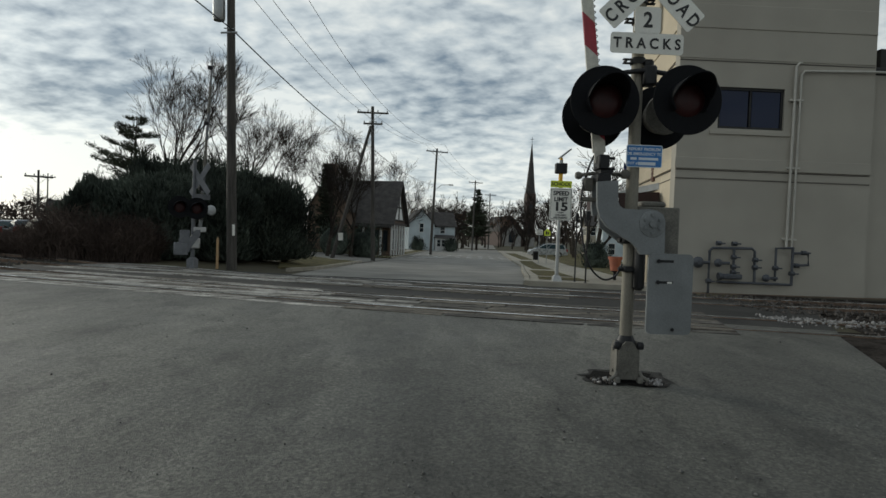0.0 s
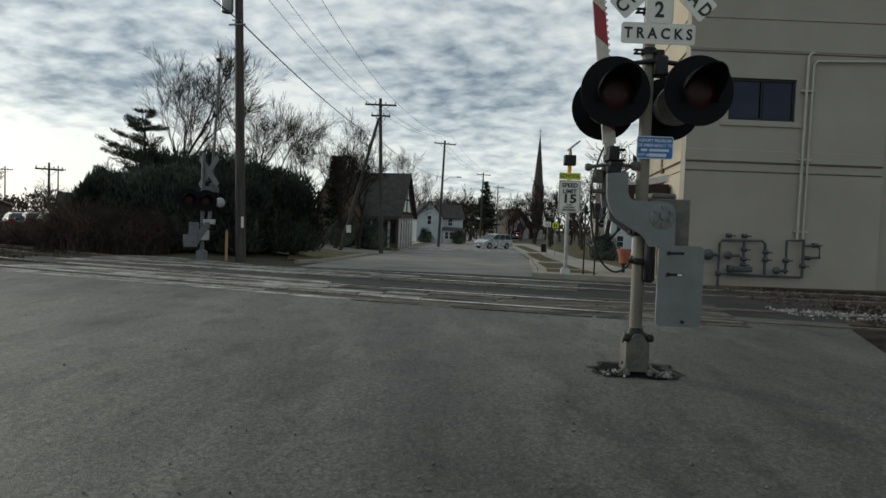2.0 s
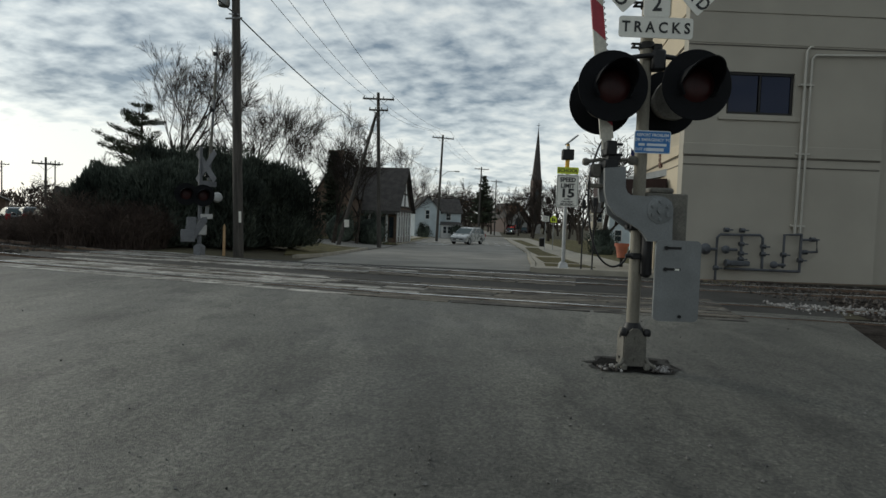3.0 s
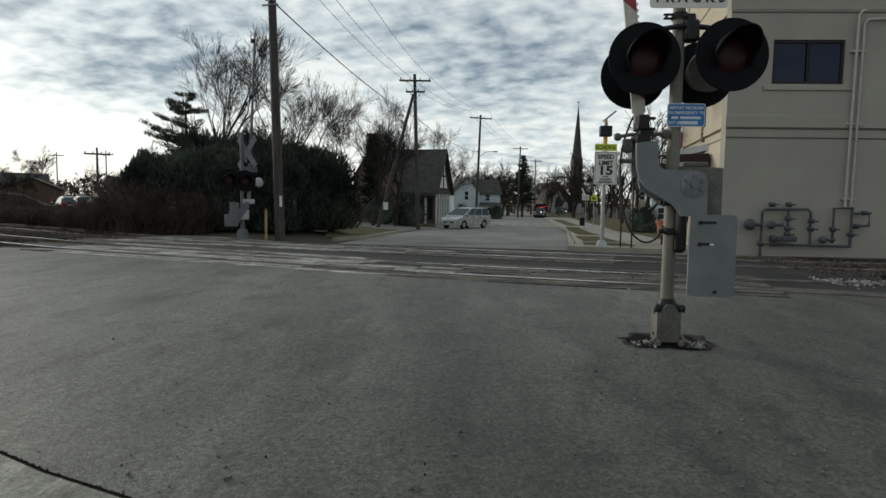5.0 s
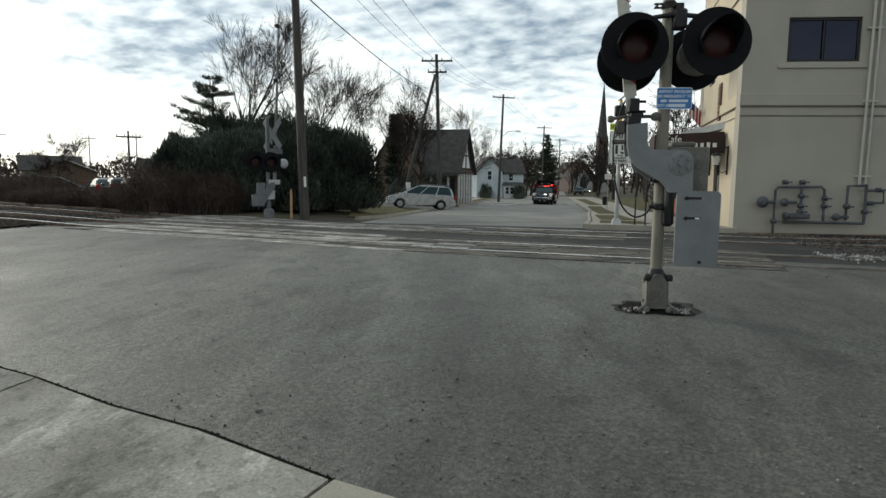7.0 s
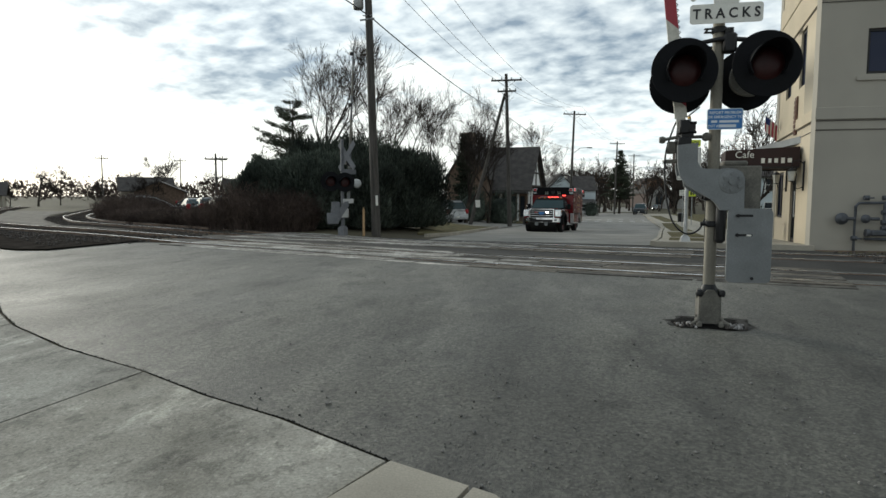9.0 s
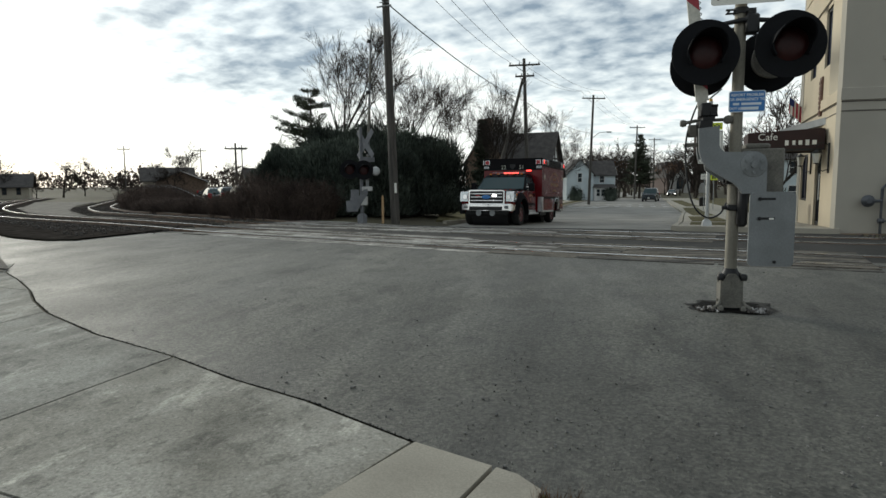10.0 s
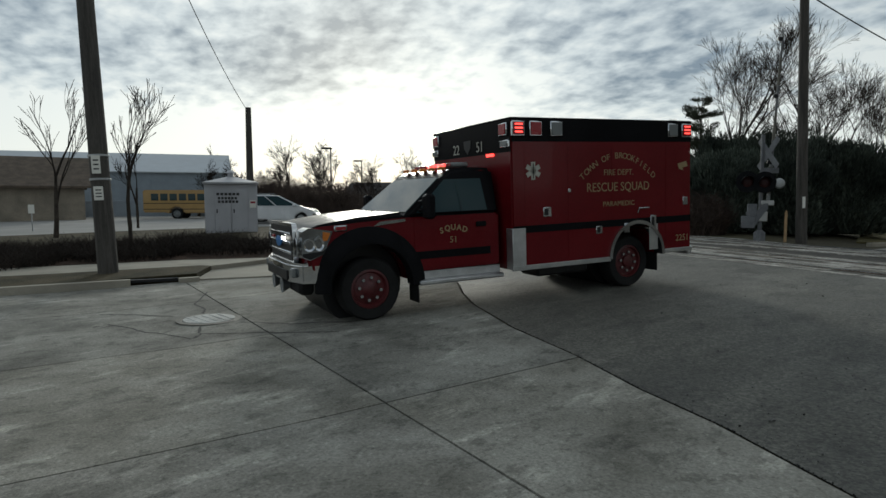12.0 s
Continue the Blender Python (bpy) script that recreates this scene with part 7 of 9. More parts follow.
def build_plants():
    for k, (x, y, h, r) in enumerate(((-6.9, 26.6, 3.3, 1.9), (-8.8, 25.6, 3.7, 2.0), (-10.8, 25.0, 3.8, 2.0), (-12.5, 24.8, 2.9, 1.5), (-7.9, 23.6, 2.9, 1.5), (-9.9, 23.0, 3.1, 1.6), (-11.7, 22.6, 2.6, 1.4))):
        evergreen(x, y, h, r, 20 + k)
    for k, (x, y, h, r) in enumerate(((-12.0, 21.4, 1.9, 1.5), (-13.9, 22.4, 1.0, 1.3), (-16.0, 23.8, 0.65, 1.4), (-19.0, 26.0, 0.6, 1.7), (-22.0, 28.6, 0.65, 1.8), (-25.5, 32.2, 1.6, 2.1), (-29, 36.5, 1.8, 2.3), (-33, 41.5, 1.9, 2.5), (-10.2, 21.1, 1.6, 1.1))):
        brush(x, y, h, r, 60 + k)
    white_pine(-19.0, 40.5, 8.7, 2.6, 11)
    conifer(-8.6, 53.0, 7.6, 0.95, 6, "dense dark columnar evergreen beside the brick house", 0.0)
    conifer(9.6, 116.0, 11.5, 3.2, 7, "tall dark spruce tree beside the street", 0.15)
    for k, (x, y, h, sp, d) in enumerate(((-14.8, 36.5, 14.2, 0.42, 5), (-11.6, 37.4, 13.6, 0.42, 5), (-9.2, 41.5, 10.5, 0.5, 5), (-7.6, 48.0, 12.5, 0.5, 5), (-6.2, 51.0, 11.0, 0.55, 5), (-12.8, 47.0, 12.5, 0.5, 5), (-3.8, 72.0, 13.5, 0.5, 5), (-10.2, 64.0, 13.5, 0.5, 5))):
        bare_tree(x, y, h, 100 + k, spread=sp, depth=d + 1, trunk=0.014, twig=0.0075)
    # young street trees by the parking lot
    bare_tree(-26.6, 3.7, 7.6, 131, "slim young leafless tree in the verge", 0.28, 4, 0.013)
    bare_tree(-22.3, 5.1, 6.8, 132, "slim young leafless tree in the verge", 0.28, 4, 0.013)
    bare_tree(-33.0, 8.5, 6.5, 133, "slim young leafless tree in the verge", 0.28, 4, 0.013)
    # far trees: four shapes, repeated at other turns
    rnd = random.Random(9)
    protos = [bare_tree(7.5, 128.0, 13.0, 140, "distant leafless tree beside the street", 0.55, 5, 0.02, "distant trees", twig=0.02), bare_tree(14.5, 150.0, 14.0, 141, "distant leafless tree beside the street", 0.6, 5, 0.02, "distant trees", twig=0.022),
              bare_tree(16.5, 62.0, 11.5, 142, "leafless tree with some clinging dry brown leaves", 0.6, 4, 0.02, "distant trees", 3, twig=0.02), bare_tree(-60.0, 80.0, 8.0, 143, "distant leafless tree with a rounded crown", 0.7, 6, 0.016, "distant trees", twig=0.012)]
    spots = [(3.5, 120, 1.0), (5.0, 145, 1.1), (1.5, 135, 1.0), (11, 165, 1.1), (17, 185, 1.2), (9, 178, 1.1), (4, 168, 1.2), (-2, 150, 1.1), (-6, 118, 0.9), (-9, 100, 1.0), (-13, 90, 1.0), (-16, 76, 1.0), (-18, 62, 1.0),
             (19.5, 118, 1.0), (22, 135, 1.1), (25, 150, 1.1), (17.5, 92, 1.0), (19.0, 78, 1.0), (14.0, 50, 0.9), (24, 100, 1.1), (28, 125, 1.2), (33, 160, 1.2), (40, 185, 1.2), (21, 172, 1.1), (46, 200, 1.2), (25, 205, 1.2), (55, 190, 1.3),
             (-70, 95, 1.0), (-55, 105, 1.1), (-48, 90, 0.9), (-80, 110, 1.0), (-40, 100, 1.0), (-90, 95, 1.0), (-34, 85, 1.0), (-46, 70, 0.45), (-28, 78, 0.9), (-100, 80, 1.0), (-30, 60, 0.5), (-24, 54, 0.8), (-66, 122, 1.1), (-30, 110, 1.1), (-18, 105, 1.0),
             (6.5, 126, 0.9), (8.5, 138, 1.0), (10.5, 150, 1.0), (7.5, 160, 1.1), (13.0, 172, 1.1), (2.5, 110, 0.8), (-1.0, 112, 0.85), (5.5, 133, 0.9), (19.0, 160, 1.0), (22.5, 178, 1.1), (27, 188, 1.1), (35, 192, 1.2), (20.5, 145, 0.9), (23, 118, 0.9), (16, 195, 1.2), (12, 190, 1.2), (-85, 62, 0.8), (-88, 55, 0.9), (-92, 50, 0.9), (-90, 44, 0.8), (-96, 58, 1.0), (-80, 66, 0.8), (-94, 68, 0.9), (-86, 74, 0.9), (-100, 50, 0.9), (-102, 42, 0.9)]
    for i, (x, y, s) in enumerate(spots):
        src = protos[rnd.choice((0, 1, 2, 0)) if x > -12 else rnd.choice((0, 1, 3))]
        copy_thing(src, at_ground(x, y, rnd.uniform(0, 360)) @ Matrix.Diagonal((s, s, s * rnd.uniform(0.85, 1.1), 1)))
    # low wooded skyline all round
    V, F = [], []
    r2 = random.Random(33)
    for i in range(420):
        a = radians(-30 + 240 * i / 420 + r2.uniform(-0.3, 0.3))
        d = r2.uniform(230, 330)
        x, y = d * math.cos(a), d * math.sin(a)
        if y < -120:
            continue
        blades(V, F, r2, Vector((x, y, ground_z(x, y) + 2.2)), (r2.uniform(5, 9), r2.uniform(5, 9), r2.uniform(2.5, 6.5)), 150, 1.1)
    # overgrown bank behind the parking lot
    r3 = random.Random(51)
    for k in range(17):
        t = k / 16
        x, y = -50.5 + 10.0 * t + r3.uniform(-1, 1), 21.5 + 6.0 * t + r3.uniform(-1, 1)
        T = brush(x, y, 3.6 - 1.3 * t + r3.uniform(-0.3, 0.6), 1.9, 400 + k, 420)
        tagged(T, "tall tangled leafless thicket behind the parking lot", "bush", "lot thicket")
    for k in range(10):
        t = k / 9
        x, y = -53 + 9.0 * t, 19.5 + 13.0 * t
        copy_thing(protos[3 if k % 2 else 0], at_ground(x + r3.uniform(-1.5, 1.5), y, r3.uniform(0, 360)) @ Matrix.Diagonal((0.5, 0.5, 0.42, 1)))
    for k in range(12):
        x, y = -92 + 3.2 * k + r3.uniform(-2, 2), 78 + 2.2 * k + r3.uniform(-4, 4)
        copy_thing(protos[3 if k % 3 else 1], at_ground(x, y, r3.uniform(0, 360)) @ Matrix.Diagonal((0.7, 0.7, 0.55, 1)))
    tagged(raw("far_woods", V, F, M_BRUSH), "low brown leafless woods along the skyline", "woods", "", "stuff")
    for k, (x, y) in enumerate(((-5.2, 52.6), (-7.6, 51.6), (-1.2, 90.5), (3.8, 92.5), (12.6, 45.0))):
        evergreen(x, y, 2.0 if k > 1 else 2.7, 1.1 if k > 1 else 1.5, 80 + k, "dark clipped shrub beside the house", 900, 0.24, "house shrubs")


build_plants()


# ---- poles and wires ----
def utility_pole(x, y, h, r, label, arms=((10.2, 2.4),), rz=0.0, lean=(0, 0), extras=True):
    P = thing("utility_pole", at_ground(x, y, rz) @ pose(0, 0, 0, lean[0], lean[1]), label, "utility pole", "utility poles")
    bm = bmesh.new()
    cyl(bm, (0, 0, -0.3), (0, 0, h), r, r * 0.66, 16)
    part("pole", bm, M_WOODPOLE, P, "weathered wooden pole")
    for z, w in arms:
        bm = bmesh.new()
        box(bm, (-w / 2, -r - 0.1, z - 0.06), (w / 2, -r + 0.02, z + 0.06), 0.01)
        arm = part("crossarm", bm, M_WOODPOLE, P)
        for s in (-1, 1):
            bm = bmesh.new()
            tube(bm, [(s * w * 0.28, -r - 0.04, z - 0.05), (0, -r * 0.7, z - 0.55)], 0.015, 5)
            part("brace", bm, M_GALV, arm)
        for f in (-0.46, -0.16, 0.16, 0.46):
            bm = bmesh.new()
            lathe(bm, [(0.02, 0.0), (0.05, 0.03), (0.03, 0.07), (0.055, 0.10), (0.03, 0.15)], pose(f * w, -r - 0.04, z + 0.06), 8)
            part("insulator", bm, M_GALV, arm)
    return P


def wire(a, b, sag, r=0.012):
    a, b = Vector(a), Vector(b)
    bm = bmesh.new()
    tube(bm, [a.lerp(b, t / 16) - Vector((0, 0, sag * 4 * (t / 16) * (1 - t / 16))) for t in range(17)], r, 5)
    single("overhead_wire", bm, M_BLACK, Matrix(), "thin black overhead wire strung between poles", "wire", "overhead wires")


def build_poles():
    p = utility_pole(-6.16, 19.82, 11.2, 0.165, "tall weathered utility pole beside the crossing", ((10.5, 2.4),), 10, (0, -1.6))
    bm = bmesh.new()
    lathe(bm, [(0.16, 7.75), (0.19, 7.8), (0.19, 8.5), (0.14, 8.58)], pose(-0.36, 0, 0.1), 16)
    part("transformer", bm, M_GALV, p, "grey transformer can")
    bm = bmesh.new()
    cyl(bm, (-0.3, -0.1, 7.45), (0.2, -0.1, 7.5), 0.03, seg=8), cyl(bm, (-0.2, -0.1, 7.6), (0.1, -0.1, 7.6), 0.02, seg=8)
    part("bracket", bm, M_GALV, p)
    bm = bmesh.new()
    box(bm, (0.04, -0.18, 1.1), (0.12, -0.15, 1.45), 0.004)
    part("tag_plate", bm, M_SIGNWHITE, p)
    x = utility_pole(-3.86, 45.8, 11.4, 0.17, "leaning utility pole with a diagonal brace pole", ((10.9, 2.3), (10.1, 1.4)), 12, (0, -2.0))
    bm = bmesh.new()
    cyl(bm, (-3.1, 0.3, -0.2), (-0.1, 0.15, 10.0), 0.15, 0.10, 12)
    part("brace_pole", bm, M_WOODPOLE, x, "diagonal wooden brace pole")
    bm = bmesh.new()
    box(bm, (-2.55, -0.1, 1.55), (-2.2, -0.07, 2.1), 0.01)
    part("notice", bm, M_SIGNWHITE, x, "white notice board")
    p2 = utility_pole(0.62, 72.0, 12.4, 0.17, "wooden utility pole with a street lamp arm", ((12.0, 2.6),), 12, (0, 1.6))
    bm = bmesh.new()
    tube(bm, [(0.1, 0, 7.6), (0.8, -0.1, 8.2), (1.7, -0.2, 8.3)], 0.035, 8)
    arm = part("lamp_arm", bm, M_GALV, p2)
    bm = bmesh.new()
    box(bm, (1.6, -0.32, 8.22), (2.2, -0.08, 8.36), 0.05)
    part("lamp_head", bm, M_GALV, arm)
    utility_pole(8.3, 109.7, 12.5, 0.17, "wooden utility pole far along the street", ((12.1, 2.6),), 12, (0, 1.0))
    utility_pole(14.2, 139.0, 12.5, 0.17, "wooden utility pole far along the street", ((12.1, 2.6),), 12)
    l = utility_pole(-12.74, 1.95, 10.5, 0.185, "dark utility pole in the grass verge", (), 0, (1.2, -3.4))
    for z, h, w, mtl in ((2.02, 0.34, 0.15, M_SIGNWHITE), (1.52, 0.26, 0.16, M_SIGNWHITE)):
        bm = bmesh.new()
        box(bm, (0.175, -0.13, z), (0.195, -0.13 + w, z + h), 0.004)
        nt = part("notice", bm, mtl, l, "white notice plate")
        bm = bmesh.new()
        for k in range(3):
            box(bm, (0.196, -0.10, z + h * (0.22 + 0.24 * k)), (0.198, -0.16 + w, z + h * (0.30 + 0.24 * k)))
        part("writing_bars", bm, M_INK, nt)
        nt.matrix_basis = pose(0, 0, 0, 0, 0, -14)
    for z in (1.9, 2.35):
        bm = bmesh.new()
        lathe(bm, [(0.185, z), (0.188, z + 0.02), (0.185, z + 0.04)], None, 16)
        part("band", bm, M_GALV, l)
    s = utility_pole(-28.5, 12.4, 5.9, 0.20, "grey wooden pole standing behind the shed", ())
    for x_, y_, h_ in ((-28.8, 46.5, 5.4), (-62, 90, 8), (-70, 82, 8), (-52, 86, 8)):
        utility_pole(x_, y_, h_, 0.11, "distant wooden utility pole with crossarm", ((h_ - 0.5, 1.8),), 40)
    # wires
    for f, dz in ((-1.1, 0), (-0.35, 0.05), (1.1, 0)):
        wire((-6.4 + f, 19.7, 10.9), (-4.3 + f, 45.6, 11.0 - 0.4), 0.5)
        wire((-4.3 + f, 45.6, 10.6), (0.7 + f, 72, 11.9), 0.6)
        wire((0.7 + f, 72, 11.9), (8.3 + f, 109.7, 11.3), 0.7)
        wire((-6.4 + f, 19.7, 10.9), (-12.9 + f, 1.95, 10.4), 0.4)
    wire((-6.3, 19.7, 7.75), (-4.1, 45.7, 7.6), 0.35, 0.022)
    wire((-4.1, 45.7, 7.6), (0.8, 72, 7.2), 0.5, 0.022)
    wire((-6.3, 19.7, 7.75), (-10.5, -14, 9.5), 0.3, 0.02)
    wire((-28.5, 12.4, 5.8), (-12.9, 1.95, 9.6), 0.5, 0.014)
    for x_, y_, h_ in ((-50.0, 30.8, 6.3), (-58, 40, 6.0)):
        L_ = thing("street_lamp", at_ground(x_, y_), "dark square parking-lot lamp post", "street lamp", "lot lamps")
        bm = bmesh.new()
        cyl(bm, (0, 0, 0), (0, 0, h_), 0.08, 0.06, 10)
        part("pole", bm, M_BLACK, L_)
        bm = bmesh.new()
        box(bm, (-0.9, -0.25, h_ - 0.12), (0.1, 0.25, h_ + 0.03), 0.03)
        part("lamp_head", bm, M_BLACK, L_, "flat shoebox lamp head", pose(0, 0, 0, 0, 0, 40))


build_poles()


# ---- houses and other buildings ----
M_BRICK = mat("brown_brick", (0.125, 0.085, 0.060), 0.9, vary=0.25, scale=3, fine=14, bump=0.3)
M_ROOF = mat("dark_shingle", (0.050, 0.045, 0.042), 0.9, vary=0.3, scale=2, fine=12, bump=0.3)
M_SIDING = mat("pale_blue_siding", (0.50, 0.56, 0.58), 0.8, vary=0.08, scale=1, fine=20, bump=0.1)
M_TRIMWHITE = mat("white_trim", (0.68, 0.68, 0.66), 0.7, vary=0.06, bump=0.02)
M_TIMBER = mat("dark_timber", (0.05, 0.04, 0.035), 0.85, vary=0.25, bump=0.1)
M_LIMESTONE = mat("grey_limestone", (0.34, 0.33, 0.31), 0.9, vary=0.15, scale=1.5, fine=12, bump=0.2)
M_REDBRICK = mat("dull_red_brick", (0.070, 0.047, 0.039), 0.9, vary=0.2, scale=2, fine=10, bump=0.2)
M_METALROOF = mat("pale_metal_roof", (0.42, 0.45, 0.48), 0.45, 0.4, vary=0.06, scale=1, fine=10, bump=0.03)
M_METALWALL = mat("blue_grey_metal_siding", (0.26, 0.30, 0.34), 0.6, 0.1, vary=0.08, scale=1, fine=10, bump=0.05)
M_TAN = mat("tan_siding", (0.38, 0.34, 0.27), 0.85, vary=0.1, scale=1, fine=15, bump=0.1)
M_SHED = mat("pale_grey_shed_paint", (0.40, 0.40, 0.42), 0.6, vary=0.07, scale=1.5, fine=40, bump=0.05)


def gable(parent, x0, x1, y0, y1, z0, ze, zr, wall, roof, ridge="x", over=0.35, thick=0.14):
    """Walls with gables and a pitched roof with eaves. The ridge runs along x or y."""
    bm = bmesh.new()
    if ridge == "x":
        c = (y0 + y1) / 2
        prism(bm, [(y0, z0), (y1, z0), (y1, ze), (c, zr), (y0, ze)], x0, x1, "x")
    else:
        c = (x0 + x1) / 2
        prism(bm, [(x0, z0), (x1, z0), (x1, ze), (c, zr), (x0, ze)], y0, y1, "y")
    w = part("wall", bm, wall, parent)
    a, b = (y0, y1) if ridge == "x" else (x0, x1)
    c = (a + b) / 2
    k = (zr - ze) / (c - a)
    for s in (0, 1):
        e = a - over if s == 0 else b + over
        zz = ze - over * k
        out = [(e, zz), (c, zr), (c, zr + thick), (e, zz + thick)]
        bm = bmesh.new()
        if ridge == "x":
            prism(bm, out, x0 - over, x1 + over, "x")
        else:
            prism(bm, out, y0 - over, y1 + over, "y")
        part("roof_slope", bm, roof, parent)
    return w


def house_window(parent, a, b, axis, frame_mat=None, glass_mat=None, proud=0.03):
    """A framed pane on a wall: a, b opposite corners on the wall's face; axis: outward way of the face."""
    sgn = -1 if axis[0] == "-" else 1
    ax = "xyz".index(axis[-1])
    lo = [min(a[i], b[i]) for i in range(3)]
    hi = [max(a[i], b[i]) for i in range(3)]

    def slab(bm, l, h, d0, d1, bev=0.0):
        l, h = list(l), list(h)
        base = a[ax]
        l[ax], h[ax] = sorted((base + sgn * d0, base + sgn * d1))
        box(bm, l, h, bev)
    u = 1 - ax if ax < 2 else 0
    bm = bmesh.new()
    slab(bm, lo, hi, 0.0, proud + 0.02, 0.008)
    f = part("window", bm, frame_mat or M_TRIMWHITE, parent, "framed window")
    bm = bmesh.new()
    l, h = list(lo), list(hi)
    mid = (lo[2] + hi[2]) / 2
    for z0, z1 in ((lo[2] + 0.07, mid - 0.03), (mid + 0.03, hi[2] - 0.07)):
        bm = bmesh.new()
        l2, h2 = list(lo), list(hi)
        l2[u] += 0.07
        h2[u] -= 0.07
        l2[2], h2[2] = z0, z1
        slab(bm, l2, h2, proud, proud + 0.026)
        part("pane", bm, glass_mat or M_GLASS, f)


def build_houses():
    h = thing("brick_house", at_ground(-6.0, 62.5, -9), "brown brick tudor house with steep dark roof and half-timbered gable", "house")
    gable(h, -3.6, 3.2, -3.6, 3.6, -0.4, 3.3, 7.2, M_BRICK, M_ROOF, "x", 0.45)
    for yy in (-2.6, -1.1, 0.6, 2.1):
        house_window(h, (3.2, yy, 0.5), (3.2, yy + 0.8, 2.5), "+x")
    bm = bmesh.new()
    prism(bm, [(-2.9, 3.35), (2.9, 3.35), (0, 6.35)], 3.202, 3.26, "x")
    g = part("gable_panel", bm, M_TRIMWHITE, h, "white plaster gable")
    for y0, z0, y1, z1 in ((-2.4, 3.4, -0.6, 5.6), (2.4, 3.4, 0.6, 5.6), (-0.1, 3.4, -0.1, 6.2), (-2.9, 3.4, 2.9, 3.4), (-1.5, 4.7, 1.5, 4.7)):
        bm = bmesh.new()
        cyl(bm, (3.27, y0, z0), (3.27, y1, z1), 0.09, seg=4)
        part("timber", bm, M_TIMBER, g)
    bm = bmesh.new()
    box(bm, (-0.4, -4.3, 2.62), (3.3, -3.4, 2.82), 0.03)
    part("porch_roof", bm, M_ROOF, h)
    for k in range(6):
        bm = bmesh.new()
        box(bm, (3.2, -3.4 + k * 1.28, -0.2), (3.34, -3.16 + k * 1.28, 2.9), 0.01)
        part("pilaster", bm, M_TRIMWHITE, h)
    bm = bmesh.new()
    box(bm, (3.2, -3.6, 2.9), (3.40, 3.6, 3.12), 0.01)
    part("beam", bm, M_TIMBER, h)
    for k in range(5):
        bm = bmesh.new()
        box(bm, (-0.3 + k * 0.85, -3.75, 0.0), (-0.12 + k * 0.85, -3.61, 2.6), 0.01)
        part("pilaster", bm, M_TRIMWHITE if k % 2 else M_BRICK, h)
        if k < 4:
            house_window(h, (-0.02 + k * 0.85, -3.6, 0.4), (0.45 + k * 0.85, -3.6, 2.4), "-y", M_BRONZE)
    gable(h, -4.4, -0.4, -5.0, -0.2, -0.4, 4.3, 7.3, M_BRICK, M_ROOF, "y", 0.25)
    house_window(h, (-3.0, -5.0, 1.0), (-1.9, -5.0, 2.4), "-y"), house_window(h, (-2.8, -5.0, 3.6), (-2.0, -5.0, 4.8), "-y")
    bm = bmesh.new()
    box(bm, (-3.6, -3.0, 5.0), (-2.5, -1.9, 8.5), 0.04), box(bm, (-3.7, -3.1, 8.45), (-2.4, -1.8, 8.65), 0.03)
    part("chimney", bm, M_BRICK, h, "stout brick chimney")
    w = thing("white_house", at_ground(0.4, 96.5, 12), "pale blue-white clapboard house with grey roof and sunroom", "house")
    gable(w, -3.6, 0.4, -2.5, 4.0, -0.5, 4.0, 6.2, M_SIDING, M_ROOF, "y", 0.3)
    gable(w, 0.4, 4.0, -1.0, 4.0, -0.5, 4.0, 6.0, M_SIDING, M_ROOF, "x", 0.3)
    bm = bmesh.new()
    box(bm, (0.5, -3.0, -0.5), (3.6, -1.0, 2.0), 0.02)
    sr = part("sunroom", bm, M_TRIMWHITE, w, "white sunroom with a row of windows")
    bm = bmesh.new()
    prism(bm, [(-3.3, 2.0), (-1.0, 2.0), (-1.0, 2.5)], 0.3, 3.8, "x")
    part("sunroom_roof", bm, M_ROOF, w)
    for k in range(4):
        house_window(sr, (0.7 + k * 0.72, -3.0, 0.7), (1.3 + k * 0.72, -3.0, 1.8), "-y")
    house_window(w, (-2.0, -2.5, 2.8), (-1.3, -2.5, 4.2), "-y"), house_window(w, (-2.0, -2.5, 0.4), (-1.2, -2.5, 1.8), "-y"), house_window(w, (1.6, -1.0, 2.7), (2.4, -1.0, 3.8), "-y")
    for x, y, rz, lab in ((-22, 60, 0, "brick apartment block behind the trees"), (24, 70, -10, "white frame house behind bare trees"), (29, 96, -10, "tan frame house behind bare trees"), (20, 47, -8, "white frame house with a porch")):
        o = thing("house", at_ground(x, y, rz), lab, "house", "houses along the street")
        wm = M_BRICK if "brick" in lab else M_TAN if "tan" in lab else M_SIDING if "white" in lab else M_TAN
        gable(o, -4, 4, -3.5, 3.5, -0.5, 4.8 if "block" not in lab else 6.6, 7.0, wm, M_ROOF, "x")
        for k in range(4):
            for z in (0.8, 3.2):
                house_window(o, (-3.4 + k * 1.9, -3.5, z), (-2.6 + k * 1.9, -3.5, z + 1.3), "-y")
                house_window(o, (-4.0, -3.0 + k * 1.6, z), (-4.0, -2.2 + k * 1.6, z + 1.3), "-x")
    c = thing("church", at_ground(28.7, 198.0, 8), "stone and brick church with a tall dark pointed steeple", "church")
    gable(c, -6.0, 1.5, -4, 22, -1, 5.0, 9.6, M_REDBRICK, M_ROOF, "y", 0.4)
    bm = bmesh.new()
    prism(bm, [(-5.2, -1), (0.7, -1), (0.7, 3.8), (-2.25, 6.8), (-5.2, 3.8)], -4.5, -4.02, "y")
    f = part("stone_front", bm, M_LIMESTONE, c, "pale stone gable front")
    bm = bmesh.new()
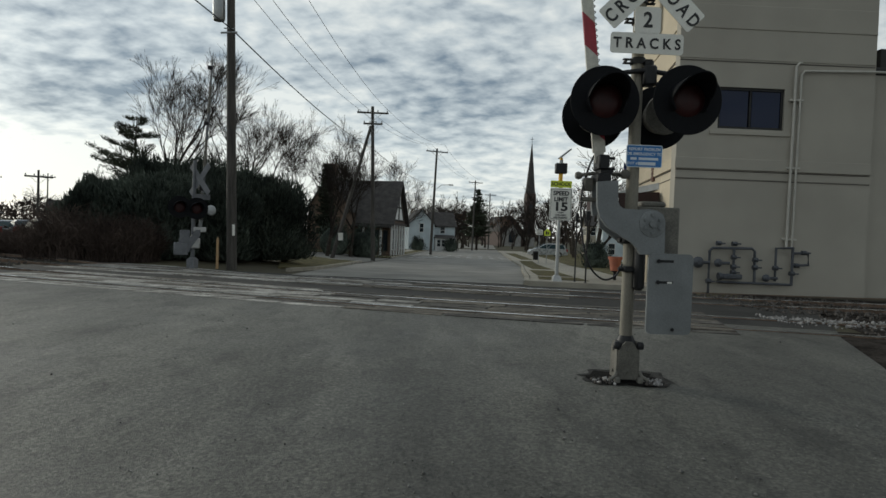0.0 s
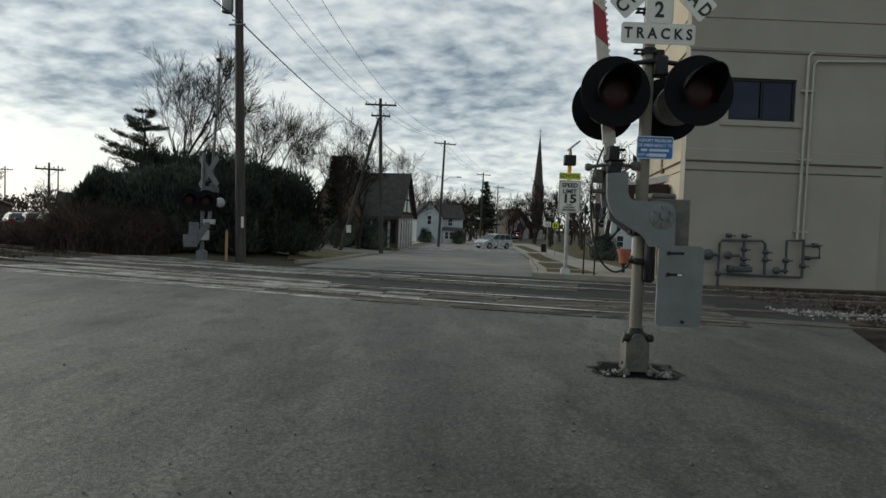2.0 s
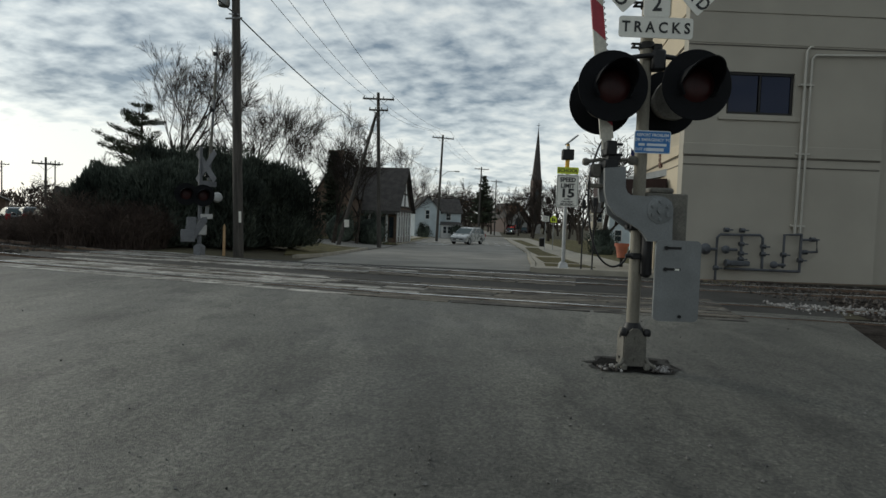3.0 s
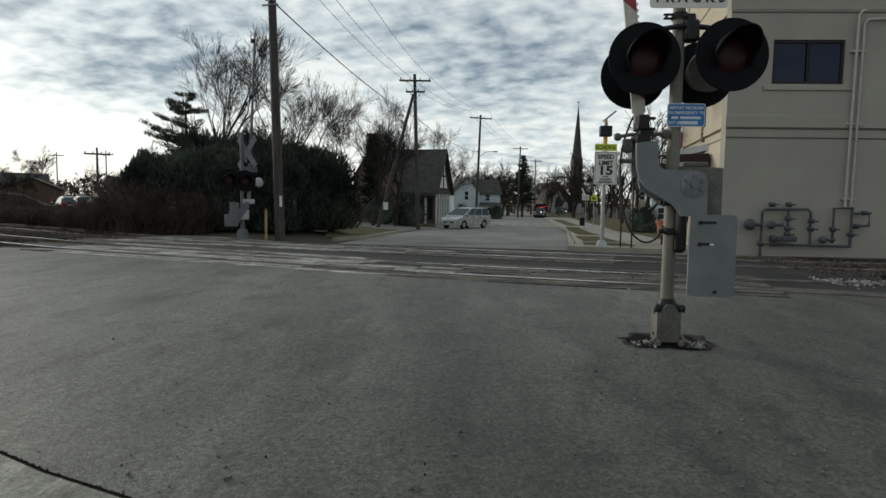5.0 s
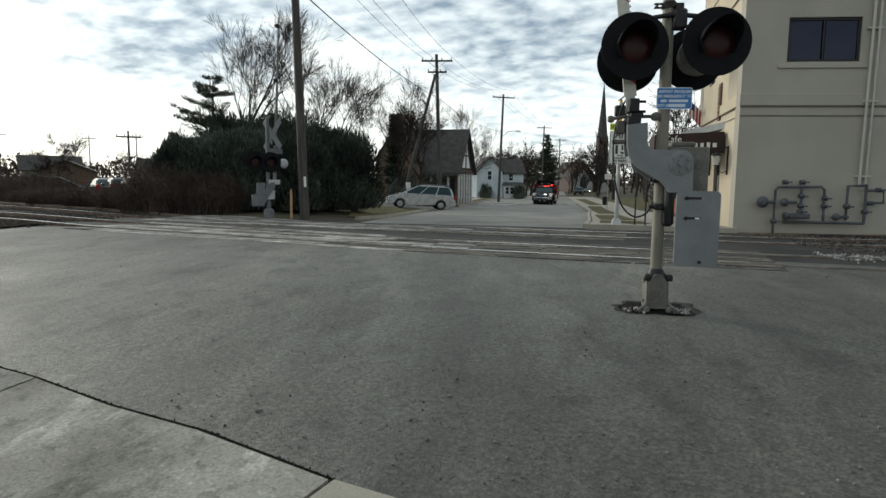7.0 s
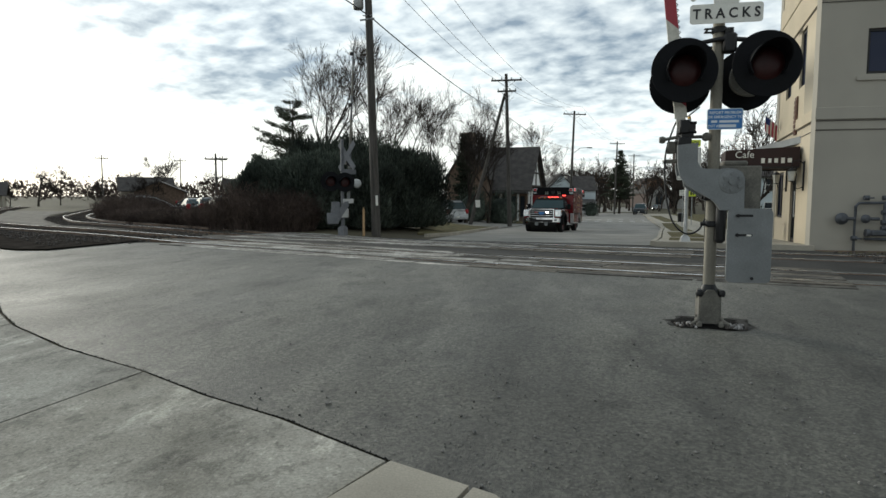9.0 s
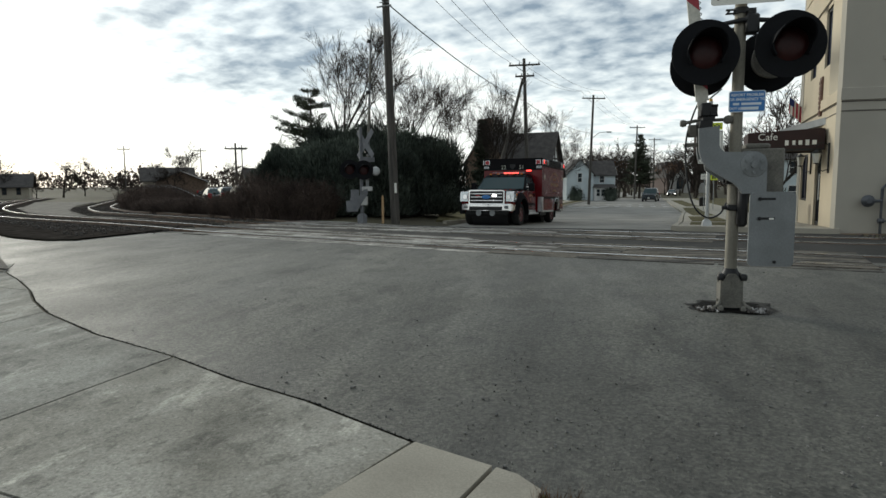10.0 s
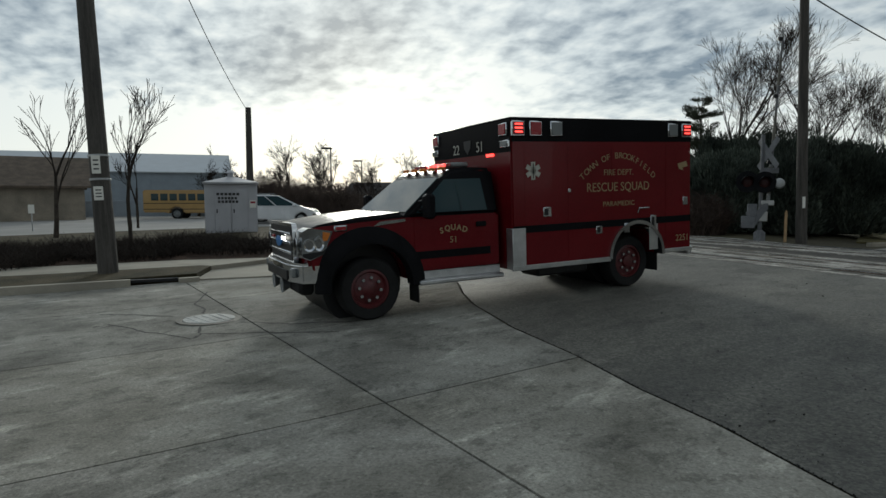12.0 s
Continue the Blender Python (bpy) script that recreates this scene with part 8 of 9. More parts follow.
    prism(bm, [(-3.3, 1.2), (-1.2, 1.2), (-1.2, 3.4), (-1.6, 4.5), (-2.25, 5.0), (-2.9, 4.5), (-3.3, 3.4)], -4.62, -4.51, "y")
    part("great_window", bm, M_GLASS, f, "dark pointed window")
    bm = bmesh.new()
    box(bm, (2.4, -3.7, -1), (5.4, -0.7, 17), 0.1)
    t = part("tower", bm, M_REDBRICK, c, "square brick tower")
    bm = bmesh.new()
    lathe(bm, [(1.75, 17.0), (1.5, 17.8), (0.10, 33.0), (0.05, 33.2)], pose(3.9, -2.2, 0, 0, 0, 22.5), 8)
    part("spire", bm, M_ROOF, c, "dark eight-sided spire")
    bm = bmesh.new()
    cyl(bm, (3.9, -2.2, 33), (3.9, -2.2, 35), 0.07, seg=6), cyl(bm, (3.4, -2.2, 34.3), (4.4, -2.2, 34.3), 0.07, seg=6)
    part("cross", bm, M_BLACK, c)
    for z in (4, 10):
        bm = bmesh.new()
        prism(bm, [(3.2, z), (4.6, z), (4.6, z + 3), (3.9, z + 4), (3.2, z + 3)], -3.76, -3.71, "y")
        part("tower_window", bm, M_GLASS, t)
    bm = bmesh.new()
    box(bm, (2.4, -3.8, -1), (5.4, -3.71, 3.0), 0.0)
    part("stone_base", bm, M_LIMESTONE, t)
    # low building by the tracks, far off
    b = thing("low_brick_building", at_ground(-88.0, 75.5, 42), "long low tan building with dark hipped roof", "building")
    gable(b, -4.6, 4.6, -3, 3, -0.6, 2.0, 3.7, M_TAN, M_ROOF, "x", 0.6)
    for k in range(5):
        house_window(b, (-4.2 + k * 1.8, -3, 0.6), (-3.6 + k * 1.8, -3, 1.7), "-y", M_TIMBER)
    for x, y, rz in ((-100, 72, 30), (-70, 92, 40), (-58, 104, 40)):
        o = thing("house", at_ground(x, y, rz), "small distant house with dark roof by the tracks", "house", "houses by the tracks")
        gable(o, -4, 4, -3, 3, -0.5, 2.7, 4.8, M_TAN, M_ROOF, "x")
        for k in range(3):
            house_window(o, (-3 + k * 2.2, -3, 0.8), (-2.2 + k * 2.2, -3, 2.0), "-y")
    sh = thing("barn", at_ground(-62.0, 85.0, 30), "grey gabled shed roof behind the brush", "shed")
    gable(sh, -3.5, 3.5, -3, 3, -0.3, 2.4, 3.9, M_BRICK, M_ROOF, "y")
    # metal hall and low house behind the parking lot
    m = thing("metal_hall", at_ground(-86, 17.0, 68), "long blue-grey metal hall with pale roof", "hall")
    gable(m, -22, 18.0, 0, 16, -0.5, 4.9, 7.6, M_METALWALL, M_METALROOF, "x", 0.3)
    for k in range(24):
        bm = bmesh.new()
        box(bm, (-21.5 + k * 1.5, -0.06, 0), (-21.4 + k * 1.5, -0.001, 4.7))
        part("panel_rib", bm, M_METALWALL, m)
    lo = thing("low_house", at_ground(-54.0, 1.5, 80), "low tan house with brown hipped roof", "house")
    gable(lo, -9, 9.0, -4, 4, -0.5, 2.6, 4.5, mat("weathered_tan_siding", (0.24, 0.205, 0.16), 0.85, vary=0.2, scale=1, fine=15, bump=0.2), mat("brown_shingle", (0.10, 0.075, 0.055), 0.9, vary=0.25, scale=2, fine=12, bump=0.3), "x", 0.6)
    for k in range(4):
        house_window(lo, (-6 + k * 2.8, -4, 0.9), (-5 + k * 2.8, -4, 2.1), "-y", M_TIMBER)
    wl = thing("lot_wall", at_ground(-56, 12, 72), "long low grey retaining wall behind the bus", "wall")
    bm = bmesh.new()
    box(bm, (-9, 0, -0.3), (12, 0.3, 1.35), 0.03)
    part("wall_body", bm, M_METALWALL, wl)


build_houses()


def build_shed():
    s = thing("utility_shed", pose(-24.4, 9.6, 0.12, 0, 0, 66), "small pale grey utility shed with double doors and a roof vent", "shed")
    bm = bmesh.new()
    box(bm, (-1.0, -0.95, 0), (1.0, 0.95, 2.05), 0.02)
    part("body", bm, M_SHED, s)
    bm = bmesh.new()
    lathe(bm, [(1.50, 2.05), (1.52, 2.12), (0.22, 2.36), (0.1, 2.36)], pose(0, 0, 0, 0, 0, 45), 4)
    part("roof", bm, M_SHED, s, "shallow pyramid roof")
    bm = bmesh.new()
    lathe(bm, [(0.12, 2.3), (0.12, 2.52), (0.24, 2.53), (0.02, 2.66)], None, 12)
    part("vent", bm, M_SHED, s, "round roof vent with cap")
    for x in (-0.62, 0.02):
        bm = bmesh.new()
        box(bm, (x, -0.985, 0.15), (x + 0.6, -0.951, 1.8), 0.008)
        d = part("door", bm, M_SHED, s)
        bm = bmesh.new()
        box(bm, (x + 0.06, -1.01, 0.9), (x + 0.10, -0.985, 1.06), 0.005)
        part("handle", bm, M_BLACK, d)
    bm = bmesh.new()
    for z0, x0, x1 in ((1.60, -0.55, 0.35), (1.44, -0.5, 0.25), (1.30, -0.5, 0.3)):
        n = 6
        for k in range(n):
            a = x0 + (x1 - x0) * k / n
            box(bm, (a, -0.9895, z0), (a + (x1 - x0) / n * 0.75, -0.9865, z0 + 0.10))
    tagged(part("writing_bars", bm, M_INK, s, "unreadable dark lettering"), kind="stuff")
    bm = bmesh.new()
    box(bm, (0.70, -0.965, 1.1), (0.95, -0.951, 1.4), 0.003)
    nt = part("notice", bm, M_SIGNWHITE, s)
    bm = bmesh.new()
    box(bm, (0.73, -0.969, 1.28), (0.92, -0.966, 1.36))
    part("red_bar", bm, M_REDSTRIPE, nt)


build_shed()


def build_parked():
    b = thing("school_bus", at_ground(-45.2, 18.3, 52), "small yellow school bus parked in the lot", "school bus")
    bm = bmesh.new()
    bevelled_prism(bm, [(-5.6, 0.5), (-4.1, 0.5)] + arch(-3.2, 0.42, 0.5) + [(-2.6, 0.45), (-0.7, 0.45), (-0.7, 2.15), (-5.6, 2.15)], -1.0, 1.0, "y", 0.08)
    body = part("body", bm, M_BUSYELLOW, b, "yellow bus body")
    bm = bmesh.new()
    bevelled_prism(bm, [(-0.72, 0.45), (-0.6, 0.45)] + arch(0, 0.42, 0.48) + [(0.75, 0.5), (0.8, 0.95), (0.5, 1.1), (0.05, 1.2), (-0.5, 2.0), (-0.72, 2.1)], -0.95, 0.95, "y", 0.06)
    part("cab", bm, M_BUSYELLOW, b)
    bm = bmesh.new()
    pane_quad(bm, [(0.0, 0.8, 1.25), (-0.46, 0.75, 1.93), (-0.46, -0.75, 1.93), (0.0, -0.8, 1.25)][::-1], 0.02)
    part("windshield", bm, M_WINDSHIELD, b)
    for s in (1, -1):
        for k in range(6):
            bm = bmesh.new()
            box(bm, (-5.0 + k * 0.66, s * 1.0, 1.38), (-4.48 + k * 0.66, s * 1.012, 1.88), 0.003)
            part("side_window", bm, M_WINDSHIELD, b)
        for z in (0.72, 1.15):
            bm = bmesh.new()
            box(bm, (-5.55, s * 1.0, z), (-0.75, s * 1.008, z + 0.05))
            part("black_rail", bm, M_BLACK, b)
    for x in (0.0, -3.2):
        for s in (1, -1):
            wheel(b, x, s * 0.86, 0.40, 0.25, s, M_GREYPAINT)
    for x, y, rz, who in ((-32.75, 17.65, 58, VAN), (-35.2, 19.4, 58, CAR), (-62.5, 51.0, 40, CAR), (-27.0, 38.5, 40, CAR), (-17.3, 29.6, 130, CAR), (-19.6, 32.0, 132, CAR), (-22.0, 34.4, 130, CAR), (-24.3, 36.4, 131, CAR), (-31.0, 43.5, 40, VAN), (-66.5, 51.5, 60, VAN), (-50, 78, 30, CAR), (-46, 82, 30, VAN)):
        o = copy_thing(who, at_ground(x, y, rz))
        tagged(o, "parked minivan standing in the lot" if who is VAN else "parked car standing in the lot", "car", "parked cars")
        o.name = "parked_car"
        for ch in o.children:
            if ch.type == "MESH" and ch.data.materials and ch.data.materials[0] in (M_SILVER, M_DARKCAR) and x > -36 and x < -28:
                for sl in ch.material_slots:
                    sl.link = "OBJECT"
                    sl.material = M_WHITECAR


build_parked()


# ---- kerbs, sidewalks, lawns, road marks ----
def kerb(line, w=0.16, h=0.14, label="worn concrete kerb", lift=0.0, mtl=None):
    """A kerb of separate stones along a line."""
    K = thing("kerb", Matrix(), label, "kerb", "", "structure")
    pts = [Vector(p) for p in line]
    for a, b in zip(pts, pts[1:]):
        n = max(1, int((b - a).length / 3.0))
        for i in range(n):
            p, q = a.lerp(b, i / n), a.lerp(b, (i + 1) / n)
            d = (q - p).normalized()
            nn = Vector((-d.y, d.x)) * w
            bm = bmesh.new()
            v = []
            for pt, e in ((p, 0.006), (q, -0.006)):
                pt = pt + d * e
                z = ground_z(pt.x, pt.y)
                for off, zz in ((Vector((0, 0)), -0.1), (nn * 0.12, h), (nn, h), (nn, -0.1)):
                    v.append(bm.verts.new((pt.x + off.x, pt.y + off.y, z + zz + lift)))
            for i4 in range(4):
                bm.faces.new((v[i4], v[(i4 + 1) % 4], v[4 + (i4 + 1) % 4], v[4 + i4]))
            bm.faces.new(v[:4]), bm.faces.new(v[4:][::-1])
            bmesh.ops.bevel(bm, geom=[e for e in bm.edges if e.calc_face_angle(0) > 0.9], offset=0.015, segments=1, affect="EDGES", clamp_overlap=True)
            part("kerb_stone", bm, mtl or M_WALK, K)


def clip_poly(poly, n, c, keep_above):
    """The part of a polygon on one side of the line n.p = c."""
    out = []
    k = 1 if keep_above else -1
    for i in range(len(poly)):
        p, q = Vector(poly[i]), Vector(poly[(i + 1) % len(poly)])
        a, b = k * (n.dot(p) - c), k * (n.dot(q) - c)
        if a >= 0:
            out.append(tuple(p))
        if (a > 0 > b) or (a < 0 < b):
            out.append(tuple(p.lerp(q, a / (a - b))))
    return out


ALONG, ACROSS = Vector((0.30, 0.954)), Vector((0.954, -0.30))


def st(s, t):
    """A place by its distance across (s) and along (t) the side street."""
    p = ACROSS * s + ALONG * t
    return (p.x, p.y)


M_MARK = mat("worn_white_paint", (0.42, 0.42, 0.40), 0.8, vary=0.25, scale=3, fine=30, bump=0.1)


M_GRAVEL = mat("packed_gravel", (0.088, 0.080, 0.070), 0.95, vary=0.35, scale=1.2, fine=30, bump=0.8, spec=0.15)


def build_kerbs():
    # far side of the side street
    kerb([st(-11.47, -30), st(-11.47, -14), st(-11.47, -1.55)], -0.16)
    kerb([st(-11.47, -0.78), st(-11.47, -0.42)], -0.16, 0.10)
    inlet = thing("storm_drain", Matrix(), "dark open storm drain in the kerb", "drain", "", "structure")
    bm = bmesh.new()
    a, b, c, d = (Vector(st(-11.47, -1.55)), Vector(st(-11.47, -0.78)), Vector(st(-11.72, -0.78)), Vector(st(-11.72, -1.55)))
    for z0, z1 in ((0.10, 0.15), (-0.1, 0.012)):
        v = [bm.verts.new((p.x, p.y, z)) for z in (z0, z1) for p in (a, b, c, d)]
        bm.faces.new(v[:4][::-1]), bm.faces.new(v[4:])
        for i in range(4):
            bm.faces.new((v[i], v[(i + 1) % 4], v[4 + (i + 1) % 4], v[4 + i]))
    part("drain_slab", bm, M_BLACK, inlet, "dark iron drain frame")
    bm = bmesh.new()
    q = [Vector(st(s, t)) for s, t in ((-11.66, -1.5), (-11.66, -0.83), (-11.73, -0.83), (-11.73, -1.5))]
    v = [bm.verts.new((p.x, p.y, z)) for z in (0.0, 0.1) for p in q]
    for i in range(4):
        bm.faces.new((v[i], v[(i + 1) % 4], v[4 + (i + 1) % 4], v[4 + i]))
    part("drain_throat", bm, M_BLACK, inlet)
    drape("verge_grass", [st(-11.63, -30), st(-11.63, -0.45), st(-12.75, -0.12), st(-12.95, -0.3), st(-13.3, -4), st(-13.6, -30)], 0.135, M_DARKGRASS, "short winter grass verge", "lawn", thick=0.16)
    drape("sidewalk_side_street", [st(-13.62, -30), st(-13.32, -4), st(-12.97, -0.3), st(-12.77, -0.1), st(-13.4, 1.5), st(-14.3, -0.5), st(-14.9, -4), st(-15.2, -30)], 0.13, M_WALK, "pale concrete sidewalk", "pavement", thick=0.16)
    drape("driveway_apron", [st(-11.47, -0.4), (-10.30, 4.3), (-10.0, 5.3), (-9.45, 6.5), (-8.85, 7.0), (-11.4, 7.35), (-12.3, 6.45), st(-13.38, 1.5), st(-12.75, -0.1), st(-11.64, -0.43)], 0.045, M_WALK, "pale concrete driveway apron", "pavement", thick=0.16)
    drape("planting_bed", [st(-15.22, -30), st(-14.95, -4), st(-14.35, -0.5), st(-13.42, 1.5), (-12.35, 6.5), (-12.3, 7.0), (-14.4, 7.6), st(-15.4, 2.2), st(-19, 3.0), st(-20, -30)], 0.10, M_DRYBED, "dark mulched bed with dead leaves", "bed", thick=0.16)
    drape("lawn", [st(-20.02, -30), st(-19.02, 3.02), st(-15.4, 2.22), (-14.4, 7.62), (-12.3, 7.1), (-16.5, 9.7), (-20, 12.2), (-26, 16.0), (-28.1, 15.5), (-29.4, 9), (-30, 2), (-31, -20)], 0.08, M_DARKGRASS, "short winter lawn", "lawn", thick=0.16)
    drape("parking_lot", [(-30.9, -25), (-29.9, 2.4), (-29.3, 9), (-28.0, 15.6), (-33, 20.5), (-39, 20), (-46, 20.5), (-58, 14), (-72, 4), (-75, -25)], 0.05, M_LOT, "pale worn parking lot asphalt", "parking lot")
    drape("track_lane", [(-10.86, 8.7), (-13.38, 9.66), (-17.5, 11.84), (-27.07, 17.86), (-38.4, 26.9), (-45, 33.3), (-57, 45), (-59, 48.5), (-46, 36.8), (-39.3, 30.4), (-31.4, 23.3), (-18.75, 14.66), (-14.15, 11.86), (-12.52, 11.29), (-11.89, 11.42), (-10.5, 11.2)], 0.016, M_ASPHALT, "pale lane running beside the tracks", "road")
    drape("lane_shoulder", [(-11.7, 13.94), (-11.8, 11.5), (-12.5, 11.34), (-14.15, 11.92), (-18.75, 14.72), (-31.4, 23.4), (-39.3, 30.5), (-46, 37), (-44, 38.2), (-37, 31.5), (-28, 24.6), (-15, 17.0), (-11.6, 15.4)], 0.055, M_BALLAST, "dark stone ballast beside the lane", "ballast")
    drape("gravel_patch", [(-8.9, 7.15), (-11.4, 7.4), (-12.25, 7.15), (-16.5, 9.75), (-20, 12.3), (-27, 16.5), (-38.9, 25.5), (-38.4, 26.8), (-27.07, 17.8), (-17.5, 11.8), (-13.38, 9.62), (-10.86, 8.66)], 0.05, M_GRAVEL, "grey-brown gravel edge of the lane", "gravel")
    drape("yard_between_tracks", [(-15, 19.2), (-22, 22.8), (-31, 31), (-44, 45), (-52, 56), (-60, 56), (-40, 35.5), (-30, 27.2), (-22, 21.9)], 0.06, M_GRAVEL, "grey gravel yard between the curving tracks", "gravel")
    # main street sides
    kerb([(6.6, 15.93), (2.86, 16.73)], -0.16, 0.135)
    kerb(STREET_R[:-2] + [(12.6, 106)], -0.16)
    kerb([(-4.6, 21.2), (-4.2, 24), (-4.1, 34), (-4.05, 40)], 0.16)
    kerb([(-2.9, 54), (-1.6, 69), (-0.4, 83), (2.2, 116)], 0.16)
    drape("corner_pavement", [(2.86, 16.75), (6.6, 15.95), (7.72, 22.6), (8.6, 28.5), (9.9, 36), (12.7, 60), (17.3, 110), (13.0, 110), (10.7, 83), (7.1, 44), (5.4, 33), (3.8, 22)], 0.13, M_WALK, "pale concrete sidewalk and corner paving", "pavement", thick=0.16)
    for q in ([(3.55, 18.9), (5.0, 18.5), (5.35, 21.3), (4.0, 21.6)], [(4.25, 22.9), (5.5, 22.6), (6.5, 30.5), (5.3, 31)], [(5.9, 33.5), (7.0, 33.3), (9.8, 56), (8.6, 56)], [(9.4, 60), (10.6, 60), (13.2, 90), (11.8, 90)]):
        drape("verge_grass", q, 0.145, M_GRASS, "short winter grass verge", "lawn", thick=0.16)
    drape("lawn", [(7.85, 23), (8.75, 28.5), (10.05, 36), (12.9, 60), (17.4, 110), (45, 110), (45, 24)], 0.10, M_GRASS, "brown-green winter lawn", "lawn", thick=0.16)
    drape("lawn", [(-4.4, 24), (-4.25, 39.6), (-6.6, 41.0), (-9.4, 42.0), (-5.5, 29), (-5.4, 22.8)], 0.10, M_GRASS, "brown-green winter lawn", "lawn", thick=0.16)
    drape("lawn", [(-3.3, 54), (-2.2, 64), (-0.6, 83), (4, 130), (-30, 130), (-25, 54)], 0.10, M_GRASS, "brown-green winter lawn", "lawn", thick=0.16)
    drape("sidewalk_left", band([(-4.6, 53.5), (-3.2, 69), (-1.9, 83), (0.6, 116)], 0.0, 1.3), 0.13, M_WALK, "pale concrete sidewalk", "pavement", thick=0.16)
    drape("driveway", [(-4.1, 40.0), (-3.0, 53.5), (-6.0, 53.3), (-10.0, 56), (-10.4, 68), (-14.5, 68), (-15.2, 54), (-14, 45), (-9.5, 42.4), (-6.5, 41.4)], 0.03, M_STREET, "grey driveway beside the hedge", "driveway")
    marks = thing("crosswalk", Matrix(), "worn white crosswalk dashes on the street", "road marking", "", "structure")
    rnd = random.Random(3)
    for row, y in enumerate((63.5, 70.0)):
        for k in range(9):
            f = (k + 0.3) / 9
            xl = -2.2 + (y - 60) * 0.08
            x = xl + f * 10.6
            bm = bmesh.new()
            w = 0.5
            v = [bm.verts.new((x + dx, y + dy + dx * 0.05, ground_z(x + dx, y + dy) + 0.022)) for dx, dy in ((0, 0), (w, 0), (w, 1.1), (0, 1.1))]
            bm.faces.new(v)
            part("dash", bm, M_MARK, marks)
    for k in range(5):
        bm = bmesh.new()
        x, y = -1.6 + k * 0.62, 57.5 + k * 0.3
        v = [bm.verts.new((x + dx, y + dy, ground_z(x + dx, y + dy) + 0.022)) for dx, dy in ((0, 0), (0.35, 0.1), (1.2, 4.2), (0.85, 4.1))]
        bm.faces.new(v)
        part("hatch", bm, M_MARK, marks)


M_DRYBED = mat("mulch_bed", (0.05, 0.036, 0.028), 0.95, vary=0.45, scale=3, fine=30, bump=0.9, tint=(0.085, 0.055, 0.04), spec=0.1)
M_LOT = mat("pale_lot_asphalt", (0.25, 0.245, 0.235), 0.9, vary=0.1, scale=0.4, fine=30, bump=0.2, spec=0.25)
build_kerbs()


def build_bed_plants():
    rnd = random.Random(12)
    for k in range(22):
        t = -17 + k * 0.85
        s = -15.7 - (k % 3) * 1.1
        x, y = st(s + rnd.uniform(-0.3, 0.3), t)
        T = brush(x, y, 0.24, 1.15, 300 + k, 260)
        T.location.z += 0.10
        T.children[0].data.materials[0] = M_TWIG
        tagged(T, "low bare red-stemmed shrub in the mulched bed", "bush", "bed shrubs")
    for x, y, h in ((-24.5, -1.5, 1.5), (-26.5, 0.5, 1.45), (-33, 4.0, 1.2)):
        s = thing("small_sign", at_ground(x, y, 60, 0.1), "small white sign on a thin post in the verge", "sign", "small signs")
        bm = bmesh.new()
        box(bm, (-0.02, -0.02, 0), (0.02, 0.02, h), 0.003)
        part("post", bm, M_GALV, s)
        bm = bmesh.new()
        box(bm, (-0.13, -0.035, h - 0.4), (0.13, -0.025, h), 0.004)
        part("plate", bm, M_SIGNWHITE, s)
    s = thing("lane_sign", at_ground(-17.2, 11.3, 35), "small white sign on a post beside the lane", "sign")
    bm = bmesh.new()
    box(bm, (-0.025, -0.02, 0), (0.018, 0.015, 0.62), 0.003)
    part("post", bm, M_GALV, s)
    bm = bmesh.new()
    box(bm, (-0.13, -0.03, 0.32), (0.13, -0.02, 0.64), 0.004)
    part("plate", bm, M_SIGNWHITE, s)


build_bed_plants()


# ---- pieces of the ground: slabs, crossing panels, stones ----
def drape_piece(outline, lift, material, parent, name, inset=0.008, thick=0.05):
    c = Vector((sum(p[0] for p in outline) / len(outline), sum(p[1] for p in outline) / len(outline)))
    pts = []
    for p in outline:
        v = Vector(p) - c
        pts.append(tuple(c + v * max(0.0, 1 - inset / max(v.length, 0.01) * 1.4)))
    ob = drape(name, pts, lift, material, "", parent=parent, thick=thick)
    return ob


M_SLABS = []
for k, (c0, c1) in enumerate((((0.245, 0.235, 0.203), (0.325, 0.313, 0.278)), ((0.26, 0.247, 0.208), (0.335, 0.322, 0.282)), ((0.225, 0.217, 0.19), (0.31, 0.302, 0.268)))):
    M_SLABS.append(mat("weathered_slab", c0, 0.9, vary=0.28, scale=1.2, fine=45, bump=0.6, tint=c1, spec=0.2, spots=0.45))


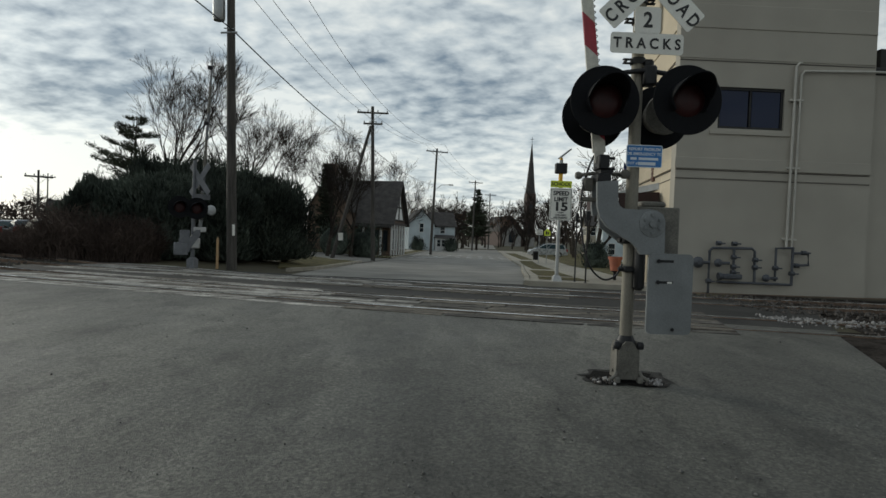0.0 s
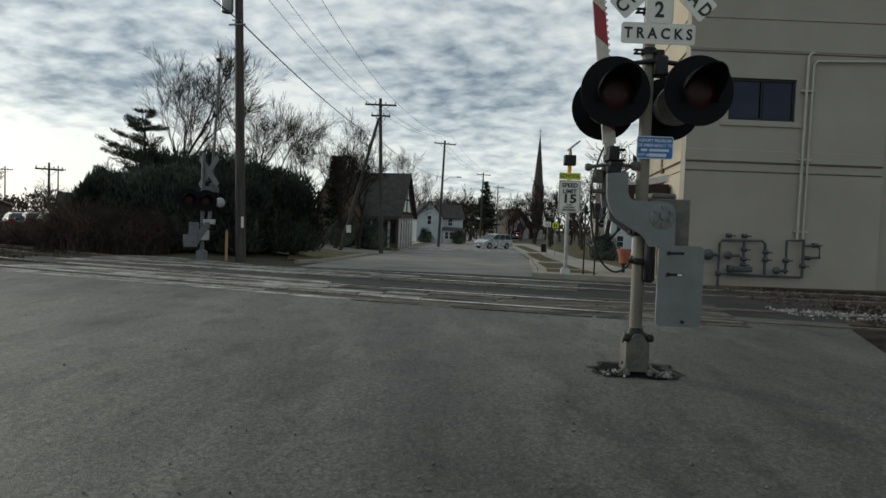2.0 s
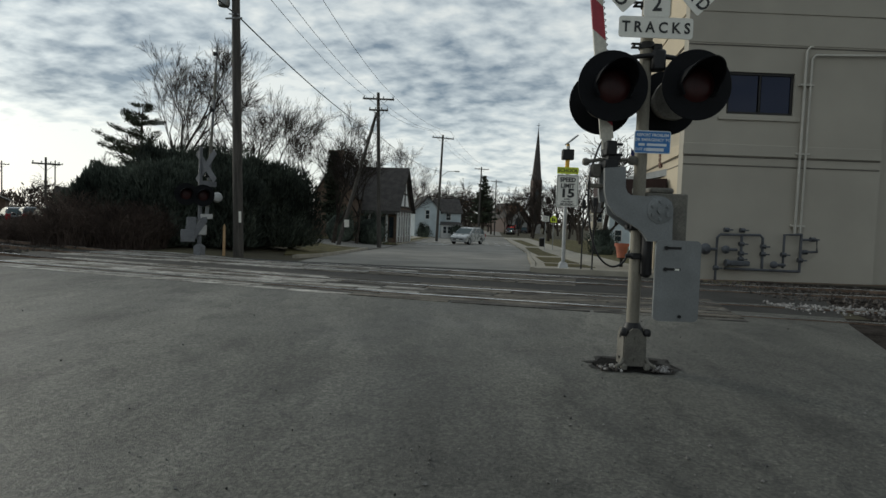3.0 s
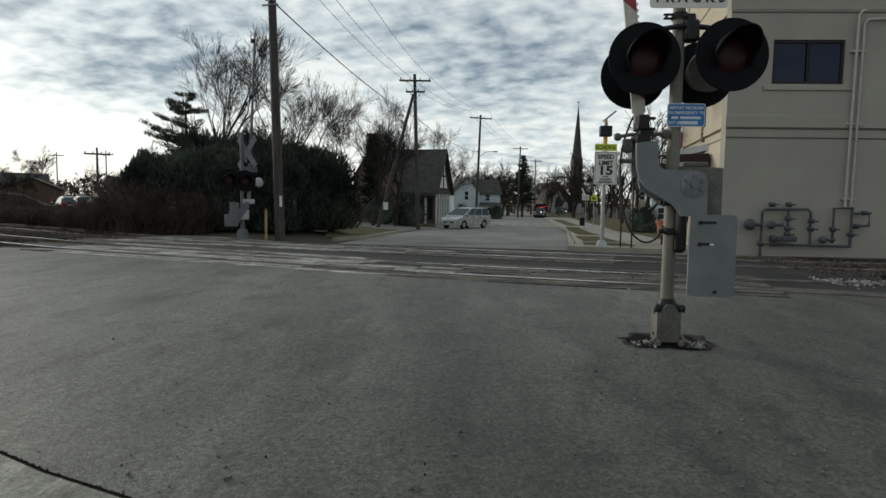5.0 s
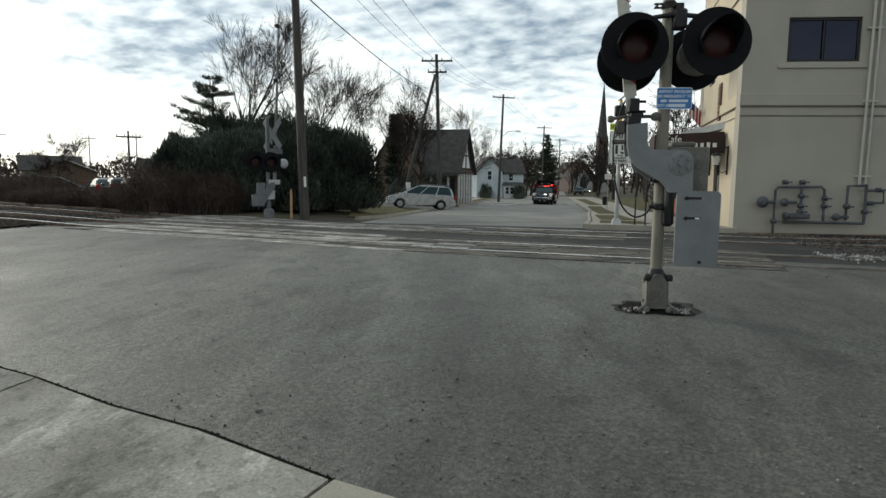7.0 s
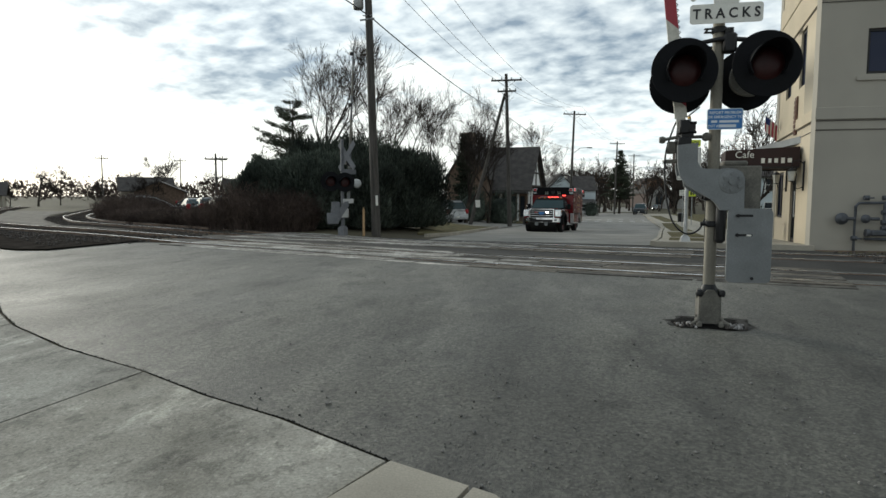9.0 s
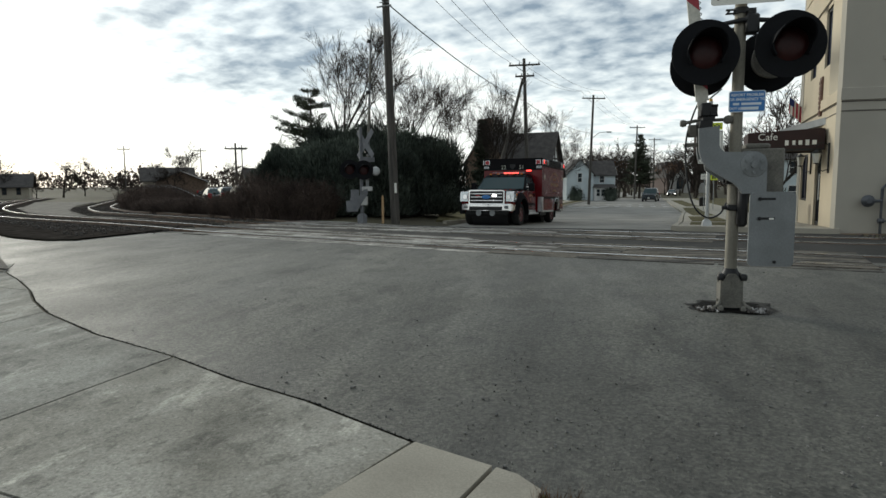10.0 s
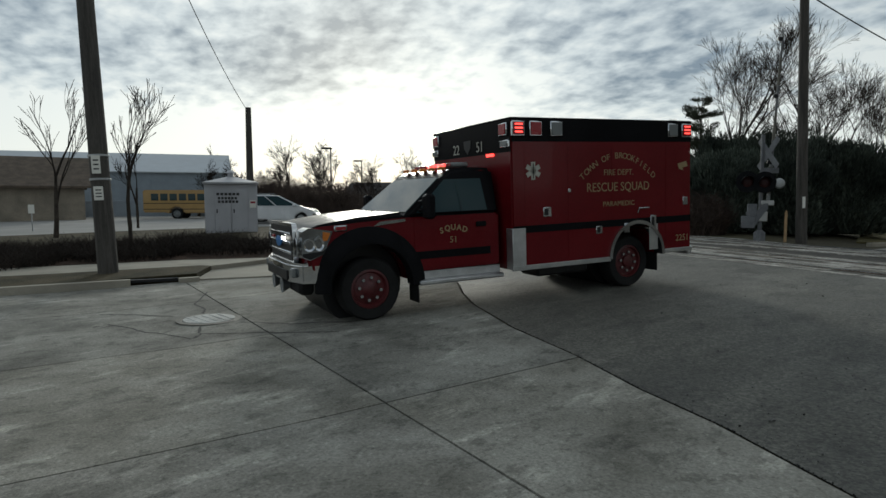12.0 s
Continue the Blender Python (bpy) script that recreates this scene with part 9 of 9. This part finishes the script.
def build_pad():
    pad = thing("concrete_street", Matrix(), "weathered concrete street slabs with dark joints and stains", "pavement", "", "structure")
    edge = [(-0.50, 2.25), (-1.42, 2.74), (-2.2, 3.05), (-3.10, 3.50), (-4.3, 3.98), (-5.55, 4.61), (-6.3, 5.15), (-7.03, 5.77), (-7.9, 6.4), (-8.80, 6.98)]
    outline = edge + [st(-11.45, 4.6), st(-11.45, -30), st(2.5, -30), st(0.4, -6), st(-1.25, 0.4)]
    sj = (-16, -9.1, -6.33, -3.56, -0.8, 6)
    tj = (-40, -22, -18, -14, -10.4, -6.6, -2.9, 0.85, 4.5, 12)
    along, across = Vector((0.17, 0.985)), Vector((0.985, -0.17))
    k = 0
    for i in range(len(sj) - 1):
        for j in range(len(tj) - 1):
            poly = outline
            for n, lo, hi in ((across, sj[i], sj[i + 1]), (along, tj[j], tj[j + 1])):
                poly = clip_poly(poly, n, lo, True)
                poly = clip_poly(poly, n, hi, False) if len(poly) > 2 else poly
                if len(poly) < 3:
                    break
            if len(poly) < 3:
                continue
            drape_piece(poly, 0.020, M_SLABS[(i * 2 + j) % 3], pad, "slab", 0.010, 0.045)
            k += 1
    drape("joint_bed", [(p[0] * 1.0, p[1]) for p in outline], 0.004, mat("tar_joint", (0.025, 0.024, 0.022), 0.9, vary=0.3, scale=6, fine=50, bump=0.3), "dark tar-filled joints between the slabs", "pavement")
    # pale corner of the sidewalk near the camera
    walk_c = thing("sidewalk_corner", Matrix(), "pale tan concrete sidewalk corner beside the asphalt", "pavement", "", "structure")
    for q in ([(-0.47, 2.22), (0.02, 2.02), (-0.42, 0.55), (-1.05, 0.85)], [(0.04, 2.01), (0.16, 1.96), (0.30, 1.82), (0.0, 0.42), (-0.40, 0.54)], [(-1.07, 0.83), (-0.42, 0.53), (0.0, 0.40), (-0.6, -1.6), (-1.75, -1.3)]):
        drape_piece(q, 0.045, M_WALK, walk_c, "slab", 0.008, 0.06)
    drape("grass_tuft_bed", [(0.02, 0.40), (0.30, 1.82), (0.42, 1.70), (0.9, 0.0), (1.2, -3), (-0.5, -3), (-0.55, -1.6)], 0.02, M_GRASS, "rough dry grass edge", "lawn")
    rnd = random.Random(8)
    V, F = [], []
    for _ in range(260):
        x, y = 0.34 + rnd.uniform(-0.08, 0.14), 1.70 + rnd.uniform(-0.35, 0.10)
        b = Vector((x, y, ground_z(x, y) + 0.02))
        d = Vector((rnd.uniform(-0.6, 0.6), rnd.uniform(-0.6, 0.6), 1)).normalized() * rnd.uniform(0.04, 0.11)
        w = Vector((rnd.uniform(-1, 1), rnd.uniform(-1, 1), 0)).normalized() * 0.003
        i = len(V)
        V += [b - w, b + w, b + d]
        F.append((i, i + 1, i + 2))
    tagged(raw("dry_grass", V, F, M_DRYLEAF), "tuft of dry brown grass at the corner", "grass", "", "stuff")
    # crack fillers and manhole
    mh = thing("manhole_cover", pose(-7.46, 1.76, ground_z(-7.46, 1.76) + 0.024), "round worn iron manhole cover in the street", "manhole", "")
    bm = bmesh.new()
    lathe(bm, [(0.40, -0.02), (0.40, 0.004), (0.33, 0.006), (0.325, 0.0), (0.01, 0.0)], None, 36)
    part("ring", bm, M_CAST, mh, "dark iron ring")
    bm = bmesh.new()
    lathe(bm, [(0.315, -0.01), (0.315, 0.008), (0.30, 0.010), (0.01, 0.010)], None, 32)
    lid = part("lid", bm, M_MARK, mh, "worn grey iron lid")
    for k in range(5):
        bm = bmesh.new()
        box(bm, (-0.24, -0.2 + k * 0.1 - 0.012, 0.010), (0.24, -0.2 + k * 0.1 + 0.012, 0.016), 0.002)
        part("rib", bm, M_MARK, lid)
    cr = mat("crack_tar", (0.02, 0.02, 0.019), 0.9, vary=0.2, bump=0)
    lines = [[(-9.6, 2.6), (-8.7, 2.05), (-8.1, 1.95), (-7.85, 1.85)], [(-7.1, 1.5), (-6.7, 1.35), (-6.55, 1.2), (-7.3, 0.95), (-8.1, 0.75), (-8.0, 0.45)], [(-6.7, 1.36), (-6.2, 1.9), (-5.6, 2.5)], [(-8.0, 1.5), (-8.6, 1.1), (-8.9, 0.85)], [(-7.0, 1.95), (-6.4, 2.35), (-5.9, 3.0)]]
    for ln in lines:
        bm = bmesh.new()
        pts = []
        for a, b in zip(ln, ln[1:]):
            for t in range(5):
                pts.append(Vector(a).lerp(Vector(b), t / 5) + Vector((rnd.uniform(-1, 1), rnd.uniform(-1, 1))) * 0.025)
        pts.append(Vector(ln[-1]))
        prev = None
        for i, p in enumerate(pts):
            d = (pts[min(i + 1, len(pts) - 1)] - pts[max(i - 1, 0)]).normalized()
            n = Vector((-d.y, d.x)) * rnd.uniform(0.008, 0.022)
            z = ground_z(p.x, p.y) + 0.0235
            cur = (bm.verts.new((p.x + n.x, p.y + n.y, z)), bm.verts.new((p.x - n.x, p.y - n.y, z)))
            if prev:
                bm.faces.new((prev[0], prev[1], cur[1], cur[0]))
            prev = cur
        single("pavement_crack", bm, cr, Matrix(), "dark irregular crack across the concrete", "crack", "cracks", "structure")


build_pad()


def build_crossing():
    # concrete planks between and beside the rails
    rnd = random.Random(21)
    for line in (TRACK_A, TRACK_B):
        cr = thing("crossing_deck", Matrix(), "worn pale crossing panels laid between the rails", "crossing deck", "crossing decks", "structure")
        seg = [Vector(p) for p in line if -11.4 < p[0] < 6.0]
        fine = []
        for a, b in zip(seg, seg[1:]):
            fine += [a.lerp(b, t / 4) for t in range(4)]
        fine.append(seg[-1])
        total = sum((b - a).length for a, b in zip(fine, fine[1:]))

        def at(s):
            for a, b in zip(fine, fine[1:]):
                l = (b - a).length
                if s <= l:
                    return a.lerp(b, s / l), (b - a).normalized()
                s -= l
            return fine[-1], (fine[-1] - fine[-2]).normalized()
        for d0, d1 in ((-1.32, -1.07), (-1.05, -0.80), (-0.62, -0.33), (-0.31, -0.01), (0.01, 0.31), (0.33, 0.62), (0.80, 1.05), (1.07, 1.32)):
            s = 0.0
            while s < total - 0.3:
                ln = min(rnd.uniform(0.9, 2.3), total - s)
                p, t0 = at(s + 0.01)
                q, t1 = at(s + ln - 0.01)
                n0, n1 = Vector((-t0.y, t0.x)), Vector((-t1.y, t1.x))
                poly = [tuple(p + n0 * d0), tuple(q + n1 * d0), tuple(q + n1 * d1), tuple(p + n0 * d1)]
                drape_piece(poly, 0.024 + rnd.uniform(-0.009, 0.006), M_PANELS[rnd.choice((3, 3, 4)) if rnd.random() < 0.10 + 0.9 * ease((p.x + 3.0) / 4.5) else rnd.randrange(3)], cr, "panel", 0.014, 0.05)
                s += ln


M_PANELS = [mat("crossing_panel", c, 0.9, vary=0.5, scale=2.6, fine=16, bump=0.8, spec=0.25, tint=t, stretch=(0.6, 2.6, 1), spots=0.3) for c, t in (((0.29, 0.275, 0.245), (0.42, 0.40, 0.365)), ((0.25, 0.235, 0.205), (0.38, 0.36, 0.325)), ((0.31, 0.295, 0.27), (0.44, 0.425, 0.39)), ((0.10, 0.085, 0.07), (0.19, 0.17, 0.14)), ((0.06, 0.055, 0.05), (0.13, 0.12, 0.105)))]
build_crossing()


def build_stones():
    """Ballast stones near the crossing, grit on the apron."""
    rnd = random.Random(77)

    def rocks(name, spots, material, label, cat):
        V, F = [], []
        for x, y, z, s in spots:
            i = len(V)
            pts = [Vector((0, 0, 1)), Vector((1, 0, 0)), Vector((0, 1, 0)), Vector((-1, 0, 0)), Vector((0, -1, 0)), Vector((0, 0, -1))]
            e = Euler((rnd.uniform(0, 6), rnd.uniform(0, 6), rnd.uniform(0, 6)))
            for p in pts:
                p = Vector(p) * s * rnd.uniform(0.6, 1.25)
                p.rotate(e)
                V.append(Vector((x, y, z)) + p)
            for f in ((0, 1, 2), (0, 2, 3), (0, 3, 4), (0, 4, 1), (5, 2, 1), (5, 3, 2), (5, 4, 3), (5, 1, 4)):
                F.append(tuple(i + k for k in f))
        tagged(raw(name, V, F, material), label, cat, "", "stuff")
    spots = []
    for line in (TRACK_A, TRACK_B):
        pts = [Vector(p) for p in line]
        for a, b in zip(pts, pts[1:]):
            mid = (a + b) / 2
            if -11.0 < mid.x < 6.6 or mid.x < -40 or mid.x > 20:
                continue
            d = (b - a).normalized()
            n = Vector((-d.y, d.x))
            for _ in range(330 if mid.x > 0 else 260 if mid.x > -24 else 110):
                p = a.lerp(b, rnd.random()) + n * rnd.uniform(-1.9, 1.9)
                if -11.3 < p.x < 6.8:
                    continue
                s = rnd.uniform(0.02, 0.045)
                spots.append((p.x, p.y, ground_z(p.x, p.y) + (0.03 if p.x < 0 else 0.01) + s * 0.4, s))
    pale = [s for s in spots if s[0] > 0 and s[1] > 10.15 - (s[0] - 6.8) * 0.19 and s[1] < 10.95 - (s[0] - 6.8) * 0.19]
    pale = list(pale)
    for _ in range(1500):
        x = 6.2 + 12 * rnd.random() ** 1.5
        y = 10.15 - (x - 5.5) * 0.205 + 0.45 + rnd.gauss(0.30, 0.24)
        z_s = rnd.uniform(0.012, 0.034)
        pale.append((x, y, ground_z(x, y) + 0.012 + z_s * 0.4, z_s))
    rocks("pale_stones", pale, M_STONE, "pale loose stones between the tracks", "ballast")
    for _ in range(1500):
        t = rnd.random()
        x = -12.2 - t * 20
        y = 12.0 + t * 13 + rnd.uniform(0, 3.0)
        s = rnd.uniform(0.02, 0.045)
        spots.append((x, y, ground_z(x, y) + 0.06 + s * 0.4, s))
    picked = set(pale)
    rocks("ballast_stones", [s for s in spots if s not in picked], M_TRACKSTONE, "loose dark ballast stones along the tracks", "ballast")
    spots = []
    for _ in range(1500):
        x, y = rnd.uniform(-8, 6), rnd.uniform(1.2, 9.5)
        if rnd.random() < 0.65:
            x, y = rnd.gauss(1.2, 1.6), 1.9 + abs(rnd.gauss(0, 1.6))
        c = -0.47 + (2.27 - y) * 2.0
        if x < c + 0.1 or x > 4.4 + (y - 5) * 0.4:
            continue
        s = rnd.uniform(0.003, 0.009) if rnd.random() < 0.93 else rnd.uniform(0.01, 0.018)
        spots.append((x, y, ground_z(x, y) + 0.013 + s * 0.4, s))
    rocks("road_grit", spots, M_GRIT, "scattered pale grit on the asphalt", "gravel")
    spots = []
    for _ in range(36):
        x, y = rnd.uniform(-6, 4.5), rnd.uniform(2.5, 9.5)
        if x < -0.47 + (2.27 - y) * 2.0 + 0.2:
            continue
        s = rnd.uniform(0.005, 0.011)
        spots.append((x, y, ground_z(x, y) + 0.014 + s * 0.3, s))
    rocks("dark_crumbs", spots, M_RUBBER, "dark asphalt crumbs on the apron", "gravel")
    # edge crumble where asphalt meets concrete
    spots = []
    edge = [(-0.49, 2.26), (-1.41, 2.75), (-2.19, 3.06), (-3.09, 3.51), (-4.29, 3.99), (-5.54, 4.62), (-6.29, 5.16), (-7.02, 5.78), (-7.89, 6.41), (-8.79, 6.99)]
    for a, b in zip(edge, edge[1:]):
        for _ in range(int(90 * (Vector(b) - Vector(a)).length)):
            p = Vector(a).lerp(Vector(b), rnd.random()) + Vector((rnd.gauss(0, 0.007), rnd.gauss(0.006, 0.008)))
            s = rnd.uniform(0.003, 0.008)
            spots.append((p.x, p.y, ground_z(p.x, p.y) + 0.012 + s * 0.2, s))
    rocks("edge_crumble", spots, M_RUBBER, "dark crumbled asphalt along the joint", "gravel")


build_stones()


def glide(rows, t):
    """Place and heading between rows (t, x, y, heading) by smooth interpolation."""
    ts = [r[0] for r in rows]
    t = max(ts[0], min(ts[-1], t))
    i = max(k for k in range(len(ts) - 1) if ts[k] <= t)
    out = []
    h = ts[i + 1] - ts[i]
    u = (t - ts[i]) / h
    for c in (1, 2, 3):
        p0, p1 = rows[i][c], rows[i + 1][c]
        m0 = (rows[i + 1][c] - rows[max(i - 1, 0)][c]) / (ts[i + 1] - ts[max(i - 1, 0)]) * h
        m1 = (rows[min(i + 2, len(rows) - 1)][c] - rows[i][c]) / (ts[min(i + 2, len(ts) - 1)] - ts[i]) * h
        out.append((2 * u ** 3 - 3 * u ** 2 + 1) * p0 + (u ** 3 - 2 * u ** 2 + u) * m0 + (-2 * u ** 3 + 3 * u ** 2) * p1 + (u ** 3 - u ** 2) * m1)
    return out


def drive(car, wheels, rows, wb):
    """Keys a car along rows on the ground, tilted to it, with its wheels rolling."""
    keys, rolled, prev = [], 0.0, None
    turns = []
    for k in range(0, 361, 1):
        t = k / 30
        x, y, a = glide(rows, t)
        d = Vector((math.cos(radians(a)), math.sin(radians(a))))
        zf, zr = ground_z(x, y) + 0.016, ground_z(x - d.x * wb, y - d.y * wb) + 0.016
        pitch = math.degrees(math.atan2(zf - zr, wb))
        if k % 3 == 0:
            keys.append((t, pose(x, y, zf, 0, -pitch, a)))
        if prev is not None:
            step = Vector((x, y)) - prev
            rolled += step.dot(d)
        prev = Vector((x, y))
        turns.append((t, rolled))
    walk(car, keys)
    for w in wheels:
        c = w.matrix_basis.translation.copy()
        walk(w, [(t, Matrix.Translation(c) @ Matrix.Rotation(s / c.z, 4, "Y")) for t, s in turns])


AMB_ROWS = [(0, 30.0, 214, -101.3), (2, 23.6, 176, -101.3), (4.5, 14.2, 124, -101.3), (5, 12.3, 110.5, -101.3), (5.5, 10.3, 97, -101.3), (6, 8.5, 84.5, -101.3), (6.5, 6.9, 74, -101.0), (7, 5.2, 64, -100.5),
            (7.5, 3.6, 55.3, -100.3), (8.5, 0.4, 39.8, -100), (9.3, -1.35, 28.6, -100), (9.5, -1.75, 26.0, -100.2), (10, -2.74, 20.7, -101.6), (10.5, -3.62, 16.0, -102.4), (11, -4.50, 12.2, -102.0), (11.5, -5.55, 7.66, -102.6), (12, -6.76, 3.4, -106.5)]
VAN_ROWS = [(0, 14.4, 80.5, 180), (0.5, 12.2, 80.0, 180), (1, 9.9, 79, 188), (1.5, 7.9, 76.2, 205), (2, 5.9, 71.5, 222), (2.5, 4.4, 67.5, 238), (3.5, 1.9, 59, 244), (4.5, 0.0, 53, 243), (5, -1.25, 50.4, 236), (5.5, -2.7, 47.4, 225), (6, -4.0, 45.7, 211),
            (6.5, -5.4, 44.8, 202), (7, -6.85, 44.5, 195), (7.5, -8.2, 44.5, 187), (8.5, -10.4, 47.2, 152), (9.5, -10.9, 53.5, 112), (10.5, -11.5, 57, 100), (12, -11.7, 58.5, 98)]
PICKUP_ROWS = [(0, 38, 240, -101.5), (4.5, 24.3, 168, -101.5), (6, 21, 152, -101.5), (7, 18.3, 137, -101.5), (7.5, 16.6, 128, -101.5), (9.5, 10.4, 97, -101.3), (10, 8.8, 88.5, -101.3), (10.5, 7.0, 80, -101), (11, 5.3, 70.5, -100.5), (11.5, 3.8, 61, -100), (12, 2.3, 52, -100)]
CAR_ROWS = [(0, 44, 268, -101.5), (4.5, 29.5, 197, -101.5), (7.5, 25, 172, -101.5), (9.5, 20, 150, -101.5), (10.5, 16.6, 133, -101.5), (12, 11.5, 105, -101.3)]


def motions():
    drive(AMBULANCE, AMB_WHEELS, AMB_ROWS, 4.14)
    drive(VAN, VAN_WHEELS, VAN_ROWS, 3.0)
    drive(PICKUP, PICKUP_WHEELS, PICKUP_ROWS, 3.5)
    drive(CAR, CAR_WHEELS, CAR_ROWS, 2.75)


motions()
